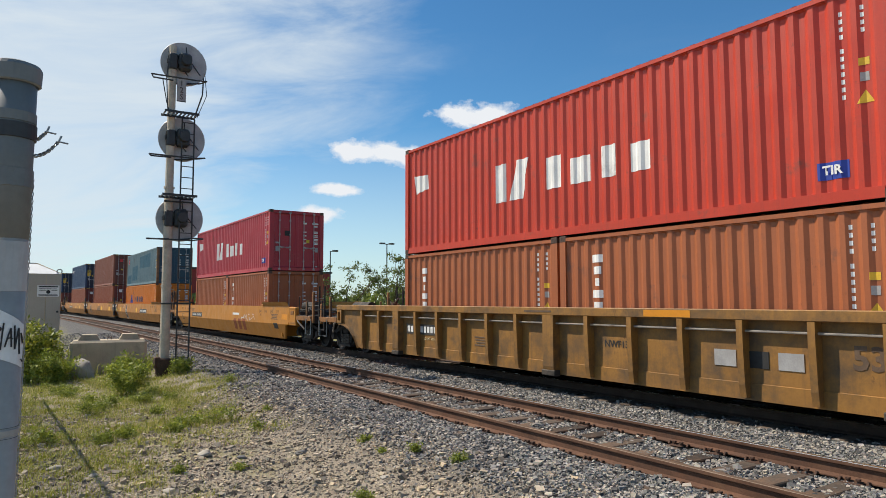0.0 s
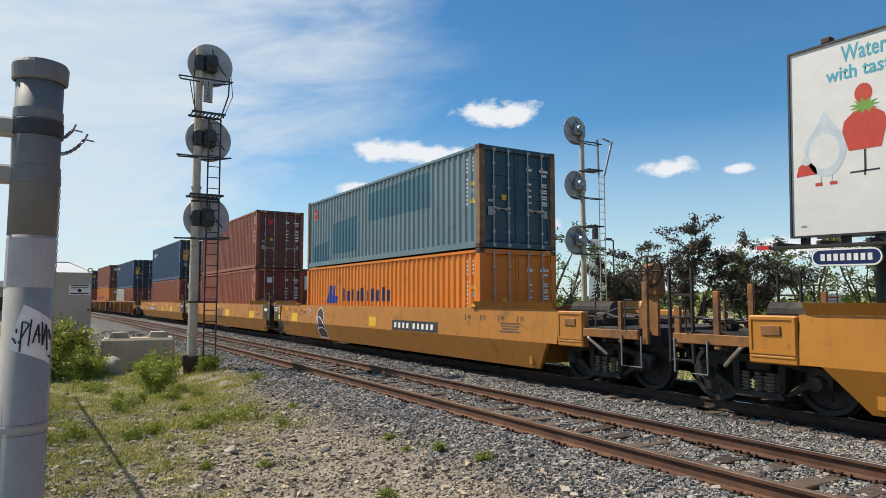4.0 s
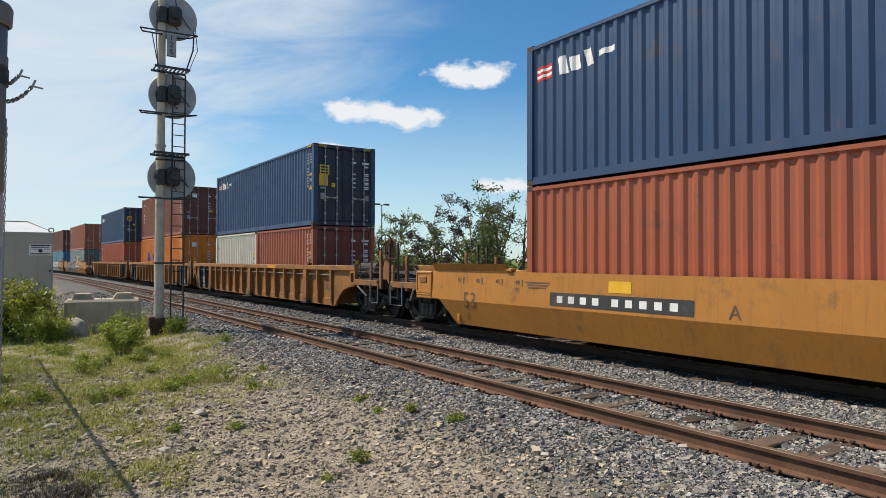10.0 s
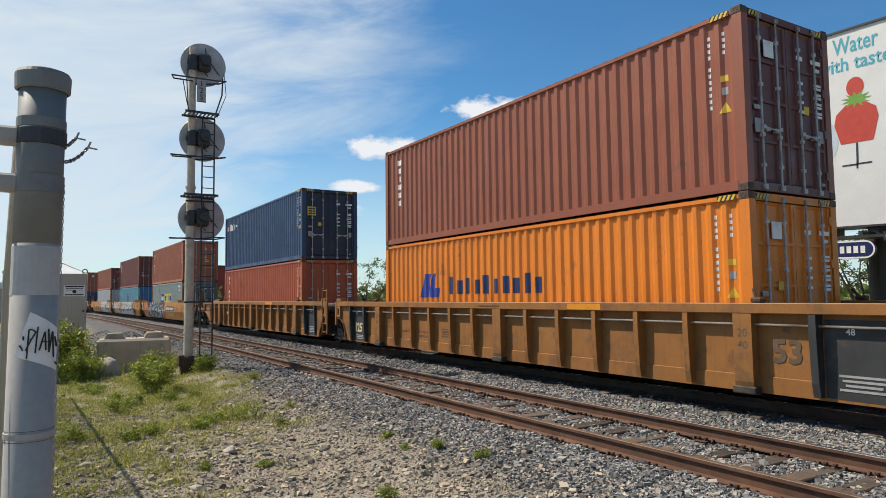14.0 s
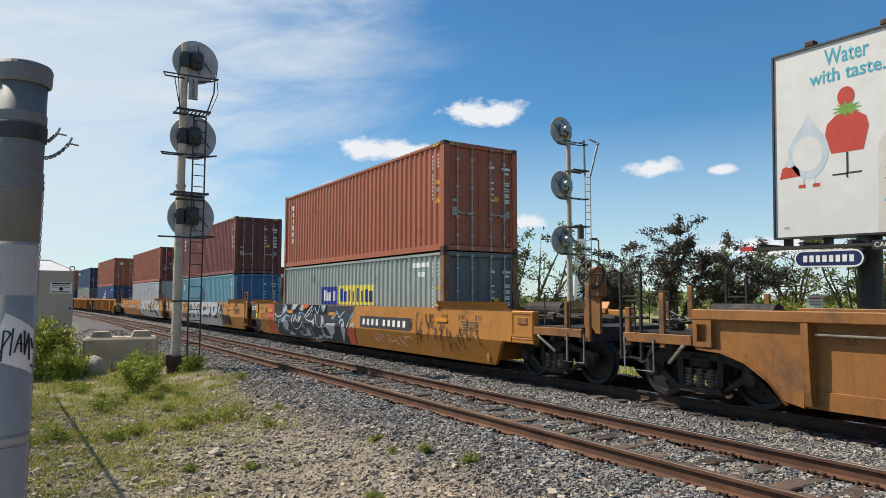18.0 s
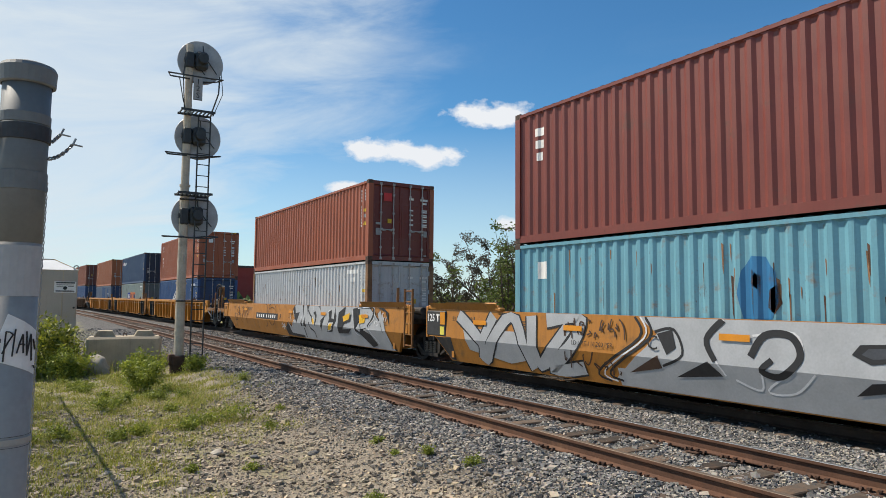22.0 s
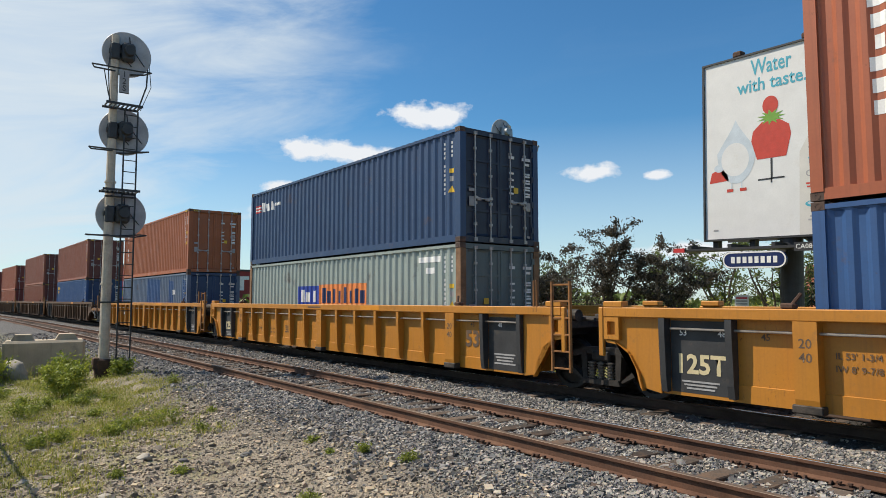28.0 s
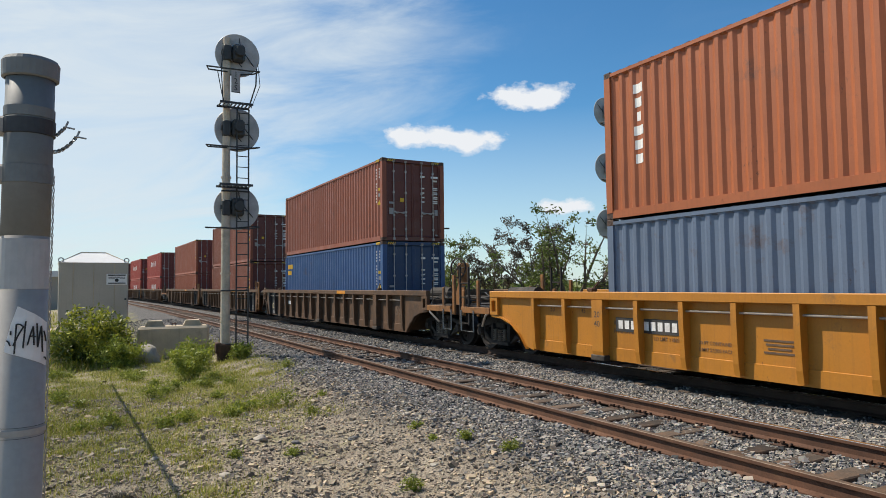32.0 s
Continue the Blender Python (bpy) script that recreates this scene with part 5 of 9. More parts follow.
def hazard_corners(th, L, H):
    """Black and yellow height warning stripes at the top corners of a high box."""
    x, y, z0, z1 = -HALF, -L / 2, H - 0.115, H - 0.022

    def plate(bm):
        quad_box(bm, -0.17, 0.17, -0.002, 0.002, z0, z1)

    def stripe(bm):
        prism(bm, [(-0.045, z0 + 0.006), (0.0, z0 + 0.006), (0.045, z1 - 0.006), (0.0, z1 - 0.006)], "y", -0.005, -0.002)
    for at in (Matrix.Translation((-0.86, y + 0.006, 0)), Matrix.Translation((0.86, y + 0.006, 0)), Matrix.Translation((x - 0.002, y + 0.38, 0)) @ pose(0, 0, 0, 0, 0, -90)):
        pl = part_of("hazard_plate", shared(("hazard_plate", H), plate), M["black"], th, "black and yellow warning stripes", at=at)
        for d in (-0.12, -0.04, 0.04, 0.12):
            part_of("stripe", shared(("hazard_stripe", H), stripe), M["yellow_mark"], pl, at=Matrix.Translation((d, 0, 0)))


def load(unit, where, color, L, H, offset, z):
    size = "forty" if L > 10 else "twenty"
    on = "stacked on another container" if where == "top" else "in a well car"
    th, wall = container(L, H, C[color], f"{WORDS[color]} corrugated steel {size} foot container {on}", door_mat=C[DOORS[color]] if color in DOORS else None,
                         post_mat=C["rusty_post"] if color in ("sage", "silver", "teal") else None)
    BOXES[unit, where] = (th, wall, L, H)
    MOVING.append((th, offset, z))
    rnd = random.Random(unit + where)
    if H == HC:
        hazard_corners(th, L, H)
        if color == "navy":
            door_marks(th, L, "warning_placard", M["yellow_mark"], [(-0.80, H * 0.68, 0.36, 0.36)]).location.y = -0.014
            pl = door_marks(th, L, "placard_print", M["black"], [(-0.80, H * 0.68 + 0.10 - 0.10 * i, 0.27, 0.055) for i in range(3)])
            pl.location.y = -0.018
    numbers(th, wall, L, H, rnd, M["white"])


for u, off, kind, lo, hi, pnt, below, above in TRAIN:
    mid = off + L40 / 2
    words = {"car_old": "dirty ochre-yellow", "car": "bright yellow", "car_amber": "weathered amber-yellow", "car_brown": "grimy brownish-amber", "car_dark": "dark rust-brown"}[pnt]
    sort = "ribbed sides" if kind == "ribbed" else "smooth sides"
    car = (ribbed_car if kind == "ribbed" else smooth_car)(mid, lo, hi, C[pnt], f"{words} double-stack well car with {sort} on the rails")
    CARS[u] = car
    MOVING.append((car, mid, 0.0))
    bogie(car, -10.15 if lo == "coupled" else -9.82, mid, 0.457)
    if hi == "coupled":
        bogie(car, 10.15, mid, 0.457)
    if len(below) == 1:
        load(u, "bottom", *below[0], mid, BASE)
    else:
        load(u, "bottom", *below[0], mid - 3.067, BASE)
        load(u, "bottom_far", *below[1], mid + 3.067, BASE)
    load(u, "top", *above, mid, BASE + below[0][2] + 0.012)


def motions():
    times = [0, 0.1, 0.3, 0.6] + [1.0 * i for i in range(1, 32)] + [31.4, 31.7, 31.9, 32.0]
    for ob, offset, z in MOVING:
        walk(ob, [(t, at_time(offset, t, z)) for t in times])
    for w, offset, place, r in ROLLING:
        # wheels turn while they are near enough to be made out
        seen = [i / 15 for i in range(0, 481) if -14 < offset - run(i / 15) < 48]
        rows, last = [], None
        for t in ([0.0] if not seen or seen[0] > 0 else []) + seen + ([32.0] if not seen or seen[-1] < 32 else []):
            near = min(max(t, seen[0]), seen[-1]) if seen else 0.0
            a = math.degrees(run(near) / r) % 360
            rows.append((t, pose(*place, a, 0, 0)))
        walk(w, rows)

# ---------------------------------------------------------------- beside the line


def gz(x, y):
    return float(height(x, y))


def signal(x, y, base, heads, top, ladder_dx, label, side=1, crown=False):
    """A railway signal mast seen from behind: round targets facing +y, lamp cases, ladder, platforms, guard hoops."""
    s = thing("railway_signal", label, "railway signal", "signals beside the tracks", at=pose(x, y, base))
    bm = bmesh.new()
    rod(bm, (0, 0, 0.25), (0, 0, top * 0.55), 0.125, 14, 0.115)
    rod(bm, (0, 0, top * 0.55), (0, 0, top), 0.108, 14, 0.095)
    for z in (0.9, 2.2, top * 0.55):
        rod(bm, (0, 0, z), (0, 0, z + 0.05), 0.14, 14)
    part("mast", bm, M["mast"], s, smooth=False)
    bm = bmesh.new()
    chamfer_box(bm, -0.19, 0.19, -0.19, 0.19, -0.35, 0.30, 0.03)
    chamfer_box(bm, -0.26, -0.12, -0.16, 0.12, 0.05, 0.34, 0.02)
    part("base", bm, M["rust"], s)
    dx = 0.31 * side
    for z in heads:
        bm = bmesh.new()
        lathe(bm, [(0.0, 0.02), (0.61, 0.02), (0.62, 0.0), (0.61, -0.012), (0.0, -0.012)], pose(dx, 0.10, z, 90, 0, 0), 36)
        t = part("target", bm, M["signal_back"], s, "round dark grey signal target seen from behind")
        bm = bmesh.new()
        chamfer_box(bm, dx - 0.17, dx + 0.17, -0.16, 0.08, z - 0.24, z + 0.26, 0.06)
        rod(bm, (dx + 0.01, -0.17, z + 0.02), (dx + 0.01, -0.30, z + 0.02), 0.15, 14, 0.13)
        quad_box(bm, -0.14, dx - 0.15, -0.08, 0.06, z - 0.06, z + 0.06)
        chamfer_box(bm, -0.11, 0.11, -0.14, 0.12, z - 0.24, z + 0.2, 0.03)
        part("lamp_case", bm, M["signal_black"] if not crown else M["steel_grey"], t)
        for a, b in (((dx - 0.42, 0.09, z + 0.3), (dx + 0.1, -0.02, z - 0.35)), ((dx + 0.45, 0.09, z - 0.25), (dx + 0.12, -0.05, z + 0.1)), ((dx + 0.05, 0.09, z + 0.5), (dx + 0.05, -0.05, z + 0.2))):
            bm = bmesh.new()
            rod(bm, a, b, 0.014, 5)
            part("brace", bm, M["signal_black"], t)
        # guard hoop under the head
        bm = bmesh.new()
        h = z - 0.62
        pipe(bm, [(0, -0.12, h + 0.05), (-0.52 * side, -0.22, h + 0.02), (-0.62 * side, -0.55, h), (0.50 * side, -0.66, h - 0.02), (0.80 * side, -0.50, h + 0.05), (0.72 * side, -0.05, h + 0.1)], 0.021, 6)
        part("guard_hoop", bm, M["signal_black"], s)
        bm = bmesh.new()
        pipe(bm, [(0, 0.1, h + 0.02), (0.35 * side, 0.05, h + 0.06), (0.72 * side, -0.05, h + 0.1)], 0.021, 6)
        part("hoop_brace", bm, M["signal_black"], s)
    lx = ladder_dx
    for d in (-0.16, 0.16):
        bm = bmesh.new()
        rod(bm, (lx + d, -0.16, -0.35), (lx + d, -0.16, heads[1] + 0.55), 0.022, 6)
        part("ladder_rail", bm, M["signal_black"] if not crown else M["mast"], s)
    z = 0.0
    while z < heads[1] + 0.5:
        bm = bmesh.new()
        rod(bm, (lx - 0.16, -0.16, z), (lx + 0.16, -0.16, z), 0.013, 6)
        part("rung", bm, M["signal_black"] if not crown else M["mast"], s)
        z += 0.305
    for z in (1.75, 4.5):
        bm = bmesh.new()
        pipe(bm, [(-0.15 * side, -0.13, z), (0, -0.16, z), (lx + 0.18, -0.18, z)], 0.025, 6)
        part("ladder_bracket", bm, M["signal_black"], s)
    for z in (heads[1] + 0.58, heads[2] + 0.56):
        pl = bmesh.new()
        quad_box(pl, -0.28, 0.60, -0.635, -0.605, z - 0.03, z + 0.03)
        pf = part("platform", pl, M["signal_black"], s, "small steel grating platform")
        pl = bmesh.new()
        quad_box(pl, -0.28, 0.60, -0.115, -0.085, z - 0.03, z + 0.03)
        part("inner_bar", pl, M["signal_black"], pf)
        for k in range(9):
            part_of("slat", shared("grating_slat", lambda b: quad_box(b, -0.012, 0.012, -0.62, -0.10, -0.02, 0.02)), M["signal_black"], pf, at=Matrix.Translation((-0.24 + 0.1 * k, 0, z)))
    if crown:
        bm = bmesh.new()
        for d, e in ((-0.16, -0.34), (0.16, 0.52)):
            rod(bm, (lx + d, -0.16, heads[1] + 0.5), (lx + e, -0.30, heads[0] - 0.35), 0.05, 6)
        rod(bm, (lx - 0.05, -0.3, heads[0] - 0.28), (lx + 0.78, -0.1, heads[0] - 0.34), 0.035, 6)
        rod(bm, (0, -0.1, heads[0] - 0.55), (lx - 0.3, -0.3, heads[0] - 0.45), 0.02, 6)
        part("ladder_top", bm, M["steel_grey"], s)
    else:
        for pts, r in (([(0.58, -0.1, heads[1] + 0.6), (0.75, -0.25, heads[0] - 0.9), (0.78, -0.2, heads[0] - 0.4)], 0.02),
                       ([(0.64, -0.15, heads[1] + 0.6), (0.90, -0.1, heads[0] - 0.85), (0.86, 0.0, heads[0] - 0.2)], 0.010),
                       ([(-0.12, -0.14, heads[1] + 0.7), (-0.18, -0.18, heads[0] - 0.5), (-0.13, -0.14, heads[0])], 0.015),
                       ([(-0.30, -0.30, heads[0] - 0.62), (-0.16, -0.16, heads[0] - 1.2), (-0.10, -0.14, heads[1] + 0.75)], 0.014)):
            bm = bmesh.new()
            pipe(bm, pts, r, 6)
            part("cable", bm, M["signal_black"], s)
        bm = bmesh.new()
        quad_box(bm, 0.10, 0.34, -0.15, -0.13, heads[0] - 1.14, heads[0] - 0.48)
        pl = part("number_plate", bm, M["grey_mark"], s, "upright signal plate with dark figures")
        bm = bmesh.new()
        quad_box(bm, 0.10, 0.34, -0.155, -0.149, heads[0] - 1.14, heads[0] - 1.12), quad_box(bm, 0.10, 0.34, -0.155, -0.149, heads[0] - 0.50, heads[0] - 0.48)
        part("plate_rim", bm, M["black"], pl)
        for k, c in enumerate("12S"):
            part_of("figure", lettering(c, 0.22), M["black"], pl, at=pose(0.22, -0.156, heads[0] - 0.63 - 0.19 * k, 0, 0, 90))
    return s


signal(-2.12, 18.98, -0.18, (8.42, 6.28, 4.06), 8.85, 0.42, "tall grey signal mast with three round targets beside the ballast")
signal(13.85, 20.80, -0.75, (9.55, 7.20, 4.85), 9.9, 0.95, "signal mast with three dark targets and a separate ladder", side=-1, crown=True)


def lock_block(x, y, turn):
    b = thing("concrete_block", "weathered grey concrete block with two raised knobs in the weeds", "concrete block", "concrete blocks by the hut", at=pose(x, y, -0.45, 0, 0, turn))
    bm = bmesh.new()
    chamfer_box(bm, -0.98, 0.98, -0.38, 0.38, 0, 0.98, 0.07)
    part("body", bm, M["concrete"], b)
    for dx in (-0.52, 0.52):
        bm = bmesh.new()
        prism(bm, [(dx - 0.28, 0.975), (dx + 0.28, 0.975), (dx + 0.19, 1.14), (dx - 0.19, 1.14)], "y", -0.22, 0.22)
        part("knob", bm, M["concrete"], b)
    bm = bmesh.new()
    pipe(bm, [(-0.05, 0, 0.95), (-0.04, 0, 1.05), (0.04, 0, 1.05), (0.05, 0, 0.95)], 0.015, 6)
    part("lifting_loop", bm, M["rust"], b)


lock_block(-3.16, 21.45, -6)
lock_block(-5.45, 22.0, 3)


def hut():
    h = thing("equipment_hut", "pale beige metal railway equipment hut with a white hipped roof", "equipment hut", at=pose(-5.30, 26.2, -0.45, 0, 0, 2))
    w, d, t = 1.03, 1.25, 2.98
    bm = bmesh.new()
    chamfer_box(bm, -w, w, -d, d, 0, t, 0.02)
    part("body", bm, M["hut"], h)
    for x in (-0.62, -0.02, 0.60):
        bm = bmesh.new()
        quad_box(bm, x - 0.012, x + 0.012, -d - 0.008, -d + 0.01, 0.02, t - 0.03)
        part("panel_seam", bm, M["concrete"], h)
    bm = bmesh.new()
    v = [bm.verts.new(p) for p in ((-w - 0.02, -d - 0.02, t), (w + 0.02, -d - 0.02, t), (w + 0.02, d + 0.02, t), (-w - 0.02, d + 0.02, t),
                                   (-0.38, -0.45, t + 0.36), (0.38, -0.45, t + 0.36), (0.38, 0.45, t + 0.36), (-0.38, 0.45, t + 0.36))]
    for f in ((0, 1, 5, 4), (1, 2, 6, 5), (2, 3, 7, 6), (3, 0, 4, 7), (4, 5, 6, 7), (3, 2, 1, 0)):
        bm.faces.new([v[i] for i in f])
    r = part("roof", bm, M["hut_roof"], h)
    bm = bmesh.new()
    for a, b in ((0, 4), (1, 5), (4, 5)):
        rod(bm, v_at(a, w, d, t), v_at(b, w, d, t), 0.02, 5)
    part("roof_ridge", bm, M["concrete"], r)
    for x in (-w + 0.06, w - 0.06):
        bm = bmesh.new()
        lathe(bm, [(0.055, -0.015), (0.09, -0.015), (0.09, 0.015), (0.055, 0.015), (0.055, -0.015)], pose(x, -d + 0.05, t + 0.08, 90, 0, 0), 14)
        quad_box(bm, x - 0.05, x + 0.05, -d + 0.03, -d + 0.07, t - 0.12, t)
        part("lifting_eye", bm, M["steel_grey"], h)
    bm = bmesh.new()
    quad_box(bm, 0.36, 0.98, -d - 0.014, -d - 0.002, 2.24, 2.60)
    sg = part("notice", bm, M["white"], h, "white notice with dark lines")
    bm = bmesh.new()
    for z, x0, x1, hh in ((2.56, 0.40, 0.94, 0.04), (2.49, 0.42, 0.92, 0.02), (2.44, 0.42, 0.62, 0.015), (2.44, 0.76, 0.92, 0.015), (2.29, 0.40, 0.94, 0.035)):
        quad_box(bm, x0, x1, -d - 0.019, -d - 0.0145, z - hh / 2, z + hh / 2)
    lathe(bm, [(0, 0.004), (0.06, 0.004), (0.06, 0), (0, 0)], pose(0.67, -d - 0.016, 2.39, 90, 0, 0), 14)
    part("printed_lines", bm, M["black"], sg)
    bm = bmesh.new()
    quad_box(bm, 0.62, 0.98, -d - 0.04, -d, 1.50, 1.95)
    hatch = part("hatch", bm, M["hut"], h)
    bm = bmesh.new()
    lathe(bm, [(0, 0.03), (0.035, 0.03), (0.035, 0), (0, 0)], pose(0.94, -d - 0.045, 1.75, 90, 0, 0), 10)
    part("lock", bm, M["signal_black"], hatch)


def v_at(i, w, d, t):
    return ((-w, -d, t), (w, -d, t), (w, d, t), (-w, d, t), (-0.38, -0.45, t + 0.365), (0.38, -0.45, t + 0.365))[i]


hut()


def fence_post():
    """The near gate post of a chain-link fence: steel pipe, cap, hinge bands, tie wires, torn sticker."""
    p = thing("fence_post", "grey steel gate post with bands, tie wire and a graffiti sticker", "fence post", at=pose(-5.71, 2.35, -0.45))
    G = M["post_paint"]
    lean = Matrix.Shear("XY", 4, (0.009, 0.0))
    fit = Matrix.Translation((-0.0145, 0, 0)) @ lean @ Matrix.Translation((0, 0, 0.441)) @ Matrix.Diagonal((0.985, 0.985, 0.79, 1))

    def part(name, bm, mat, parent, label="", smooth=False):
        bmesh.ops.transform(bm, matrix=fit, verts=bm.verts[:])
        return part_of(name, finish(bm, name, smooth), mat, parent, label)
    bm = bmesh.new()
    rod(bm, (0, 0, -1.6), (0, 0, 2.95), 0.066, 28)
    part("pipe", bm, G, p, smooth=True)
    bm = bmesh.new()
    lathe(bm, [(0.0, 3.035), (0.05, 3.03), (0.074, 3.018), (0.080, 3.004), (0.078, 2.945), (0.070, 2.94), (0.070, 2.95)], Matrix(), 28)
    part("cap", bm, M["post_dark"], p, "domed dark steel cap")
    bm = bmesh.new()
    lathe(bm, [(0.060, 2.33), (0.0668, 2.331), (0.0668, 2.949), (0.060, 2.950)], Matrix(), 28)
    part("painted_sleeve", bm, M["post_dark"], p, "darker grey painted upper length", True)
    for z0, z1, r, m in ((2.786, 2.83, 0.070, M["post_dark"]), (2.72, 2.784, 0.0725, M["signal_black"]), (2.53, 2.605, 0.070, M["post_dark"]), (1.615, 1.62, 0.0675, M["signal_black"]), (1.585, 1.612, 0.069, G), (1.575, 1.58, 0.0675, M["signal_black"])):
        bm = bmesh.new()
        lathe(bm, [(0.064, z0), (r, z0 + 0.003), (r, z1 - 0.003), (0.064, z1)], Matrix(), 28)
        part("band", bm, m, p)
    for z in (2.752, 2.567):
        bm = bmesh.new()
        rod(bm, (-0.05, 0, z), (-1.3, 0.12, z + 0.02), 0.021, 12)
        chamfer_box(bm, -0.13, -0.05, -0.03, 0.03, z - 0.035, z + 0.035, 0.01)
        part("rail_arm", bm, G, p)
    bm = bmesh.new()
    n = 14
    for z0, z1, r in ((2.13, 2.32, 0.0672),):
        ring = [[bm.verts.new((r * math.cos(a), r * math.sin(a), z)) for z in (z0, z1)] for a in [radians(-200 + 230 * i / n) for i in range(n + 1)]]
        for a, b in zip(ring, ring[1:]):
            bm.faces.new((a[0], b[0], b[1], a[1]))
    part("paint_patch", bm, M["patch_grey"], p, "paler repainted patch")
    # torn white sticker with a scrawl
    bm = bmesh.new()
    cols = [[bm.verts.new((0.0680 * math.cos(radians(a)), 0.0680 * math.sin(radians(a)), z)) for z in (z0, z1)] for a, z0, z1 in
            ((-128, 1.898, 1.912), (-112, 1.890, 2.000), (-98, 1.884, 2.066), (-80, 1.874, 2.052), (-60, 1.862, 2.036), (-40, 1.850, 2.018), (-18, 1.836, 2.000))]
    for a, b in zip(cols, cols[1:]):
        bm.faces.new((a[0], b[0], b[1], a[1]))
    st = part("sticker", bm, M["white"], p, "torn white sticker with a black scrawl")
    for a0, z0, a1, z1 in ((-90, 1.940, -84, 1.920), (-84, 1.975, -84, 1.960), (-78, 1.890, -76, 2.000), (-76, 2.000, -66, 1.990), (-66, 1.990, -80, 1.920), (-66, 1.910, -63, 2.010), (-60, 1.920, -52, 1.990),
                           (-52, 1.990, -50, 1.920), (-58, 1.950, -48, 1.950), (-46, 2.000, -44, 1.910), (-44, 1.910, -38, 1.990), (-38, 1.990, -34, 1.890), (-32, 1.970, -26, 1.930), (-30, 1.870, -24, 1.860)):
        def on(a, z):
            return (0.0700 * math.cos(radians(1.5 * a + 15)), 0.0700 * math.sin(radians(1.5 * a + 15)), z)
        bm = bmesh.new()
        pipe(bm, [on(a0, z0), on((a0 + a1) / 2, (z0 + z1) / 2 + 0.004), on(a1, z1)], 0.0024, 5)
        part("scrawl", bm, M["black"], st)
    # twisted tie wires and the cut edge of the chain-link mesh
    for seed, zz in ((1, 2.665), (2, 2.735)):
        bm = bmesh.new()
        a, b = [], []
        for i in range(15):
            t = i / 14
            q = Vector((0.066 + 0.062 * t, -0.01 - 0.03 * t, zz + 0.055 * t * t))
            if seed == 2:
                q = Vector((0.075 + 0.02 * t, 0.0, zz + 0.03 * t))
            o = 0.006
            a.append(q + Vector((0, o * math.cos(t * 18), o * math.sin(t * 18)))), b.append(q - Vector((0, o * math.cos(t * 18), o * math.sin(t * 18))))
        pipe(bm, a, 0.0035, 5), pipe(bm, b, 0.0035, 5)
        pipe(bm, [a[-1], a[-1] + Vector((0.01, 0, 0.035))], 0.0035, 5), pipe(bm, [b[-1], b[-1] + Vector((0.03, 0, -0.005))], 0.0035, 5)
        part("tie_wire", bm, M["steel_grey"], p)
    bm = bmesh.new()
    for k in range(2):
        pts = []
        z, i = -1.2, 0
        while z < 2.6:
            pts.append((0.067 + (0.005 if (i + k) % 2 else 0.0), 0.03 + 0.008 * k, z))
            z += 0.03
            i += 1
        pipe(bm, pts, 0.0014, 4)
    part("mesh_edge", bm, M["steel_grey"], p, "cut edge of chain-link mesh")


def chain_fence():
    """Chain-link fence that runs on from the gate post beside the path, with a top rail and an end post."""
    f = thing("chain_link_fence", "grey chain-link fence with a steel top rail", "fence")
    G = M["post_paint"]
    p0, p1 = Vector((-5.75, 2.40, 0)), Vector((-6.28, 17.5, 0))
    d = (p1 - p0).normalized()
    n = (p1 - p0).length
    bm = bmesh.new()
    rod(bm, p0 + Vector((0, 0, 2.20)), p1 + Vector((0, 0, 2.20)), 0.024, 10)
    part("top_rail", bm, G, f)
    bm = bmesh.new()
    rod(bm, p1 + Vector((0, 0, -0.7)), p1 + Vector((0, 0, 2.27)), 0.036, 12)
    lathe(bm, [(0.0, 2.35), (0.04, 2.33), (0.055, 2.27), (0.0, 2.26)], Matrix.Translation(p1), 12)
    part("end_post", bm, G, f)
    bm = bmesh.new()
    top, low, step = 2.18, -0.40, 0.072
    h = top - low
    k = -h
    while k < n:
        for lean in (1, -1):
            u0, u1 = (k, k + h) if lean > 0 else (k + h, k)
            q0, q1 = (u0, low), (u1, top)
            def cut(q, r):
                for e in (0.0, n):
                    if (q[0] - e) * (r[0] - e) < 0:
                        t = (e - q[0]) / (r[0] - q[0])
                        m = (e, q[1] + (r[1] - q[1]) * t)
                        q, r = (m, r) if not 0 <= q[0] <= n else (q, m)
                return q, r
            q0, q1 = cut(q0, q1)
            if 0 <= q0[0] <= n and 0 <= q1[0] <= n and abs(q0[0] - q1[0]) > 0.03:
                off = Vector((0.004 * lean, 0, 0))
                rod(bm, p0 + d * q0[0] + Vector((0, 0, q0[1])) + off, p0 + d * q1[0] + Vector((0, 0, q1[1])) + off, 0.0017, 4, cap=False)
        k += step
    ob = part("chain_mesh", bm, M["steel_grey"], f)
    ob["kind"] = "stuff"


M["post_paint"] = material("dull galvanised pipe", (0.36, 0.34, 0.305), 0.6, 0.0, 0.12, 3, 40, dirt=(0.10, 0.10, 0.10), dirt_amount=0.15, streaks=0.25)
M["post_dark"] = material("dark grey pipe paint", (0.175, 0.185, 0.178), 0.6, 0, 0.14, 3, 40, dirt=(0.09, 0.09, 0.09), dirt_amount=0.2, streaks=0.35)
M["patch_grey"] = material("pale grey paint patch", (0.43, 0.425, 0.41), 0.6, 0.0, 0.12, 4, 40)
fence_post()
chain_fence()


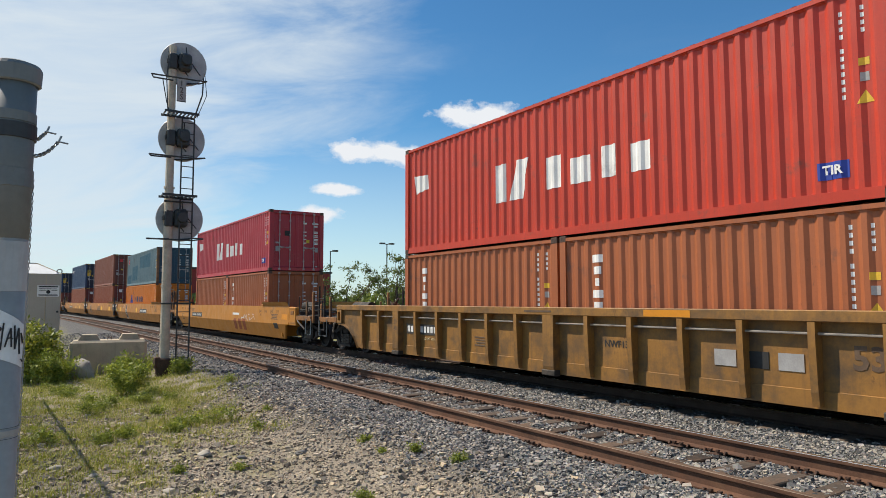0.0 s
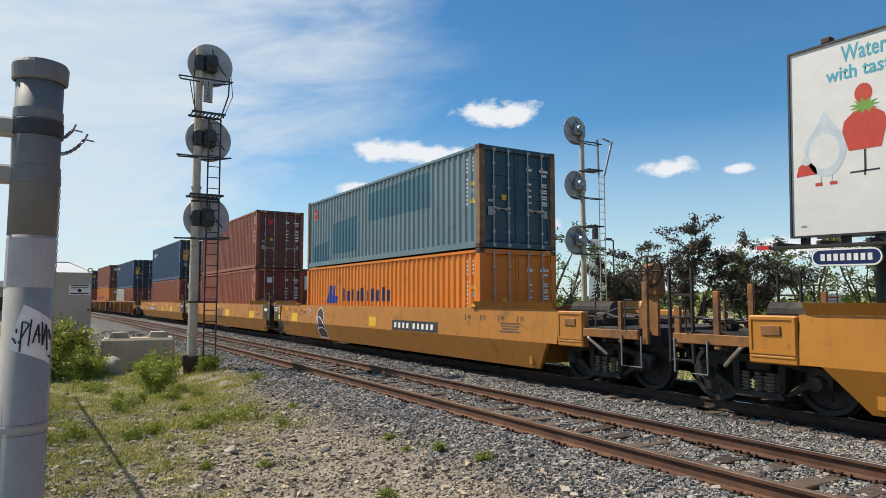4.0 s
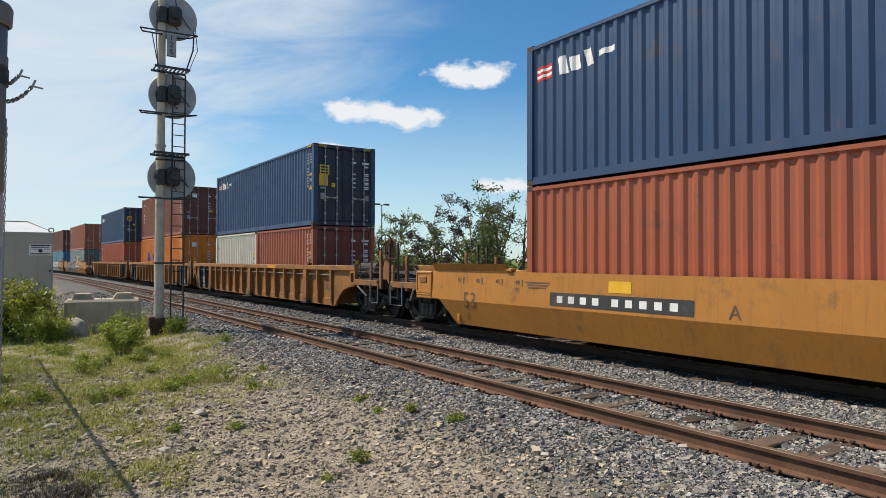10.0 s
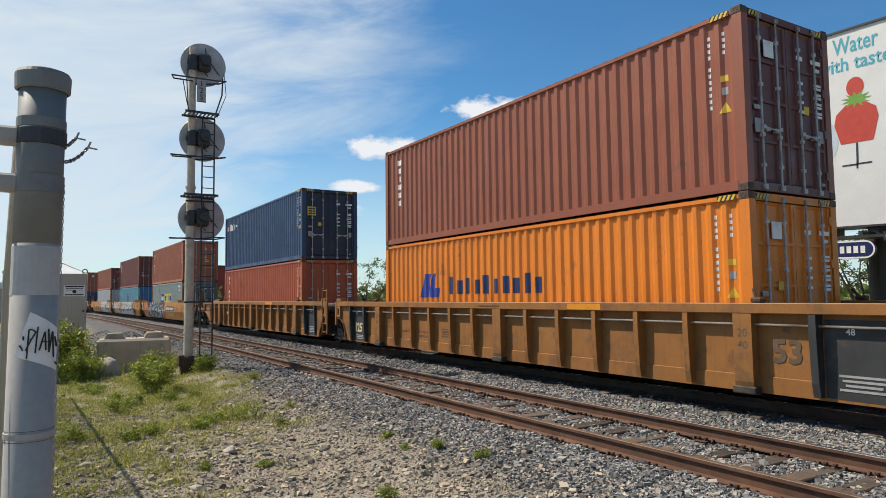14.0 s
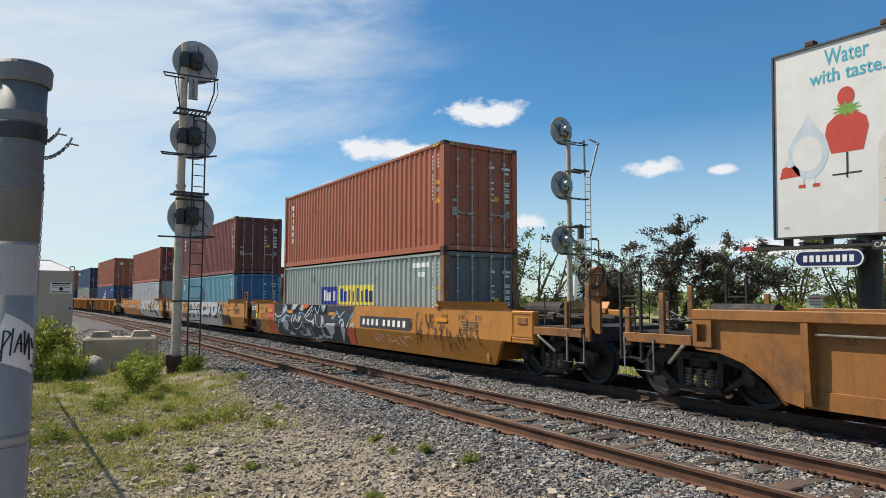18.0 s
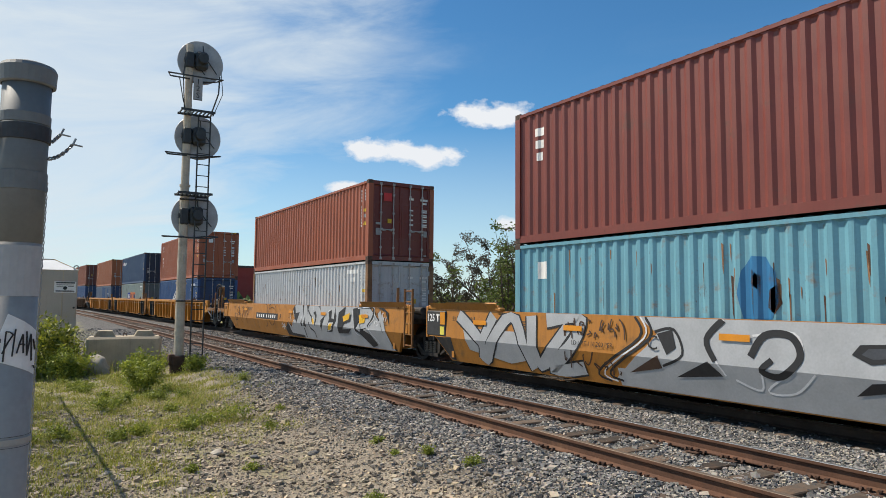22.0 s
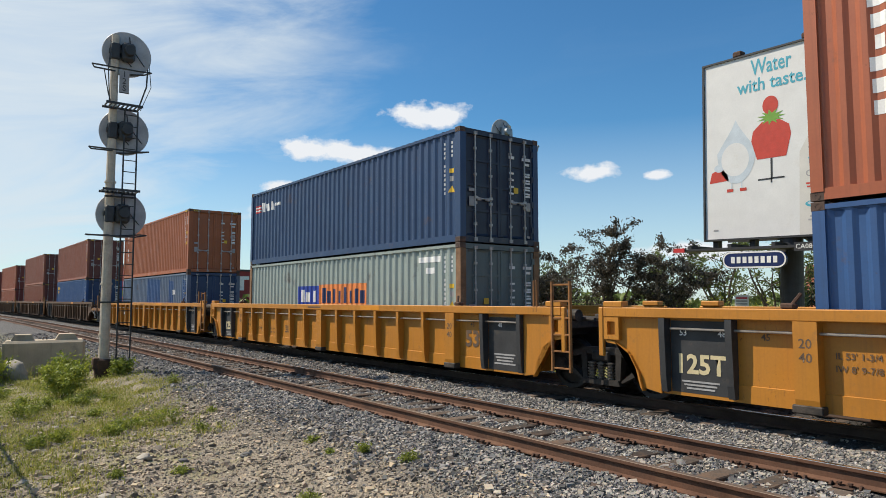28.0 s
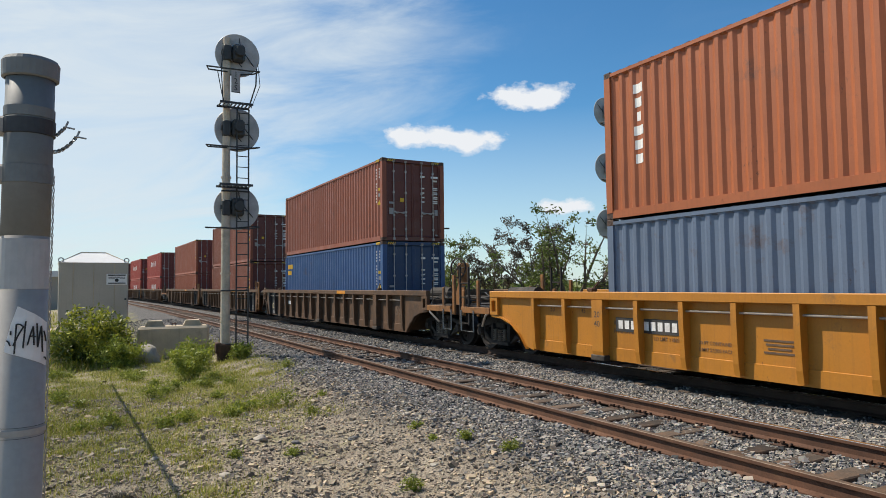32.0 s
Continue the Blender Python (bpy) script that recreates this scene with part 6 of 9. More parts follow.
# ---------------------------------------------------------------- stones, grass and weeds
def stone_material(name, lo, hi, tan=0.25):
    m = bpy.data.materials.new(name)
    m.use_nodes = True
    nt = m.node_tree
    nt.nodes.clear()
    N, Lk = nt.nodes.new, nt.links.new
    out, bs, geo, co = N("ShaderNodeOutputMaterial"), N("ShaderNodeBsdfPrincipled"), N("ShaderNodeNewGeometry"), N("ShaderNodeTexCoord")
    Lk(bs.outputs[0], out.inputs[0])
    ramp = N("ShaderNodeValToRGB")
    ramp.color_ramp.elements[0].color, ramp.color_ramp.elements[1].color = (*lo, 1), (*hi, 1)
    e = ramp.color_ramp.elements.new(0.55)
    e.color = (*[0.55 * a + 0.45 * b for a, b in zip(lo, hi)], 1)
    e = ramp.color_ramp.elements.new(0.92)
    e.color = (hi[0] * 0.95, hi[1] * 0.84, hi[2] * 0.70, 1)
    Lk(geo.outputs["Random Per Island"], ramp.inputs[0])
    n = N("ShaderNodeTexNoise")
    n.inputs["Scale"].default_value, n.inputs["Detail"].default_value = 70, 4
    Lk(co.outputs["Object"], n.inputs["Vector"])
    mx = N("ShaderNodeMix")
    mx.data_type, mx.blend_type = "RGBA", "MULTIPLY"
    mx.inputs["Factor"].default_value = 0.5
    Lk(ramp.outputs[0], mx.inputs["A"]), Lk(n.outputs["Color"], mx.inputs["B"])
    Lk(mx.outputs["Result"], bs.inputs["Base Color"])
    bs.inputs["Roughness"].default_value = 0.9
    return m


M["stone"] = stone_material("crushed ballast stone", (0.055, 0.053, 0.05), (0.56, 0.545, 0.52))
# Stones for the train's bed, coloured for oil and for its shade.
M["oily_shade_stone"] = stone_material("oil-stained ballast stone darkened for shade", (0.018, 0.016, 0.015), (0.11, 0.10, 0.09))
M["pebble"] = stone_material("tan gravel", (0.13, 0.105, 0.078), (0.72, 0.63, 0.49))

CUBE_V = np.array([(x, y, z) for z in (-1, 1) for y in (-1, 1) for x in (-1, 1)], float) * 0.72
CUBE_F = np.array([(0, 2, 3), (0, 3, 1), (4, 5, 7), (4, 7, 6), (0, 1, 5), (0, 5, 4), (2, 6, 7), (2, 7, 3), (0, 4, 6), (0, 6, 2), (1, 3, 7), (1, 7, 5)])


def stones(name, label, xy, size, mat, sink=0.25, seed=1):
    r = np.random.RandomState(seed)
    n = len(xy)
    base = CUBE_V[None] + r.uniform(-0.30, 0.30, (n, 8, 3))
    base = base / np.linalg.norm(base, axis=2, keepdims=True) ** 0.35
    sc = size[:, None, None] * r.uniform([0.75, 0.65, 0.55], [1.25, 1.1, 0.95], (n, 1, 3))
    P = base * sc
    a, b = r.uniform(0, 2 * np.pi, n), r.uniform(-0.8, 0.8, n)
    ca, sa, cb, sb = np.cos(a)[:, None], np.sin(a)[:, None], np.cos(b)[:, None], np.sin(b)[:, None]
    x, y, z = P[..., 0], P[..., 1] * cb - P[..., 2] * sb, P[..., 1] * sb + P[..., 2] * cb
    P = np.stack([x * ca - y * sa, x * sa + y * ca, z], -1)
    g = height(xy[:, 0], xy[:, 1]) + uneven(xy[:, 0], xy[:, 1])
    P += np.stack([xy[:, 0], xy[:, 1], g + size * sink], -1)[:, None]
    F = (CUBE_F[None] + 8 * np.arange(n)[:, None, None]).reshape(-1, 3)
    return tagged(arrays(name, P.reshape(-1, 3), F, mat), label, "gravel", kind="stuff")


def spread(r, n, x0, x1, y0, y1, power=1.0):
    """Random places in a strip, thinning out along y."""
    y = y0 + (y1 - y0) * r.uniform(0, 1, n) ** power
    x = r.uniform(x0, x1, n)
    return np.stack([x - bend_shift(y), y], -1)


def ballast():
    r = np.random.RandomState(4)
    near = spread(r, 108000, -2.2, 3.4, 2.6, 15, 1.3)
    far = spread(r, 17000, -1.9, 3.4, 14, 42, 1.5)
    mid = spread(r, 8000, 3.3, 6.8, 2.0, 26, 1.2)
    bank = spread(r, 5000, -5.0, -1.6, 22.6, 46, 1.4)
    xy = np.concatenate([near, far, mid])
    u = xy[:, 0] + bend_shift(xy[:, 1])
    # keep clear of the rails, and thinly over the ties
    clear = np.ones(len(xy), bool)
    for x in (EMPTY_X - 0.752, EMPTY_X + 0.752, TRAIN_X - 0.752, TRAIN_X + 0.752):
        clear &= abs(u - x) > 0.10
    ragged = r.uniform(0, 1, len(xy)) < np.clip((u + 1.75) / 0.9, 0.05, 1)
    on_tie = (abs(u - EMPTY_X) < 0.66) & (r.uniform(0, 1, len(xy)) < 0.30)
    keep = clear & ragged & ~on_tie
    xy = np.concatenate([xy[keep], bank])
    size = np.exp(r.normal(math.log(0.0168), 0.32, len(xy))) * np.where(xy[:, 1] > 14, 1.35, 1.0)
    # Stones past 3.75 take the colour that includes the train's shade.
    oily_shade = xy[:, 0] + bend_shift(xy[:, 1]) + r.normal(0, 0.12, len(xy)) > 3.75
    stones("ballast", "grey crushed stone ballast round the tracks", xy[~oily_shade], size[~oily_shade], M["stone"], 0.30, 7)
    stones("oily_shaded_ballast", "oil-stained ballast darkened for the shade under the train", xy[oily_shade], size[oily_shade], M["oily_shade_stone"], 0.30, 8)


def gravel():
    r = np.random.RandomState(9)
    xy = np.concatenate([spread(r, 62000, -6.2, -0.8, 3.2, 14, 1.15), spread(r, 3500, -7.5, -2.0, 12, 22)])
    size = np.exp(r.normal(math.log(0.0092), 0.62, len(xy)))
    stones("pebbles", "tan pebbles and grit strewn over dry earth", xy, np.minimum(size, 0.06), M["pebble"], 0.1, 11)


ballast()
gravel()


def boulder(x, y, size, seed, label="pale rounded field stone on the gravel", mat=None):
    bm = bmesh.new()
    bmesh.ops.create_icosphere(bm, subdivisions=3, radius=1.0)
    o = Vector((seed * 3.1, seed * 1.7, 0))
    for v in bm.verts:
        n = noise.noise(v.co * 1.1 + o) * 0.42 + noise.noise(v.co * 2.6 + o) * 0.20 + noise.noise(v.co * 6 + o) * 0.07
        v.co *= 1 + n
        v.co = Vector((v.co.x * size[0], v.co.y * size[1], v.co.z * size[2]))
    ob = solid("field_stone", bm, mat or M["boulder"], label, "stone", "loose stones on the gravel", smooth=True)
    ob.location = (x, y, gz(x, y) + size[2] * 0.25)
    ob.rotation_euler = (0, 0, seed * 1.3)


M["boulder"] = material("pale field stone", (0.38, 0.34, 0.28), 0.9, 0, 0.16, 9, 60, bump=0.004, dirt=(0.22, 0.2, 0.16), dirt_amount=0.25)
M["boulder_grey"] = material("grey field stone", (0.24, 0.225, 0.20), 0.9, 0, 0.2, 9, 60, bump=0.006)
M["boulder_dark"] = material("dark field stone", (0.13, 0.125, 0.12), 0.85, 0, 0.2, 9, 60, bump=0.004)
for i, (x, y, s, dark) in enumerate([(-3.42, 9.15, 0.15, 0), (-1.35, 7.25, 0.11, 0), (-1.42, 8.80, 0.10, 0), (-3.05, 8.75, 0.09, 1), (-2.35, 8.45, 0.10, 1), (-5.35, 10.4, 0.10, 0), (-5.1, 9.6, 0.13, 0),
                                     (-5.2, 11.2, 0.08, 0), (-4.15, 7.6, 0.12, 0), (-4.0, 12.4, 0.09, 0), (-4.4, 13.6, 0.10, 0), (-3.2, 11.2, 0.07, 0), (-4.75, 8.9, 0.09, 0), (-2.1, 6.6, 0.07, 0),
                                     (-0.95, 6.6, 0.07, 0), (-2.7, 7.3, 0.06, 0), (-4.45, 10.6, 0.07, 0), (-5.0, 12.7, 0.08, 0), (-3.6, 13.4, 0.07, 0), (-1.9, 9.9, 0.06, 1), (-2.9, 10.2, 0.06, 0)]):
    boulder(x, y, (s * 0.72, s * 0.58, s * 0.34), i + 1, mat=M["boulder_dark"] if dark else None, label="dark broken stone on the gravel" if dark else "pale rounded field stone on the gravel")
boulder(-3.95, 20.2, (0.34, 0.26, 0.36), 31, "pale grey boulder among the weeds", M["boulder"])


def leaf_material(name, a, b, dry=None):
    m = bpy.data.materials.new(name)
    m.use_nodes = True
    nt = m.node_tree
    nt.nodes.clear()
    N, Lk = nt.nodes.new, nt.links.new
    out, bs, tr, mix, geo = N("ShaderNodeOutputMaterial"), N("ShaderNodeBsdfPrincipled"), N("ShaderNodeBsdfTranslucent"), N("ShaderNodeMixShader"), N("ShaderNodeNewGeometry")
    ramp = N("ShaderNodeValToRGB")
    ramp.color_ramp.elements[0].color, ramp.color_ramp.elements[1].color = (*a, 1), (*b, 1)
    if dry:
        ramp.color_ramp.elements[1].position = 0.78
        e = ramp.color_ramp.elements.new(0.9)
        e.color = (*dry, 1)
    Lk(geo.outputs["Random Per Island"], ramp.inputs[0])
    Lk(ramp.outputs[0], bs.inputs["Base Color"]), Lk(ramp.outputs[0], tr.inputs["Color"])
    bs.inputs["Roughness"].default_value = 0.55
    mix.inputs[0].default_value = 0.35
    Lk(bs.outputs[0], mix.inputs[1]), Lk(tr.outputs[0], mix.inputs[2]), Lk(mix.outputs[0], out.inputs[0])
    return m


M["grass"] = leaf_material("meadow grass", (0.13, 0.16, 0.02), (0.40, 0.40, 0.055), (0.50, 0.41, 0.18))
M["weed"] = leaf_material("weed leaves", (0.11, 0.16, 0.02), (0.42, 0.45, 0.06))
M["lime_leaf"] = leaf_material("yellow-green shrub leaves", (0.06, 0.10, 0.015), (0.44, 0.44, 0.05))
M["green_leaf"] = leaf_material("green tree leaves", (0.06, 0.095, 0.02), (0.18, 0.22, 0.05))
M["purple_leaf"] = leaf_material("dark purplish leaves", (0.026, 0.024, 0.018), (0.12, 0.10, 0.07))
M["spruce"] = leaf_material("dark spruce needles", (0.012, 0.028, 0.014), (0.035, 0.06, 0.03))
M["bark"] = material("grey-brown bark", (0.10, 0.08, 0.065), 0.9, 0, 0.3, 6, 50, bump=0.01)


def blades(name, label, xy, tall, width, mat, seed, lean=0.55):
    """Grass: three-sided blades, each bent over at its tip."""
    r = np.random.RandomState(seed)
    n = len(xy)
    a, l = r.uniform(0, 2 * np.pi, n), r.uniform(0.05, lean, n) * tall
    g = height(xy[:, 0], xy[:, 1]) + uneven(xy[:, 0], xy[:, 1])
    base = np.stack([xy[:, 0], xy[:, 1], g - 0.01], -1)
    side = np.stack([-np.sin(a), np.cos(a), 0 * a], -1) * (width * 0.5)[:, None]
    way = np.stack([np.cos(a), np.sin(a), 0 * a], -1)
    up = np.array([0, 0, 1.0])
    mid = base + way * (l * 0.35)[:, None] + up * (tall * 0.6)[:, None]
    tip = base + way * l[:, None] + up * (tall * 0.95)[:, None]
    V = np.stack([base - side, base + side, mid - side * 0.7, mid + side * 0.7, tip], 1).reshape(-1, 3)
    k = 5 * np.arange(n)[:, None]
    F = np.concatenate([k + [0, 1, 3], k + [0, 3, 2], k + [2, 3, 4]])
    return tagged(arrays(name, V, F, mat), label, "grass", kind="stuff")


def clumped(r, n, x0, x1, y0, y1, clumps, spread_):
    c = np.stack([r.uniform(x0, x1, clumps), r.uniform(y0, y1, clumps)], -1)
    return c[r.randint(0, clumps, n)] + r.normal(0, 1, (n, 2)) * (spread_ * r.uniform(0.4, 1.3, n))[:, None]


def vegetation():
    r = np.random.RandomState(21)
    lawn = np.concatenate([clumped(r, 80000, -6.9, -2.4, 11.2, 20.5, 190, 0.22), clumped(r, 26000, -6.6, -3.9, 6.4, 12.5, 130, 0.17), clumped(r, 7000, -4.0, -1.9, 9.6, 13.5, 40, 0.16),
                           clumped(r, 15000, -3.0, -1.2, 13.2, 18.8, 60, 0.2)])
    blades("grass", "patchy short grass with dry yellow stalks", lawn, np.exp(r.normal(math.log(0.042), 0.55, len(lawn))), r.uniform(0.004, 0.012, len(lawn)), M["grass"], 3, 1.3)
    dead = clumped(r, 2600, -5.9, -5.0, 6.7, 7.5, 16, 0.12)
    blades("dead_stalks", "dark dead stalks matted in the grass", dead, r.uniform(0.03, 0.10, len(dead)), r.uniform(0.004, 0.012, len(dead)), M["purple_leaf"], 4, 1.5)
    back = clumped(r, 7000, -9.0, -2.0, 20.0, 24.5, 90, 0.35)
    blades("tall_grass", "tall grass round the concrete blocks", back, r.uniform(0.12, 0.45, len(back)), r.uniform(0.008, 0.018, len(back)), M["grass"], 5)
    far = np.concatenate([np.stack([r.uniform(-30, -3.5, 5000), r.uniform(24, 60, 5000)], -1), np.stack([r.uniform(8.7, 22, 9000), r.uniform(3, 34, 9000)], -1)])
    blades("verge_grass", "rough grass on the verge behind the tracks", far, r.uniform(0.15, 0.5, len(far)), r.uniform(0.02, 0.05, len(far)), M["grass"], 8)


vegetation()


def leafy(name, label, category, x, y, tall, spread_, n_leaf, leaf, mat, seed, stems=5, trunk=0.0, group="", gap=0.0, droop=0.3, base=None, flat=1.0):
    """A plant of branching stems with many small leaves set along the twigs."""
    rnd = random.Random(seed)
    z0 = gz(x, y) if base is None else base
    t = thing(name, label, category, group, at=pose(x, y, z0 - 0.03))
    wood, twigs = bmesh.new(), []
    for s in range(stems):
        a = 2 * math.pi * (s + rnd.uniform(-0.35, 0.35)) / stems
        p = Vector((0, 0, trunk * rnd.uniform(0.6, 1.0))) if trunk else Vector((rnd.uniform(-1, 1) * spread_ * 0.25, rnd.uniform(-1, 1) * spread_ * 0.25, 0))
        d = Vector((math.cos(a) * rnd.uniform(0.2, 0.8), math.sin(a) * rnd.uniform(0.2, 0.8) * flat, rnd.uniform(0.8, 1.3))).normalized()
        reach = (tall - p.z) * rnd.uniform(0.65, 1.05)
        r = 0.016 * tall
        steps = 5
        for i in range(steps):
            q = p + d * reach / steps
            rod(wood, p, q, r * (1 - i / steps) + 0.003, 5, r * (1 - (i + 1) / steps) + 0.003)
            for b in range(3):
                e = Vector((rnd.uniform(-1, 1), rnd.uniform(-1, 1) * flat, rnd.uniform(-0.2, 0.7))).normalized()
                w = q + e * spread_ * rnd.uniform(0.18, 0.62) * (1.1 - 0.5 * i / steps)
                if i:
                    rod(wood, q, w, r * 0.3 + 0.002, 4, 0.002)
                    twigs.append((q, w))
            p = q
            d = (d + Vector((rnd.uniform(-0.25, 0.25), rnd.uniform(-0.25, 0.25), rnd.uniform(-0.1, 0.15)))).normalized()
    if trunk:
        rod(wood, (0, 0, -0.1), (0, 0, trunk), 0.022 * tall, 8, 0.015 * tall)
    part("trunk" if trunk else "stalk", wood, M["bark"] if trunk else M["weed"], t)
    r = np.random.RandomState(seed)
    tw = np.array([(tuple(a), tuple(b)) for a, b in twigs])
    i = r.randint(0, len(tw), n_leaf)
    f = r.uniform(0.15, 1.08, (n_leaf, 1))
    P = tw[i, 0] * (1 - f) + tw[i, 1] * f + r.normal(0, leaf * 1.3, (n_leaf, 3))
    P[:, 2] = np.maximum(P[:, 2], 0.02)
    u = r.normal(0, 1, (n_leaf, 3))
    u /= np.linalg.norm(u, axis=1, keepdims=True)
    v = np.cross(u, r.normal(0, 1, (n_leaf, 3)))
    v /= np.linalg.norm(v, axis=1, keepdims=True)
    s = leaf * r.uniform(0.6, 1.35, (n_leaf, 1))
    V = np.stack([P - u * s, P + v * s * 0.42, P + u * s, P - v * s * 0.42], 1).reshape(-1, 3)
    ob = arrays("leaves", V, np.arange(4 * n_leaf).reshape(-1, 4), mat)
    ob.parent = t
    ob["kind"] = "stuff"
    return t


leafy("weed_bush", "dense green weed growing in the gravel", "weed", -3.38, 16.2, 0.76, 0.6, 2900, 0.034, M["weed"], 2, 12)
leafy("weed_bush", "green weeds in front of a concrete block", "weed", -2.95, 19.2, 0.55, 0.8, 2600, 0.04, M["weed"], 3, 10)
leafy("weed_bush", "low green weeds beside the signal mast", "weed", -1.75, 18.5, 0.38, 0.55, 1500, 0.035, M["weed"], 4, 9)
leafy("shrub", "tall yellow-green shrub before the pale hut", "shrub", -5.35, 20.4, 1.65, 1.0, 3600, 0.06, M["lime_leaf"], 5, 9)
leafy("shrub", "low dark green shrub against a concrete block", "shrub", -5.75, 20.7, 1.05, 1.0, 2600, 0.06, M["green_leaf"], 6, 9)
leafy("weed_bush", "pale green weeds beside a boulder", "weed", -4.75, 19.6, 0.62, 1.2, 3600, 0.04, M["weed"], 7, 10)
for i, (x, y, h) in enumerate([(-2.56, 6.19, 0.16), (-1.29, 6.3, 0.13), (-1.40, 7.1, 0.11), (-2.33, 10.4, 0.15), (-1.69, 7.4, 0.07), (-3.27, 8.1, 0.11), (-3.08, 5.8, 0.08), (-1.8, 11.5, 0.10), (-1.4, 15.3, 0.2),
                               (-3.9, 8.4, 0.12), (-1.6, 8.1, 0.09)]):
    leafy("weed_tuft", "small green weed tuft in the gravel", "weed", x, y, h, h * 1.5, 260, 0.016, M["weed"], 40 + i, 7, group="weed tufts in the gravel")

rnd_ = random.Random(77)
for i in range(34):
    x, y, h = rnd_.uniform(-6.3, -2.5), rnd_.uniform(10.5, 19.0), rnd_.uniform(0.10, 0.26)
    leafy("weed_tuft", "low green weed among short grass", "weed", x, y, h, h * 2.2, 260, 0.026, M["weed"], 90 + i, 7, group="weeds in the grass")

# ---------------------------------------------------------------- across the tracks
M["ad_white"] = material("printed poster sheet", (0.70, 0.69, 0.66), 0.6, 0, 0.05, 1.5, 20, dirt=(0.55, 0.50, 0.42), dirt_amount=0.15, dirt_scale=0.5)
M["ad_teal"] = material("teal print", (0.06, 0.36, 0.45), 0.6, 0, 0.06, 3, 30)
M["ad_red"] = material("red print", (0.50, 0.045, 0.025), 0.6, 0, 0.12, 3, 30)
M["ad_green"] = material("leaf green print", (0.16, 0.34, 0.04), 0.6, 0, 0.12, 3, 30)
M["ad_pale"] = material("pale blue-grey print", (0.52, 0.58, 0.62), 0.6, 0, 0.1, 2, 30)
M["ad_bottle"] = material("cream print", (0.62, 0.59, 0.53), 0.6, 0, 0.06, 2, 30)
M["sign_blue"] = material("dark blue enamel", (0.012, 0.025, 0.10), 0.4, 0, 0.06, 3, 30)
M["board_dark"] = material("dark painted steel", (0.03, 0.03, 0.032), 0.55, 0, 0.2, 3, 40)


def flat_shape(x, outline, mat, parent, name="printed_shape"):
    bm = bmesh.new()
    bm.faces.new([bm.verts.new((x, y, z)) for y, z in outline])
    return part(name, bm, mat, parent)


def oval(yc, zc, w, h, n=28, taper=0.0):
    pts = []
    for i in range(n):
        a = 2 * math.pi * i / n
        s = math.sin(a)
        pts.append((yc + w / 2 * math.cos(a) * (1 - taper * max(s, 0)), zc + h / 2 * s))
    return pts


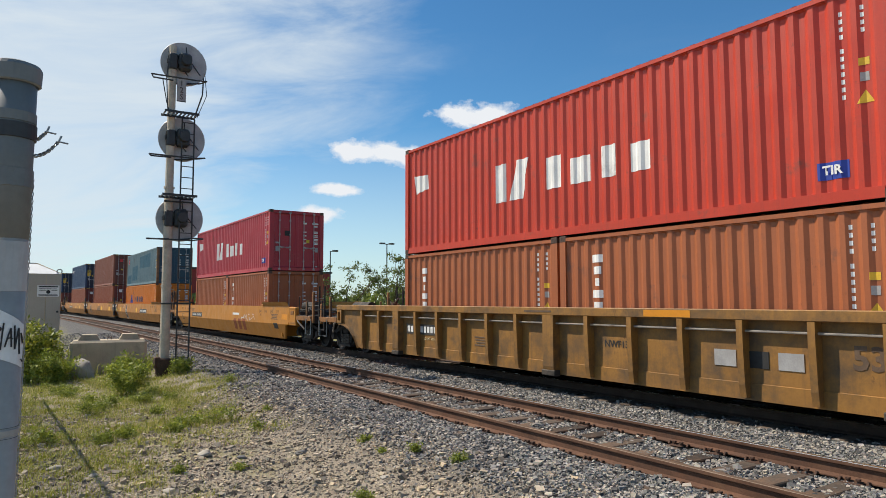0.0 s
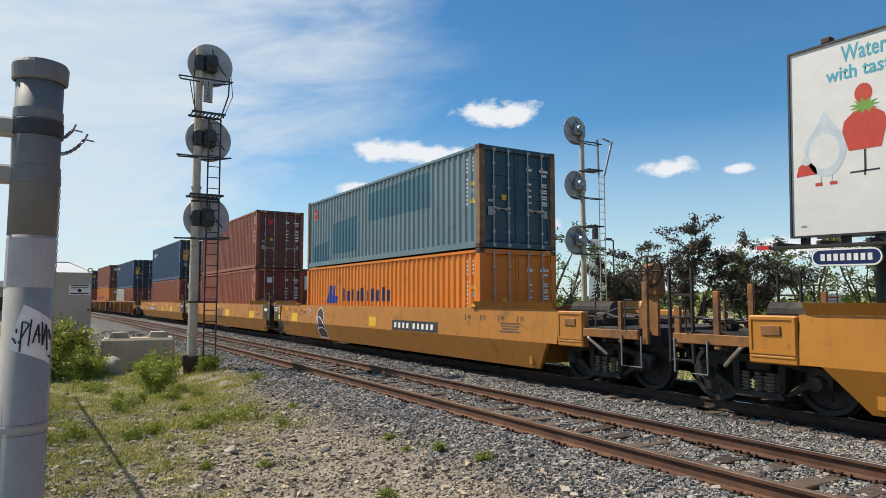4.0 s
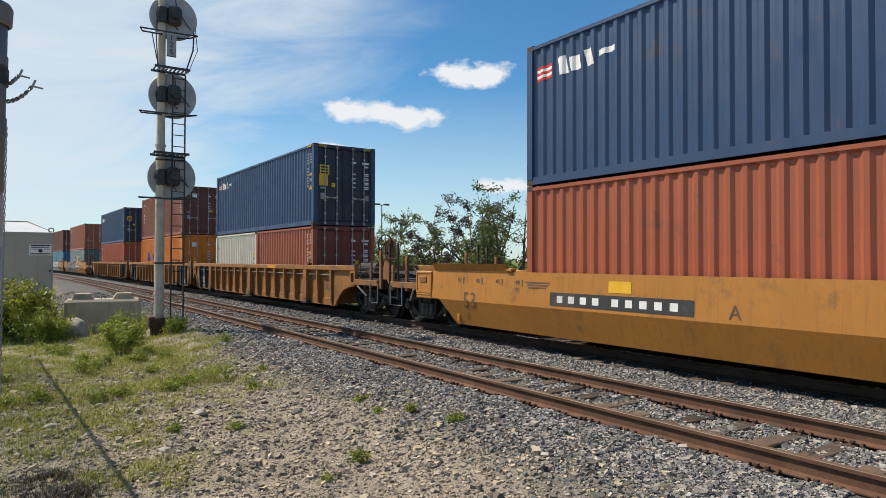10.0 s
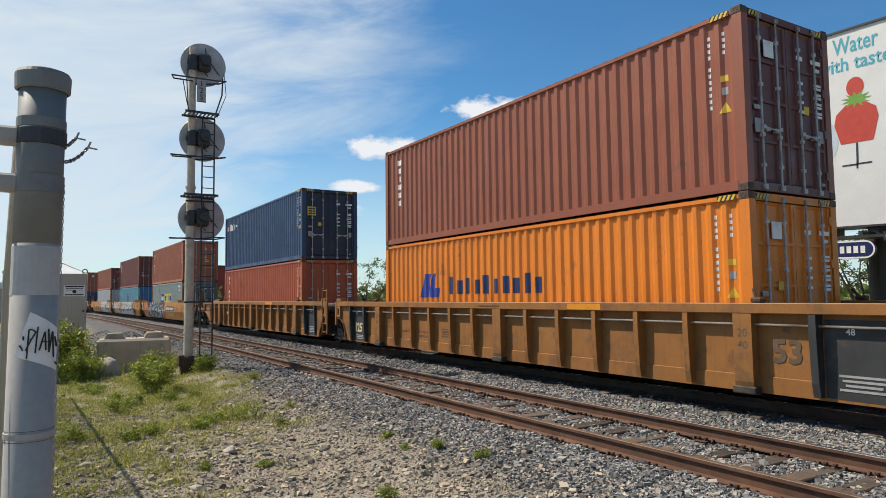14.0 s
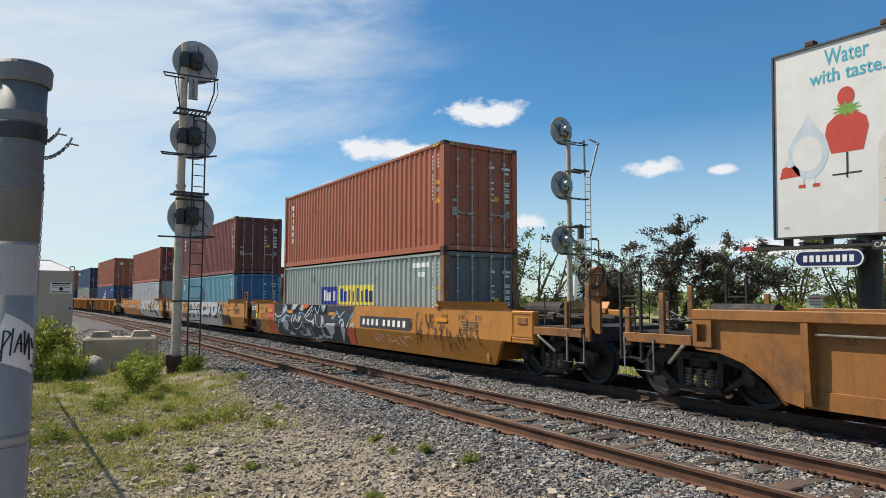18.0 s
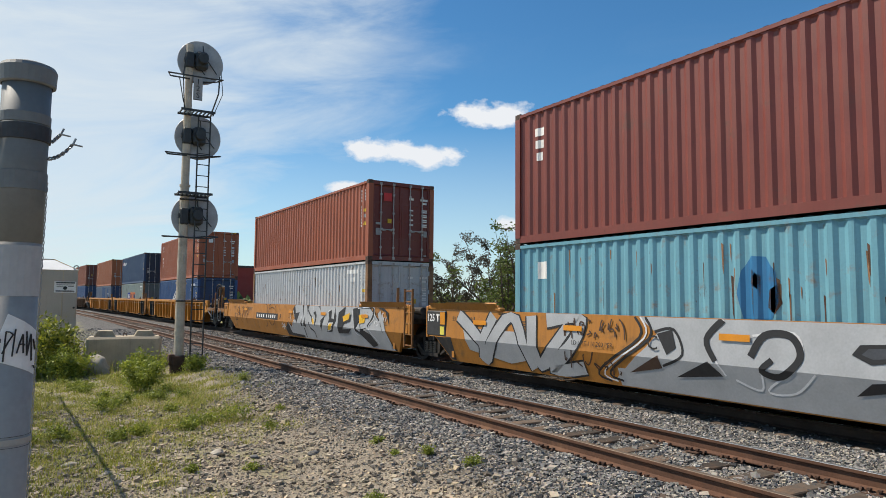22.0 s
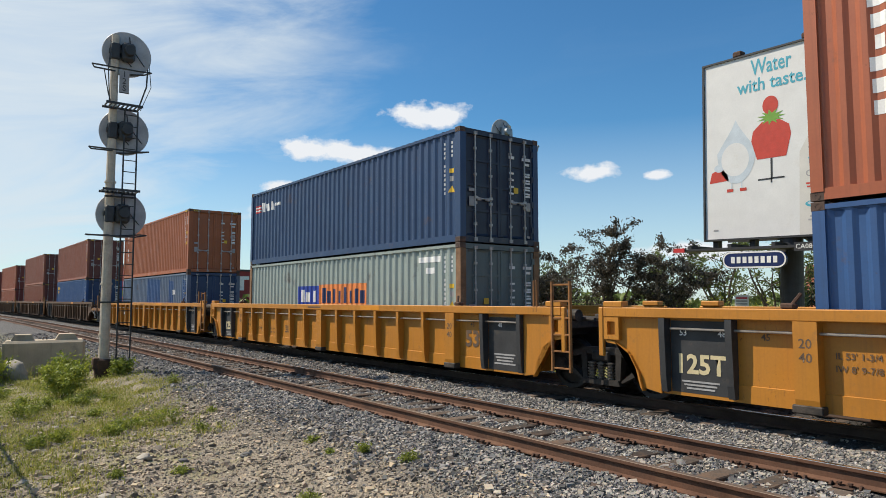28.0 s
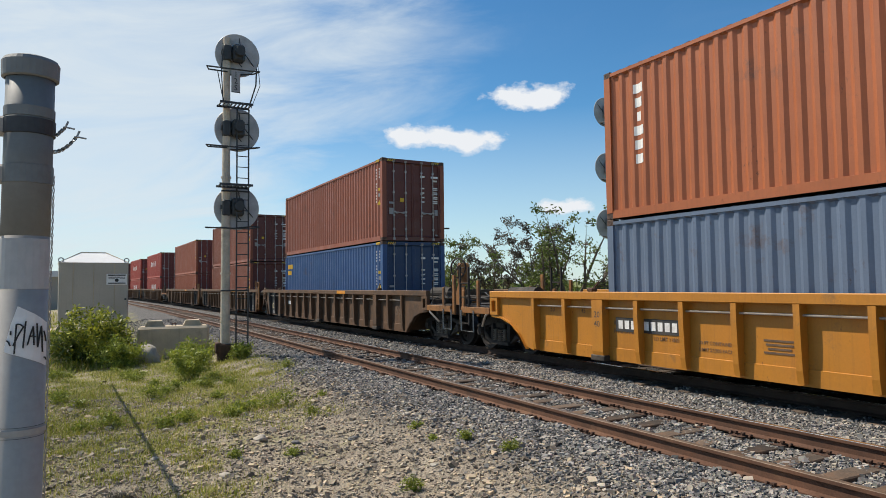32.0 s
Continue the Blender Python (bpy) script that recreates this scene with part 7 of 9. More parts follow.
def billboard():
    b = thing("billboard", "tall white advertising billboard on a dark column facing the tracks", "billboard", at=pose(15.1, 10.10, -0.66, 1.3, 0, 0))
    y0, y1, z0, z1 = -2.42, 2.42, 4.25, 10.19
    bm = bmesh.new()
    quad_box(bm, 0.0, 0.12, y0, y1, z0, z1)
    poster = part("poster", bm, M["ad_white"], b, "white poster with teal words and plain coloured shapes")
    for a, c, e, f in ((y0 - 0.06, y0, z0 - 0.06, z1 + 0.06), (y1, y1 + 0.06, z0 - 0.06, z1 + 0.06)):
        bm = bmesh.new()
        quad_box(bm, -0.05, 0.16, a, c, e, f)
        part("frame_side", bm, M["board_dark"], b)
    for e, f in ((z0 - 0.06, z0), (z1, z1 + 0.06)):
        bm = bmesh.new()
        quad_box(bm, -0.05, 0.16, y0, y1, e, f)
        part("frame_edge", bm, M["board_dark"], b)
    bm = bmesh.new()
    for y in (y0 + 0.25, -0.9, 0.9, y1 - 0.25):
        quad_box(bm, 0.16, 0.42, y - 0.09, y + 0.09, z0 - 0.35, z1 - 0.1)
    for z in (z0 + 0.8, z1 - 1.0):
        quad_box(bm, 0.42, 0.62, y0, y1, z - 0.12, z + 0.12)
    part("back_frame", bm, M["board_dark"], b)
    bm = bmesh.new()
    quad_box(bm, 1.55, 1.66, y0 + 0.1, y1 + 0.1, z0, z1)
    part("rear_panel", bm, M["board_dark"], b)
    bm = bmesh.new()
    quad_box(bm, 0.62, 1.55, y0 + 0.05, y0 + 0.15, z0 + 0.1, z1 - 0.2)
    part("side_cover", bm, M["board_dark"], b)
    bm = bmesh.new()
    rod(bm, (0.35, -0.25, 0), (0.35, -0.25, z0 + 0.4), 0.33, 24)
    part("column", bm, M["board_dark"], b)
    bm = bmesh.new()
    quad_box(bm, -0.75, -0.05, -1.9, 3.1, z0 - 0.42, z0 - 0.34)
    for y in (-1.6, -0.2, 1.2, 2.6):
        quad_box(bm, -0.7, 0.9, y - 0.06, y + 0.06, z0 - 0.34, z0 - 0.22)
    part("catwalk", bm, M["board_dark"], b)
    for y in (y1 - 1.15, -0.95):
        bm = bmesh.new()
        rod(bm, (0.35, y, z1 - 0.1), (0.2, y, z1 + 0.2), 0.03, 6)
        chamfer_box(bm, 0.02, 0.3, y - 0.16, y + 0.16, z1 + 0.08, z1 + 0.28, 0.04)
        part("lamp", bm, M["rust"], b)
    # printed matter
    for text, y, z, size, wide in (("Water", 0.14, 9.73, 0.72, 1.30), ("with taste.", 0.14, 9.16, 0.60, 2.20)):
        me = lettering(text, size, 0.01)
        ys = [v.co.y for v in me.vertices]
        part_of("lettering", me, M["ad_teal"], poster, at=Matrix.Translation((-0.006, y, z)) @ Matrix.Diagonal((1, wide / (max(ys) - min(ys)), 1, 1)))
    flat_shape(-0.005, oval(1.32, 7.10, 1.32, 2.1, taper=0.92), M["ad_pale"], poster)
    flat_shape(-0.0055, oval(1.36, 6.85, 0.95, 1.1), M["ad_white"], poster)
    flat_shape(-0.006, [(0.62, 6.74), (-0.30, 6.74), (-0.46, 7.42), (-0.40, 7.72), (-0.12, 7.92), (0.45, 7.92), (0.74, 7.66), (0.80, 7.35)], M["ad_red"], poster)
    for y, z, w, h, m in ((0.16, 6.42, 0.06, 0.62, M["board_dark"]), (0.37, 6.08, 0.46, 0.05, M["board_dark"]), (-0.03, 6.09, 0.42, 0.05, M["board_dark"]), (0.17, 6.03, 0.05, 0.16, M["board_dark"]),
                          (1.54, 5.84, 0.22, 0.10, M["ad_red"]), (1.09, 5.84, 0.22, 0.10, M["ad_red"]), (1.48, 6.0, 0.03, 0.26, M["ad_pale"]), (1.14, 6.0, 0.03, 0.26, M["ad_pale"])):
        flat_shape(-0.0065, [(y - w / 2, z - h / 2), (y + w / 2, z - h / 2), (y + w / 2, z + h / 2), (y - w / 2, z + h / 2)], m, poster, "printed_bar")
    star = []
    for i in range(22):
        a = 2 * math.pi * i / 22
        r = 0.46 if i % 2 else 0.22
        star.append((0.15 + r * math.cos(a), 8.04 + r * 0.55 * math.sin(a)))
    flat_shape(-0.008, star, M["ad_green"], poster)
    flat_shape(-0.0075, oval(0.17, 8.42, 0.50, 0.60), M["ad_red"], poster)
    flat_shape(-0.005, [(2.26, 6.14), (1.58, 6.18), (1.66, 6.52), (1.94, 6.60), (2.18, 6.48)], M["ad_red"], poster)
    flat_shape(-0.0052, oval(1.92, 6.62, 0.34, 0.26), M["ad_pale"], poster)
    flat_shape(-0.004, [(-0.66, 4.25), (-2.00, 4.25), (-1.95, 6.8), (-1.80, 7.25), (-0.95, 7.25), (-0.70, 6.8)], M["ad_bottle"], poster)
    for text, y, z, size, m in (("fru", -1.18, 6.52, 0.42, M["ad_teal"]), ("dro", -1.16, 6.14, 0.42, M["grey_mark"])):
        part_of("lettering", lettering(text, size), m, poster, at=Matrix.Translation((-0.0085, y, z)))
    for y, z, w, h, m in ((-1.2, 6.90, 0.5, 0.05, M["grey_mark"]), (-1.12, 5.80, 0.5, 0.05, M["ad_red"]), (-1.12, 5.70, 0.44, 0.05, M["ad_red"]),
                          (-1.22, 4.80, 0.5, 0.05, M["grey_mark"]), (-1.22, 4.70, 0.6, 0.05, M["grey_mark"]), (-1.22, 4.48, 0.12, 0.07, M["grey_mark"]), (2.05, 4.55, 0.16, 0.05, M["grey_mark"])):
        flat_shape(-0.009, [(y - w / 2, z - h / 2), (y + w / 2, z - h / 2), (y + w / 2, z + h / 2), (y - w / 2, z + h / 2)], m, poster, "printed_bar")
    flat_shape(-0.008, oval(-1.24, 5.42, 0.40, 0.30), M["ad_red"], poster)
    flat_shape(-0.007, oval(-1.24, 5.18, 0.80, 0.24), M["ad_teal"], poster)
    flat_shape(-0.0073, oval(-1.24, 5.20, 0.66, 0.16), M["ad_pale"], poster)
    # the operator's oval sign below
    def stadium(w, h, n=10):
        r = h / 2
        return [(0.37 + sy * (w / 2 - r) + r * math.cos(a), 3.50 + r * math.sin(a)) for sy, a0 in ((1, -90), (-1, 90)) for a in [radians(a0 + 180 * i / n) for i in range(n + 1)]]
    bm = bmesh.new()
    prism(bm, stadium(2.0, 0.52), "x", -0.80, -0.70)
    sg = part("owner_sign", bm, M["sign_blue"], b, "dark blue rounded sign with a white rim")
    bm = bmesh.new()
    vo, vi = [bm.verts.new((-0.804, y, z)) for y, z in stadium(1.99, 0.51)], [bm.verts.new((-0.804, y, z)) for y, z in stadium(1.90, 0.42)]
    for k in range(len(vo)):
        j = (k + 1) % len(vo)
        bm.faces.new((vo[k], vo[j], vi[j], vi[k]))
    part("rim", bm, M["white"], sg)
    for k in range(8):
        bm = bmesh.new()
        c = 0.37 + 0.66 - 0.19 * k
        quad_box(bm, -0.806, -0.802, c - 0.062, c + 0.062, 3.40, 3.60)
        part("sign_bar", bm, M["white"], sg)
    bm = bmesh.new()
    quad_box(bm, -0.80, -0.76, -1.85, -0.85, 3.72, 3.98)
    pl = part("code_plate", bm, M["board_dark"], b)
    part_of("lettering", lettering("CA08070A", 0.20), M["white"], pl, at=Matrix.Translation((-0.804, -1.35, 3.85)))
    bm = bmesh.new()
    quad_box(bm, -0.80, -0.76, 2.75, 3.15, 3.80, 3.94)
    part("small_plate", bm, M["red_mark"], b)


billboard()

TREES = "trees across the tracks"
for i, (x, y, h, w, n, m, words) in enumerate([
        (20.6, 25.0, 4.6, 3.6, 4200, "purple_leaf", "dark purple-leaved tree"), (22.6, 22.4, 5.2, 3.9, 5200, "purple_leaf", "dark purple-leaved tree"),
        (24.2, 20.2, 4.7, 3.6, 4200, "purple_leaf", "dark purple-leaved tree"), (16.4, 26.3, 6.9, 1.8, 900, "green_leaf", "sparse pale green tree"),
        (15.3, 27.6, 5.2, 2.0, 1300, "green_leaf", "sparse pale green tree"), (16.3, 39.2, 5.6, 2.6, 2200, "green_leaf", "bushy green tree"),
        (17.9, 36.0, 4.9, 2.6, 2200, "purple_leaf", "dark purple-leaved bush"), (19.3, 33.6, 6.2, 2.8, 2600, "purple_leaf", "dark purple-leaved tree"),
        (14.4, 43.0, 4.6, 2.4, 1900, "green_leaf", "bushy green tree"), (17.8, 30.4, 4.2, 2.2, 1500, "green_leaf", "low green tree"),
        (33.5, 22.5, 6.5, 3.2, 2600, "green_leaf", "leafy green tree"), (31.8, 18.2, 5.6, 3.0, 2200, "green_leaf", "leafy green tree"),
        (30.0, 13.6, 6.6, 3.0, 2400, "green_leaf", "leafy green tree"), (23.6, 6.4, 11.6, 3.6, 1800, "green_leaf", "tall thin-leaved tree"),
        (35.5, 28.0, 5.4, 3.0, 2000, "green_leaf", "leafy green tree"), (27.5, 31.0, 4.6, 3.0, 1800, "green_leaf", "leafy green tree")]):
    leafy("tree", f"{words} on the far verge", "tree", x, y, h + 0.7, w, int(1.9 * n) if m == "purple_leaf" else int(1.4 * n), 0.085 if m == "purple_leaf" else 0.09, M[m], 60 + i, 6, trunk=0.9, group=TREES, base=-0.78)


for i, (x, y, h) in enumerate([(14.6, 30.5, 2.3), (16.6, 33.5, 2.0), (21.5, 16.5, 2.2), (24.0, 17.8, 2.4), (26.5, 15.0, 2.0), (28.5, 19.5, 2.6)]):
    leafy("shrub", "bright yellow-green bush on the far verge", "shrub", x, y, h, 1.9, 2600, 0.07, M["lime_leaf"], 130 + i, 9, group="bushes on the far verge", base=-0.78)


def notice_sign(x, y, tall, w, h, label):
    """A small white notice on a thin post beyond the tracks."""
    t = thing("notice_sign", label, "sign", "notices beyond the tracks", at=pose(x, y, -0.78, 0, 0, 25))
    bm = bmesh.new()
    rod(bm, (0.03, 0, 0), (0.03, 0, tall), 0.03, 8)
    part("post", bm, M["board_dark"], t)
    bm = bmesh.new()
    quad_box(bm, -0.025, -0.004, -w / 2, w / 2, tall - h, tall)
    pl = part("plate", bm, M["white"], t)
    for k, (z, m) in enumerate(((0.14, "red_mark"), (0.34, "grey_mark"), (0.52, "grey_mark"))):
        bm = bmesh.new()
        quad_box(bm, -0.031, -0.026, -w * 0.4, w * 0.4, tall - h * (z + 0.1), tall - h * z)
        part("printed_bar", bm, M[m], pl)


notice_sign(15.3, 11.35, 2.55, 0.42, 0.5, "small white notice with a red line on a post")
notice_sign(19.5, 12.0, 2.1, 0.4, 0.4, "small white notice on a post in the grass")


def spruce(x, y, tall, seed):
    rnd = random.Random(seed)
    t = thing("spruce_tree", "dark narrow spruce tree in the distance", "tree", TREES, at=pose(x, y, -0.8))
    bm = bmesh.new()
    rod(bm, (0, 0, -0.1), (0, 0, tall), 0.12, 7, 0.01)
    part("trunk", bm, M["bark"], t)
    bm = bmesh.new()
    z = 0.6
    while z < tall - 0.1:
        r = (tall - z) * 0.20 + 0.08
        for k in range(9):
            a = rnd.uniform(0, 2 * math.pi)
            q = Vector((math.cos(a) * r, math.sin(a) * r, z - r * 0.35))
            s = Vector((-math.sin(a), math.cos(a), 0)) * r * 0.22
            p = Vector((0, 0, z + 0.05))
            bm.faces.new([bm.verts.new(c) for c in (p, q - s, q + Vector((0, 0, -0.10)), q + s)])
        z += 0.22
    part("crown", bm, M["spruce"], t)


for i, (x, y, h) in enumerate([(26.5, 33.0, 4.6), (27.4, 32.0, 5.2), (28.4, 31.2, 4.4), (25.4, 34.4, 4.0), (36.5, 18.5, 5.0), (38.0, 16.5, 6.0), (34.0, 12.8, 5.2), (40.5, 21.0, 5.5), (36.0, 10.0, 6.5),
                               (38.5, 13.0, 4.8)]):
    spruce(x, y, h, 90 + i)


def street_lamp(x, y, tall, arms, label):
    s = thing("street_lamp", label, "street lamp", "lamps behind the trees", at=pose(x, y, -0.8))
    bm = bmesh.new()
    rod(bm, (0, 0, 0), (0, 0, tall), 0.09, 8, 0.06)
    part("pole", bm, M["board_dark"], s)
    for a in arms:
        bm = bmesh.new()
        rod(bm, (0, 0, tall - 0.05), (a * 0.35, 0, tall), 0.05, 6)
        chamfer_box(bm, min(a * 0.3, a * 0.95), max(a * 0.3, a * 0.95), -0.2, 0.2, tall - 0.05, tall + 0.13, 0.03)
        part("lamp_head", bm, M["board_dark"], s)


street_lamp(32.3, 70.3, 9.2, (-1, 1), "dark lamp post with two flat heads")
street_lamp(26.3, 73.3, 8.3, (1,), "thin lamp post with one small head")
street_lamp(37.2, 42.0, 7.6, (-1,), "lamp post with one small head")


def marker_tower():
    t = thing("marker_tower", "tapered white tower with a black tip behind the trees", "tower", at=pose(43.3, 50.5, -0.8, 0, 0, 35))
    bm = bmesh.new()
    for z0, z1, a, b in ((0, 8.6, 0.72, 0.44),):
        v = [bm.verts.new((sx * r, sy * r, z)) for z, r in ((z0, a), (z1, b)) for sx, sy in ((-1, -1), (1, -1), (1, 1), (-1, 1))]
        for f in ((0, 1, 5, 4), (1, 2, 6, 5), (2, 3, 7, 6), (3, 0, 4, 7), (4, 5, 6, 7)):
            bm.faces.new([v[i] for i in f])
    part("shaft", bm, M["hut_roof"], t)
    bm = bmesh.new()
    lathe(bm, [(0.34, 8.6), (0.34, 9.6), (0.22, 10.1), (0.0, 10.2)], Matrix(), 12)
    part("tip", bm, M["signal_black"], t)


marker_tower()
M["store_red"] = material("red cladding", (0.26, 0.022, 0.02), 0.6, 0, 0.08, 0.6, 20)
M["brick_red"] = material("red brick", (0.30, 0.10, 0.065), 0.85, 0, 0.15, 1.0, 30)


def store():
    s = thing("store_building", "low flat-roofed store with a red facade", "building", at=pose(27.0, 104.6, -0.8, 0, 0, 14))
    bm = bmesh.new()
    quad_box(bm, -12, 15, 0, 14, 0, 7.1)
    part("facade", bm, M["store_red"], s)
    bm = bmesh.new()
    quad_box(bm, -12.2, 15.2, -0.3, 14, 7.1, 7.4)
    part("parapet", bm, M["board_dark"], s)
    for k in range(5):
        bm = bmesh.new()
        x = 2.2 + 2.35 * k
        quad_box(bm, x, x + 0.75, -0.16, -0.02, 4.0, 6.3), quad_box(bm, x + 0.75, x + 1.7, -0.16, -0.02, 5.75, 6.3)
        part("sign_bar", bm, M["white"], s)


store()


def keep():
    c = thing("brick_building", "red-brick building with a notched parapet beyond the trees", "building", at=pose(84.0, 33.0, -0.8, 0, 0, 68))
    bm = bmesh.new()
    quad_box(bm, -6, 5, -4, 4, 0, 6.2)
    part("wall", bm, M["brick_red"], c)
    for k in range(12):
        bm = bmesh.new()
        x = -6 + 0.95 * k
        quad_box(bm, x, x + 0.55, 3.6, 4.02, 6.2, 6.75)
        part("merlon", bm, M["brick_red"], c)
    bm = bmesh.new()
    quad_box(bm, -3, 0, 1, 4.1, 6.2, 8.0)
    part("turret", bm, M["brick_red"], c)
    for x in (-4.2, -1.6, 1.2, 3.6):
        bm = bmesh.new()
        quad_box(bm, x - 0.45, x + 0.45, 4.005, 4.05, 3.2, 4.6)
        part("window", bm, M["dark"], c)


keep()


def far_woods():
    r = np.random.RandomState(31)
    n = 9000
    a = r.uniform(radians(4), radians(100), n)
    d = r.uniform(95, 170, n)
    top = 2.2 + 1.8 * (np.sin(a * 17) * 0.5 + np.sin(a * 41 + 1) * 0.3 + 0.6)
    P = np.stack([d * np.sin(a), d * np.cos(a), -0.8 + top * r.uniform(0, 1, n)], -1)
    keep_ = P[:, 0] + bend_shift(P[:, 1]) > 14
    P = P[keep_]
    n = len(P)
    u, v = r.normal(0, 1, (n, 3)), r.normal(0, 1, (n, 3))
    u /= np.linalg.norm(u, axis=1, keepdims=True)
    v = np.cross(u, v)
    v /= np.linalg.norm(v, axis=1, keepdims=True)
    s = r.uniform(0.35, 0.9, (n, 1))
    V = np.stack([P - u * s, P + v * s * 0.6, P + u * s, P - v * s * 0.6], 1).reshape(-1, 3)
    tagged(arrays("far_woods", V, np.arange(4 * n).reshape(-1, 4), M["green_leaf"]), "low belt of distant green trees", "trees", kind="stuff")


far_woods()


def far_building():
    b = thing("far_building", "long pale grey low building with a dark eave beyond the fence", "building", at=pose(-13.4, 79.0, -0.5, 0, 0, 4))
    bm = bmesh.new()
    quad_box(bm, -16, 6.2, 0, 9, 0, 3.4)
    part("wall", bm, M["hut"], b)
    bm = bmesh.new()
    quad_box(bm, -16.3, 6.6, -0.5, 9.4, 3.4, 4.0)
    part("roof", bm, M["hut_roof"], b)
    for i in range(4):
        bm = bmesh.new()
        quad_box(bm, -12.6 + 4.8 * i, -9.8 + 4.8 * i, -0.06, 0.02, 1.0, 2.4)
        part("window", bm, M["board_dark"], b)


far_building()


def barrier(x, y):
    b = thing("concrete_barrier", "pale concrete barrier on the far grass", "barrier", "concrete barriers beyond the fence", at=pose(x, y, -0.5, 0, 0, 2))
    bm = bmesh.new()
    prism(bm, [(-0.30, 0), (0.30, 0), (0.26, 0.15), (0.12, 0.35), (0.09, 0.95), (-0.09, 0.95), (-0.12, 0.35), (-0.26, 0.15)], "y", -1.4, 1.4)
    part("body", bm, M["concrete"], b)


for i in range(4):
    barrier(-8.3 - 0.25 * i, 42 + 3.0 * i)

# ---------------------------------------------------------------- paint marks on the boxes
def mark(unit, where, name, key, rects):
    th, wall, L, H = BOXES[unit, where]
    zb = BASE if where != "top" else BASE + [x for x in TRAIN if x[0] == unit][0][6][0][2] + 0.012
    return side_marks(th, wall, name, M[key] if key in M else C[key], [[(y, z - zb) for y, z in r] for r in rects])


def block_word(y0, y1, z0, z1, n, gap=0.22, lean=0.0):
    """n plain upright bars between y0 (left) and y1, for a brand word."""
    step = (y0 - y1) / n
    out = []
    for i in range(n):
        h = (z1 - z0) * (1.0, 0.78, 0.9, 0.78)[i % 4]
        out.append(slab(y0 - step * (i + 0.5), z0 + h / 2, step * (1 - gap) * (0.72, 0.86, 0.6)[i % 3], h, lean))
    return out


def stacked_word(y0, y1, z1, z0, n):
    """n plain bars one above the other, for a brand word."""
    step, c, w = (z1 - z0) / n, (y0 + y1) / 2, abs(y0 - y1)
    return [slab(c, z1 - step * (i + 0.5), w * (0.8, 0.62, 0.4, 0.8, 0.7, 0.66)[i % 6], step * 0.66) for i in range(n)]


def flag_logo(unit, where, y0, y1, z1, z0):
    w, h = y0 - y1, z1 - z0
    mark(unit, where, "logo", "white", [[(y0, z1), (y0 - w * 0.1, z0), (y1, z0 + h * 0.15), (y1 + w * 0.05, z1 - h * 0.1)]])


def ship_logo(unit, y0, y1, z1, z0):
    """A small striped flag and a slanted word."""
    w, h = y0 - y1, z1 - z0
    for i, k in enumerate(("red_mark", "white", "red_mark", "white", "red_mark")):
        mark(unit, "top", "logo_stripe", k, [slab(y0 - w * 0.12, z1 - h * (0.2 + 0.12 * i), w * 0.22, h * 0.12)])
    mark(unit, "top", "logo", "white", block_word(y0 - w * 0.28, y1 + w * 0.22, z0 + h * 0.25, z1, 3, 0.1, -0.25))
    mark(unit, "top", "logo", "white", [slab(y1 + w * 0.10, z0 + h * 0.62, w * 0.19, h * 0.22)])


for u, dz in (("A", 0.0), ("B", -0.1)):
    flag_logo(u, "top", 5.63, 4.95, 5.00 + dz * 1.6, 4.50 + dz)
    mark(u, "top", "logo", "white", [slab(1.86, 4.25 + dz, 0.34, 0.86), slab(1.22, 4.25 + dz, 0.42, 0.86, 0.25)])
    mark(u, "top", "logo", "white", block_word(0.50, -2.45, 3.90 + dz, 4.56 + dz, 4, 0.18))
    mark(u, "top", "label", "blue_mark", [slab(-5.30, 3.36, 0.40, 0.24)])
    part_of("lettering", lettering("TIR", 0.17, 0.006), M["white"], BOXES[u, "top"][0], at=Matrix.Translation((-HALF + 0.008, -5.30, 3.36 - BASE - STD - 0.012)))
for u, w, a in (("A", "bottom", -1.0), ("A", "bottom_far", 5.15), ("B", "bottom", -0.95)):
    mid = -3.067 if w == "bottom" else 3.067
    mark(u, w, "logo", "white", [[(y - mid, z) for y, z in r] for r in stacked_word(a + 0.16, a - 0.16, 2.52, 1.20, 6)])
mark("C", "top", "logo", "red_mark", [slab(5.22, 4.92, 0.36, 0.40)])
mark("C", "top", "logo", "white", [slab(5.22, 4.96, 0.30, 0.12), slab(5.22, 4.75, 0.34, 0.05)])
for y0, y1, z1, z0 in ((5.45, 3.95, 3.80, 3.10), (3.5, 1.4, 4.5, 3.3), (0.4, -3.6, 5.2, 4.2)):
    mark("C", "top", "repainted_patch", "teal_dark", [[(y0, z1 - 0.1), (y0, z0), (y1, z0), (y1, z1)]])
for u, s in (("C", 0.0), ("G", 0.12)):
    mark(u, "bottom", "logo", "blue_mark", [[(3.92 + 0.1, 1.50 + s), (3.62, 1.50 + s), (3.42, 2.14 + s), (3.80, 2.14 + s)], [(3.55, 1.50 + s), (3.08, 1.50 + s), (3.0, 1.75 + s), (3.3, 1.75 + s), (3.16, 2.14 + s), (3.36, 2.14 + s)]])
    mark(u, "bottom", "logo", "sign_blue", block_word(2.62, -1.3, 1.58 + s, 2.02 + s, 10, 0.25))
for u in "EFH":
    ship_logo(u, 5.85, 3.72, 5.68, 5.20) if u != "F" else ship_logo(u, 5.82, 3.69, 5.42, 5.0)
ship_logo("N", 5.78, 3.62, 5.06, 4.62)
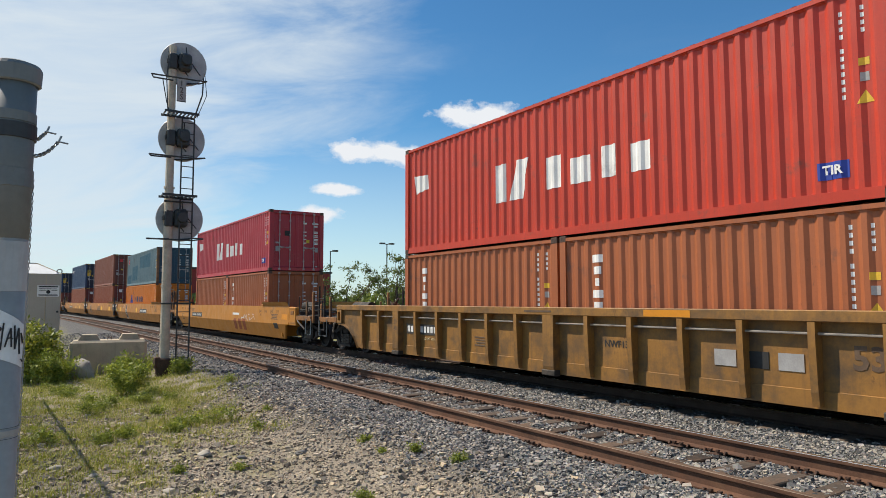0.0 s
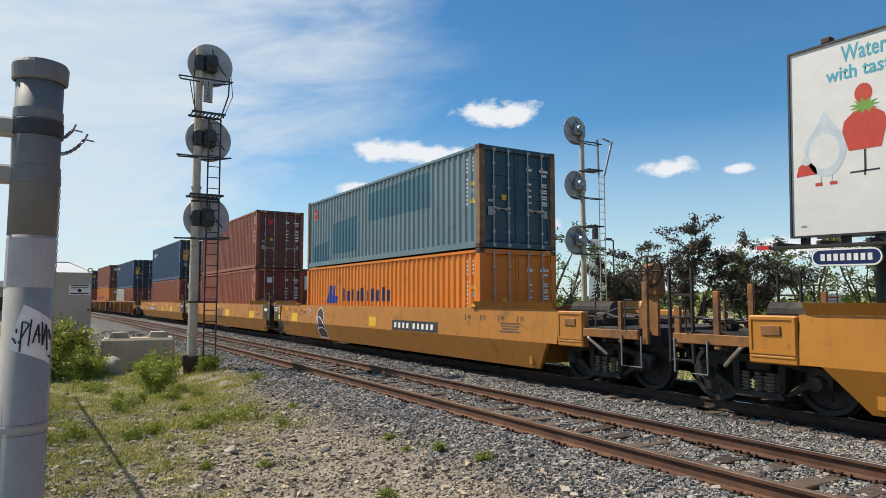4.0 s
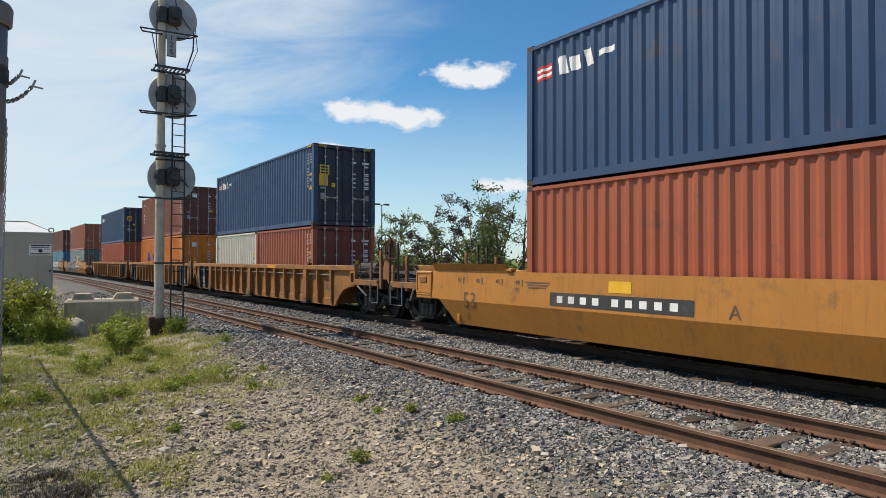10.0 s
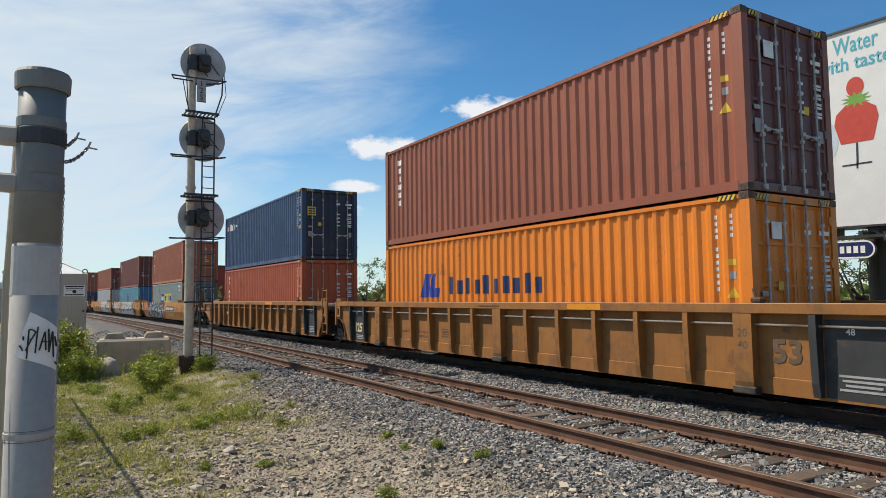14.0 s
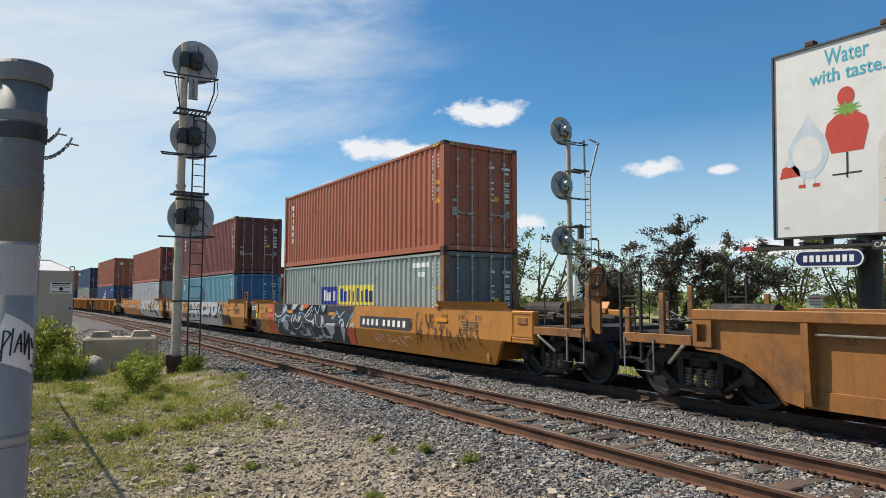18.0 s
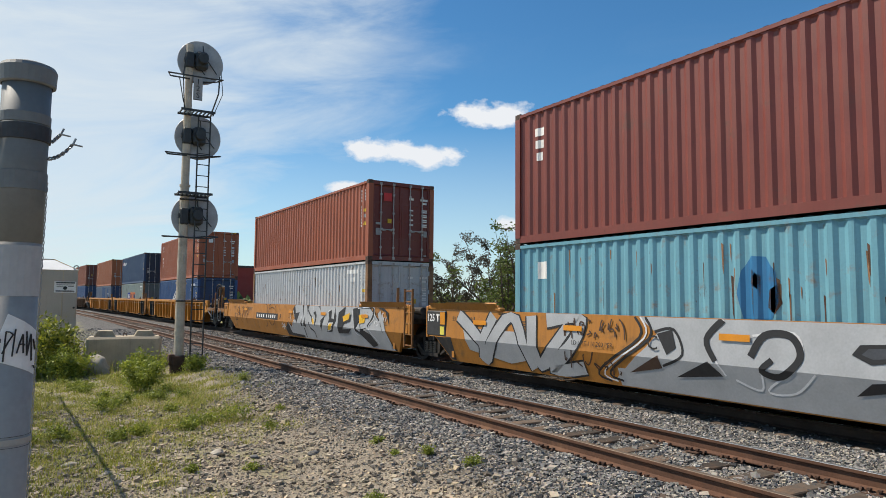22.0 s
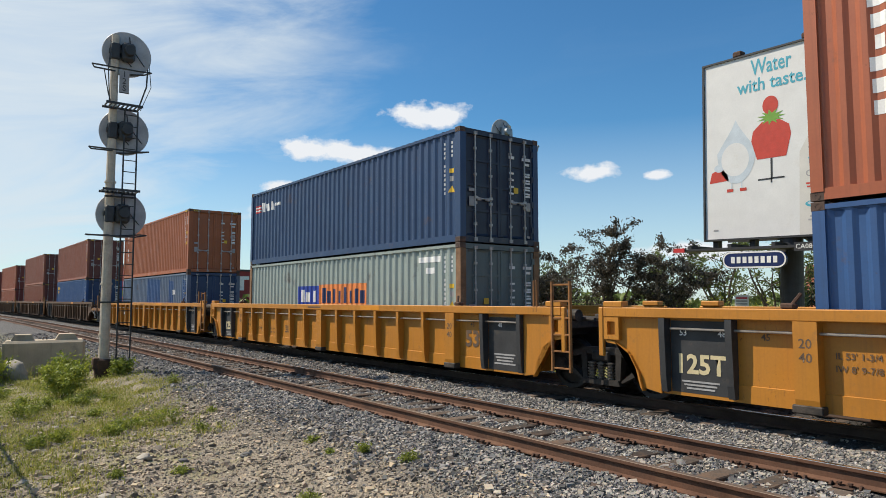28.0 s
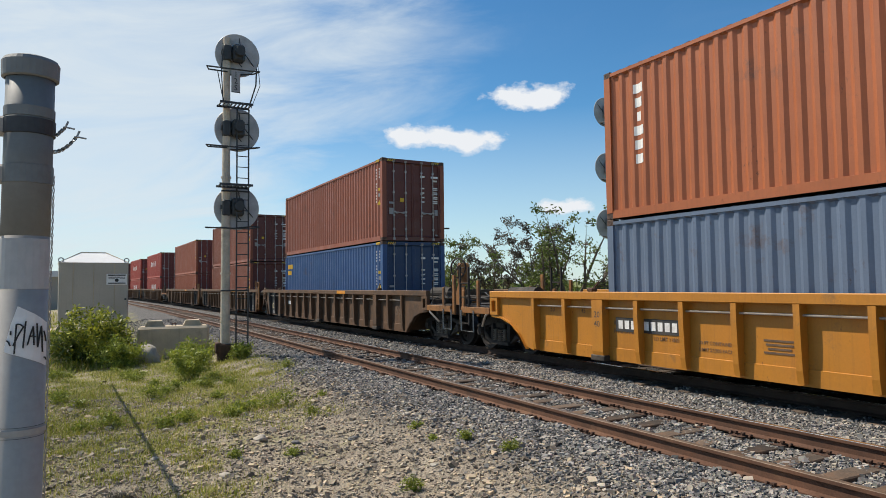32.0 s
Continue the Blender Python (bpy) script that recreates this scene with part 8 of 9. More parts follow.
for u, w, z1, z0 in (("G", "top", 5.75, 4.30), ("H", "bottom", 2.88, 1.40), ("I", "top", 5.40, 3.80), ("L", "top", 5.50, 3.85), ("O", "top", 5.43, 3.84)):
    mark(u, w, "logo", "white", stacked_word(5.36, 5.06, z1, z0, 6))
for u, k, bars_k in (("I", "lemon_mark", "blue_mark"), ("N", "salmon_mark", "sign_blue")):
    mark(u, "bottom", "logo_panel", "blue_mark", [slab(1.38, 1.74, 1.45, 0.62)])
    mark(u, "bottom", "logo_panel", k, [slab(-0.72, 1.76, 2.75, 0.64)])
    th, wall, L, H = BOXES[u, "bottom"]
    for nm, key, rects in (("logo", "white", block_word(2.0, 0.78, 1.56 - BASE, 1.94 - BASE, 3, 0.2)), ("logo", bars_k, block_word(0.50, -2.0, 1.54 - BASE, 1.98 - BASE, 8, 0.22))):
        p = side_marks(th, wall, nm, M[key], rects)
        p.location.x = -0.003
    mark(u, "bottom", "label", "white", [slab(-4.90, 2.56, 0.92, 0.13), slab(-4.95, 2.30, 0.36, 0.14)])
mark("K", "bottom", "label", "white", [slab(-4.90, 2.56, 0.92, 0.13), slab(-4.95, 2.30, 0.36, 0.14)])
mark("L", "bottom", "label", "white", [slab(-4.85, 2.46, 1.1, 0.14), slab(-4.2, 2.15, 0.2, 0.14)])
sail = [[(1.35, 1.50), (0.95, 1.50), (-0.45, 2.55), (-0.50, 2.62)], [(0.80, 1.50), (0.45, 1.50), (-0.50, 2.30), (-0.50, 2.45)], [(0.35, 1.50), (0.0, 1.50), (-0.52, 2.0), (-0.52, 2.2)],
        [(-0.1, 1.50), (-0.45, 1.50), (-0.55, 1.7), (-0.55, 1.9)]]
mark("L", "bottom", "logo", "white", sail)
mark("J", "top", "logo", "white", stacked_word(5.5, 5.1, 5.4, 4.6, 3))
mark("J", "bottom", "paint_splash", "aqua_door", [[(0.62, 1.42), (0.16, 1.42), (0.05, 1.72), (0.10, 2.12), (0.26, 2.34), (0.48, 2.36), (0.64, 2.15), (0.72, 1.8)]])
mark("J", "bottom", "rust_patch", "rust", [[(0.50, 1.95), (0.42, 2.12), (0.34, 2.02), (0.38, 1.86)], [(0.24, 1.60), (0.20, 1.85), (0.08, 1.92), (0.02, 1.66), (0.12, 1.50)]])
mark("J", "bottom", "label", "white", [slab(5.21, 2.30, 0.28, 0.36)])
for unit, count in (("J", 34), ("K", 16)):
    for i in range(count):
        r_ = random.Random(i + 100 * count)
        y = r_.gauss(-0.6, 1.3) if i % 2 and unit == "J" else r_.uniform(-5.2, 5.0)
        z, h, w = r_.uniform(1.75, 2.72), r_.uniform(0.15, 0.75), r_.uniform(0.008, 0.028)
        mark(unit, "bottom", "rust_streak", "rusty_post" if i % 3 else "rust", [[(y + w, z), (y - w * 0.8, z - 0.03), (y - w * 0.6, max(z - h, 1.38)), (y + w * 0.3, max(z - h * 0.8, 1.38))]])
for y0, y1, z0, z1 in ((0.8, -1.6, 1.4, 2.75), (-3.2, -3.9, 1.4, 2.6), (-5.3, -5.8, 1.4, 2.6)):
    mark("O", "bottom", "repainted_patch", "blue", [[(y0, z0), (y0, z1), (y1, z1 - 0.1), (y1, z0)]])
mark("O", "bottom", "label", "white", [slab(-4.0, 2.0, 0.5, 0.22)])
mark("P", "bottom", "label", "yellow_patch", [slab(5.4, 2.62, 0.8, 0.22), slab(5.4, 2.32, 0.6, 0.20)])
for u in "ST":
    mark(u, "top", "logo", "white", block_word(2.6, -1.8, 4.3, 4.9, 5, 0.2))
    mark(u, "bottom", "logo", "white", block_word(1.8, -2.2, 1.5, 2.1, 5, 0.2))
for u in "DEGL":
    for w in ("top", "bottom"):
        if (u, w) in (("L", "bottom"), ("E", "top")):
            continue
        th, wall, L, H = BOXES[u, w]
        for nm, key, r in (("label", "red_mark" if (u, w) == ("D", "top") else "white", (-0.50, H * 0.80, 0.26, 0.27)),):
            door_marks(th, L, nm, M[key], [r])
th, wall, L, H = BOXES["E", "top"]
door_marks(th, L, "warning_sign", M["yellow_patch"], [(-0.83, H * 0.56, 0.34, 0.42)])
th, wall, L, H = BOXES["F", "top"]
door_marks(th, L, "warning_sign", M["yellow_patch"], [(-0.83, H * 0.56, 0.34, 0.42)])
th, wall, L, H = BOXES["B", "top"]
door_marks(th, L, "vent_plate", M["black"], [(-0.42, H * 0.62, 0.24, 0.22)])
th, wall, L, H = BOXES["K", "top"]
door_marks(th, L, "label", M["red_mark"], [(-0.52, H * 0.80, 0.28, 0.27)])

# ---------------------------------------------------------------- signs, figures and graffiti on the cars
SHELL = [(1.36, -1.50), (0.74, -1.53), (0.17, -1.33)]


def shell_x(z):
    if z > 0.74:
        return -1.53 + 0.03 * (z - 0.74) / 0.62
    return -1.53 + 0.20 * (0.74 - z) / 0.57


def on_shell(car, name, mat, bm, lift=0.004, label=""):
    """Lays flat shapes, drawn in y and z, on the two planes of a smooth car side."""
    bmesh.ops.bisect_plane(bm, geom=bm.verts[:] + bm.edges[:] + bm.faces[:], plane_co=(0, 0, 0.74), plane_no=(0, 0, 1))
    for v in bm.verts:
        v.co.z = min(max(v.co.z, 0.19), 1.415)
        v.co.x = shell_x(v.co.z) - lift
    return part(name, bm, mat, car, label)


def shapes(polys):
    bm = bmesh.new()
    for p in polys:
        bm.faces.new([bm.verts.new((0, y, z)) for y, z in p])
    return bm


def ribbon(bm, pts, w0, w1):
    """A brush stroke through pts (y, z)."""
    P = [Vector((0, y, z)) for y, z in pts]
    rows = []
    for i, p in enumerate(P):
        d = (P[min(i + 1, len(P) - 1)] - P[max(i - 1, 0)]).normalized()
        n = Vector((0, -d.z, d.y))
        w = w0 + (w1 - w0) * i / (len(P) - 1)
        rows.append((bm.verts.new(p + n * w / 2), bm.verts.new(p - n * w / 2)))
    for a, b in zip(rows, rows[1:]):
        bm.faces.new((a[0], a[1], b[1], b[0]))


def curve_pts(a, b, c, n=9):
    out = []
    for i in range(n):
        t = i / (n - 1)
        out.append(((1 - t) ** 2 * a[0] + 2 * t * (1 - t) * b[0] + t * t * c[0], (1 - t) ** 2 * a[1] + 2 * t * (1 - t) * b[1] + t * t * c[1]))
    return out


M["spray_silver"] = material("silver spray paint", (0.42, 0.43, 0.44), 0.5, 0.1, 0.12, 1.5, 30)
M["spray_black"] = material("black spray paint", (0.018, 0.018, 0.02), 0.6, 0, 0.2, 2, 30)
M["spray_grey"] = material("dark slate spray paint", (0.05, 0.055, 0.065), 0.6, 0, 0.25, 1.5, 30)
M["spray_white"] = material("white spray paint", (0.68, 0.68, 0.68), 0.6, 0, 0.1, 2, 30)
M["spray_blue"] = material("light blue spray paint", (0.10, 0.30, 0.48), 0.6, 0, 0.12, 2, 30)
M["spray_navy"] = material("near-black blue spray paint", (0.022, 0.027, 0.036), 0.55, 0, 0.2, 2, 30)
M["car_bare"] = C["car_amber"]
M["spray_red"] = material("orange-red spray paint", (0.55, 0.09, 0.03), 0.6, 0, 0.2, 1.5, 30)
M["spray_brown"] = material("dark brown spray paint", (0.06, 0.032, 0.02), 0.6, 0, 0.2, 2, 30)


def tag_scrawl(car, y0, y1, z0, z1, mat, seed, n=9, w=0.022):
    rnd = random.Random(seed)
    for i in range(n):
        c = y0 + (y1 - y0) * (i + 0.5) / n
        s = abs(y1 - y0) / n
        bm = bmesh.new()
        ribbon(bm, curve_pts((c + rnd.uniform(-s, s), rnd.uniform(z0, z1)), (c + rnd.uniform(-s, s) * 1.5, rnd.uniform(z0, z1)), (c + rnd.uniform(-s, s), rnd.uniform(z0, z1))), w, w)
        on_shell(car, "graffiti_line", mat, bm, 0.016 + 0.0003 * i)


def word_on(car, text, y, z, size, mat, lift, grow=0.0, label=""):
    cu = bpy.data.curves.new("letters", "FONT")
    cu.body, cu.size, cu.align_x, cu.align_y, cu.offset, cu.resolution_u = text, size, "CENTER", "CENTER", grow, 2
    ob = bpy.data.objects.new("letters", cu)
    scene.collection.objects.link(ob)
    bpy.context.view_layer.update()
    me = bpy.data.meshes.new_from_object(ob.evaluated_get(bpy.context.evaluated_depsgraph_get()))
    bpy.data.objects.remove(ob), bpy.data.curves.remove(cu)
    bm = bmesh.new()
    bm.from_mesh(me)
    bpy.data.meshes.remove(me)
    for v in bm.verts:
        v.co = Vector((0, y - v.co.x, z + v.co.y))
    return on_shell(car, "lettering", mat, bm, lift, label)


def number_sign(car, y0, y1, z0, z1, x=None, n=9):
    """The car's black number panel, its figures as bars."""
    c = (y0 + y1) / 2
    if x is not None:
        side_sign(car, c, (z0 + z1) / 2, abs(y0 - y1), z1 - z0, M["dark_plate"], x, n, M["white"], "number_panel")
        return
    p = on_shell(car, "number_panel", M["dark_plate"], shapes([[(y0, z0), (y1, z0), (y1, z1), (y0, z1)]]), 0.006)
    step = (y0 - y1) / (n + 1.6)
    for i in range(n):
        y = y0 - step * (i + 0.9 + (0.5 if i > 3 else 0))
        on_shell(car, "figure_bar", M["white"], shapes([slab(y, (z0 + z1) / 2, step * 0.5, (z1 - z0) * 0.52)]), 0.009)


def patch(car, key, y0, y1, z0, z1):
    on_shell(car, "paint_patch", M[key], shapes([[(y0, z0), (y1, z0), (y1, z1), (y0, z1)]]), 0.0045)


def small_print(car, y, z, w, rows, mat, x=None, gap=0.06):
    for i in range(rows):
        ww = w * (1 - 0.25 * ((i * 7) % 3) / 2)
        if x is None:
            on_shell(car, "small_print", mat, shapes([slab(y, z - gap * i, ww, gap * 0.5)]), 0.005)
        else:
            side_sign(car, y, z - gap * i, ww, gap * 0.5, mat, x, name="small_print")


for u, off, kind, lo, hi, pnt, below, above in TRAIN:
    car = CARS[u]
    if kind == "smooth":
        if hi == "joined":
            stencil(car, "125 T", 9.02, 1.20, 0.25, M["white"], -1.548)
            side_sign(car, 8.58, 1.20, 0.22, 0.30, M["orange_patch"], -1.546)
            on_shell(car, "dark_patch", M["dark_plate"], shapes([[(8.22, 0.76), (8.46, 0.76), (8.46, 0.20), (8.22, 0.20)], [(8.46, 0.74), (8.92, 0.74), (8.46, 0.22)]]), 0.0045)
            side_sign(car, 8.60, 0.90, 0.18, 0.20, M["lemon_mark"], -1.546)
        if lo == "joined" and u in "DE":
            side_sign(car, -8.95, 1.17, 0.42, 0.13, M["white"], -1.546)
        if u not in "IJ":
            word_on(car, "53", 7.70, 0.74, 0.52, M["brown_mark"] if u != "I" else M["black"], 0.006)
        small_print(car, -7.7, 1.10, 0.75, 4, M["brown_mark"])
        small_print(car, 5.45, 1.22, 0.7, 3, M["brown_mark"], gap=0.05)
    else:
        if hi == "joined":
            p = side_sign(car, 7.66, 0.78, 0.95, 1.06, M["dark_plate"], -1.373, name="dark_panel")
            stencil(car, "125T", 7.66, 0.66, 0.39, M["cream_mark"] if "cream_mark" in M else M["white"], -1.382)
            stencil(car, "53", 7.92, 1.13, 0.13, M["white"], -1.382), stencil(car, "48", 7.30, 1.13, 0.13, M["white"], -1.382)
            small_print(car, 7.66, 0.42, 0.6, 3, M["grey_mark"], -1.379, 0.05)
        if lo == "joined":
            side_sign(car, -7.68, 0.76, 0.95, 1.04, M["dark_plate"], -1.373, name="dark_panel")
            small_print(car, -7.68, 0.55, 0.6, 4, M["grey_mark"], -1.379, 0.06)
            stencil(car, "48", -7.55, 1.12, 0.12, M["white"], -1.382)
            stencil(car, "53", -6.68, 0.80, 0.46, M["brown_mark"], -1.368)
        if u in "FGLNO":
            stencil(car, "IL 53' 1-3/4", 5.55, 0.92, 0.115, M["brown_mark"], -1.367), stencil(car, "IW 8' 9-7/8", 5.55, 0.76, 0.115, M["brown_mark"], -1.367)
            stencil(car, "LD LMT 118200", 4.50, 0.68, 0.095, M["brown_mark"], -1.367)
            stencil(car, "20 FT CONTAINER", 3.50, 0.68, 0.08, M["brown_mark"], -1.367), stencil(car, "LIMIT 57,500 EACH", 3.50, 0.57, 0.08, M["brown_mark"], -1.367)
        small_print(car, 2.4, 0.80, 0.5, 4, M["brown_mark"], -1.364, 0.06)
        small_print(car, 0.3, 1.42, 0.8, 1, M["brown_mark"], -1.532, 0.07)
        number_sign(car, 5.75, 4.2, 0.76, 1.02, -1.367) if u in "AOPH" else None
        side_sign(car, -2.8, 1.42, 0.9, 0.11, M["orange_patch"], -1.531)

stencil(CARS["A"], "LD LMT 170 100", 4.55, 0.66, 0.09, M["cream_mark"] if "cream_mark" in M else M["white"], -1.367)
stencil(CARS["A"], "NWF13", -1.6, 0.86, 0.17, M["black"], -1.367)
stencil(CARS["A"], "53", -5.72, 0.88, 0.42, M["brown_mark"], -1.367)
for i, k in enumerate(("grey_mark", "black", "grey_mark")):
    side_sign(CARS["A"], -3.72 - 0.5 * i, 0.78, 0.36, 0.24, M[k], -1.367, name="logo_panel")
c = CARS["B"]
number_sign(c, 5.56, 3.42, 0.80, 1.02)
for y in (-2.45, -3.12, -3.78):
    on_shell(c, "logo", M["faded_red"], shapes([slab(y, 0.60, 0.40, 0.48, 0.3)]), 0.005)
on_shell(c, "label", M["black"], shapes([slab(-7.85, 0.66, 0.46, 0.22)]), 0.006)
tag_scrawl(c, -3.4, -5.5, 0.78, 1.08, M["spray_white"], 3, 10, 0.03)
patch(c, "spray_white", -2.1, -3.1, 1.0, 1.1), patch(c, "orange_patch", -8.5, -9.1, 0.92, 1.12)
c = CARS["C"]
patch(c, "yellow_patch", 7.04, 6.31, 0.76, 1.09), patch(c, "orange_patch", 7.94, 7.56, 1.18, 1.34), patch(c, "orange_patch", 5.67, 5.24, 1.16, 1.26), patch(c, "yellow_patch", -0.4, -0.9, 0.8, 1.1)
number_sign(c, -2.0, -4.6, 0.76, 1.04)
tag_scrawl(c, 5.25, 4.75, 1.0, 1.34, M["spray_white"], 8, 7, 0.025)
sole = [(3.95, 1.30), (3.80, 1.35), (3.66, 1.33), (3.50, 1.15), (3.36, 0.72), (3.32, 0.22), (4.10, 0.22), (4.22, 0.55), (4.22, 0.95), (4.10, 1.2)]
mid_ = (sum(p[0] for p in sole) / len(sole), sum(p[1] for p in sole) / len(sole))
on_shell(c, "graffiti_edge", M["spray_white"], shapes([sole]), 0.006)
on_shell(c, "graffiti_fill", M["spray_brown"], shapes([[(mid_[0] + (y - mid_[0]) * 0.90, mid_[1] + (z - mid_[1]) * 0.92) for y, z in sole]]), 0.008)
for a, b, d in (((4.14, 1.12), (3.95, 0.6), (4.12, 0.55)), ((3.98, 1.0), (3.6, 0.95), (3.38, 0.62)), ((4.15, 0.52), (3.7, 0.72), (3.38, 0.48))):
    bm = bmesh.new()
    ribbon(bm, curve_pts(a, b, d), 0.045, 0.045)
    on_shell(c, "graffiti_line", M["spray_white"], bm, 0.010)
c = CARS["D"]
for y in (0.56, -0.04, -0.64):
    on_shell(c, "logo", M["brown_mark"], shapes([slab(y, 0.90, 0.40, 0.50, 0.3)]), 0.005)
patch(c, "yellow_patch", -6.21, -7.01, 0.76, 1.08), patch(c, "yellow_patch", -1.5, -2.4, 0.76, 1.1), patch(c, "orange_patch", -7.3, -7.9, 0.95, 1.1), patch(c, "orange_patch", 0.5, -0.2, 1.18, 1.3)
small = [(5.75 + (y - mid_[0]) * 0.55, 0.92 + (z - mid_[1]) * 0.72) for y, z in sole]
on_shell(c, "graffiti_edge", M["spray_white"], shapes([small]), 0.006)
on_shell(c, "graffiti_fill", M["spray_black"], shapes([[(5.75 + (y - 5.75) * 0.84, 0.92 + (z - 0.92) * 0.88) for y, z in small]]), 0.008)
for y, z in ((6.15, 0.95), (6.12, 0.7), (5.3, 1.0), (5.1, 0.85), (5.2, 0.7), (4.95, 1.02), (5.5, 0.5)):
    on_shell(c, "graffiti_spot", M["spray_black"], shapes([slab(y, z, 0.14, 0.11, 0.5)]), 0.006)
bm = bmesh.new()
ribbon(bm, curve_pts((5.9, 0.95), (5.75, 1.08), (5.6, 0.95)), 0.03, 0.03)
on_shell(c, "graffiti_line", M["spray_white"], bm, 0.010)
c = CARS["E"]
number_sign(c, 5.07, 1.88, 0.80, 1.05)
patch(c, "yellow_patch", -1.04, -1.68, 0.76, 1.0), patch(c, "yellow_patch", -3.10, -3.39, 0.85, 1.34), patch(c, "yellow_patch", -4.42, -5.25, 0.76, 1.1), patch(c, "orange_patch", -7.37, -7.95, 1.13, 1.33)
patch(c, "orange_patch", -2.47, -2.83, 1.13, 1.26), patch(c, "orange_patch", -4.7, -5.2, 1.16, 1.22), patch(c, "yellow_patch", 3.6, 3.1, 1.1, 1.3)
word_on(c, "A", 1.2, 0.9, 0.3, M["brown_mark"], 0.006)
def graffiti(unit, key, lift, width, lines):
    """Sprayed fields (width 0) and strokes of a piece on a car's side; key "outlined" lays silver strokes over black ones."""
    for i, pts in enumerate(lines):
        up = lift + 0.0001 * i
        if not width:
            on_shell(CARS[unit], "graffiti_fill", M[key], shapes([pts]), up)
            continue
        way = smooth_way(pts)
        for grow, k, d in ((0.09, "spray_black", 0.0), (0.0, "spray_silver", 0.0006)) if key == "outlined" else ((0.0, key, 0.0),):
            bm = bmesh.new()
            ribbon(bm, way, width + grow, (width + grow) * 0.8)
            on_shell(CARS[unit], "graffiti_stroke", M[k], bm, up + d)


def smooth_way(pts, n=5):
    """A rounded line through pts (Catmull-Rom)."""
    P = [pts[0]] + list(pts) + [pts[-1]]
    out = []
    for a, b, c, d in zip(P, P[1:], P[2:], P[3:]):
        for i in range(n):
            t = i / n
            out.append(tuple(0.5 * (2 * b[k] + (c[k] - a[k]) * t + (2 * a[k] - 5 * b[k] + 4 * c[k] - d[k]) * t * t + (3 * b[k] - a[k] - 3 * c[k] + d[k]) * t ** 3) for k in (0, 1)))
    return out + [tuple(pts[-1])]


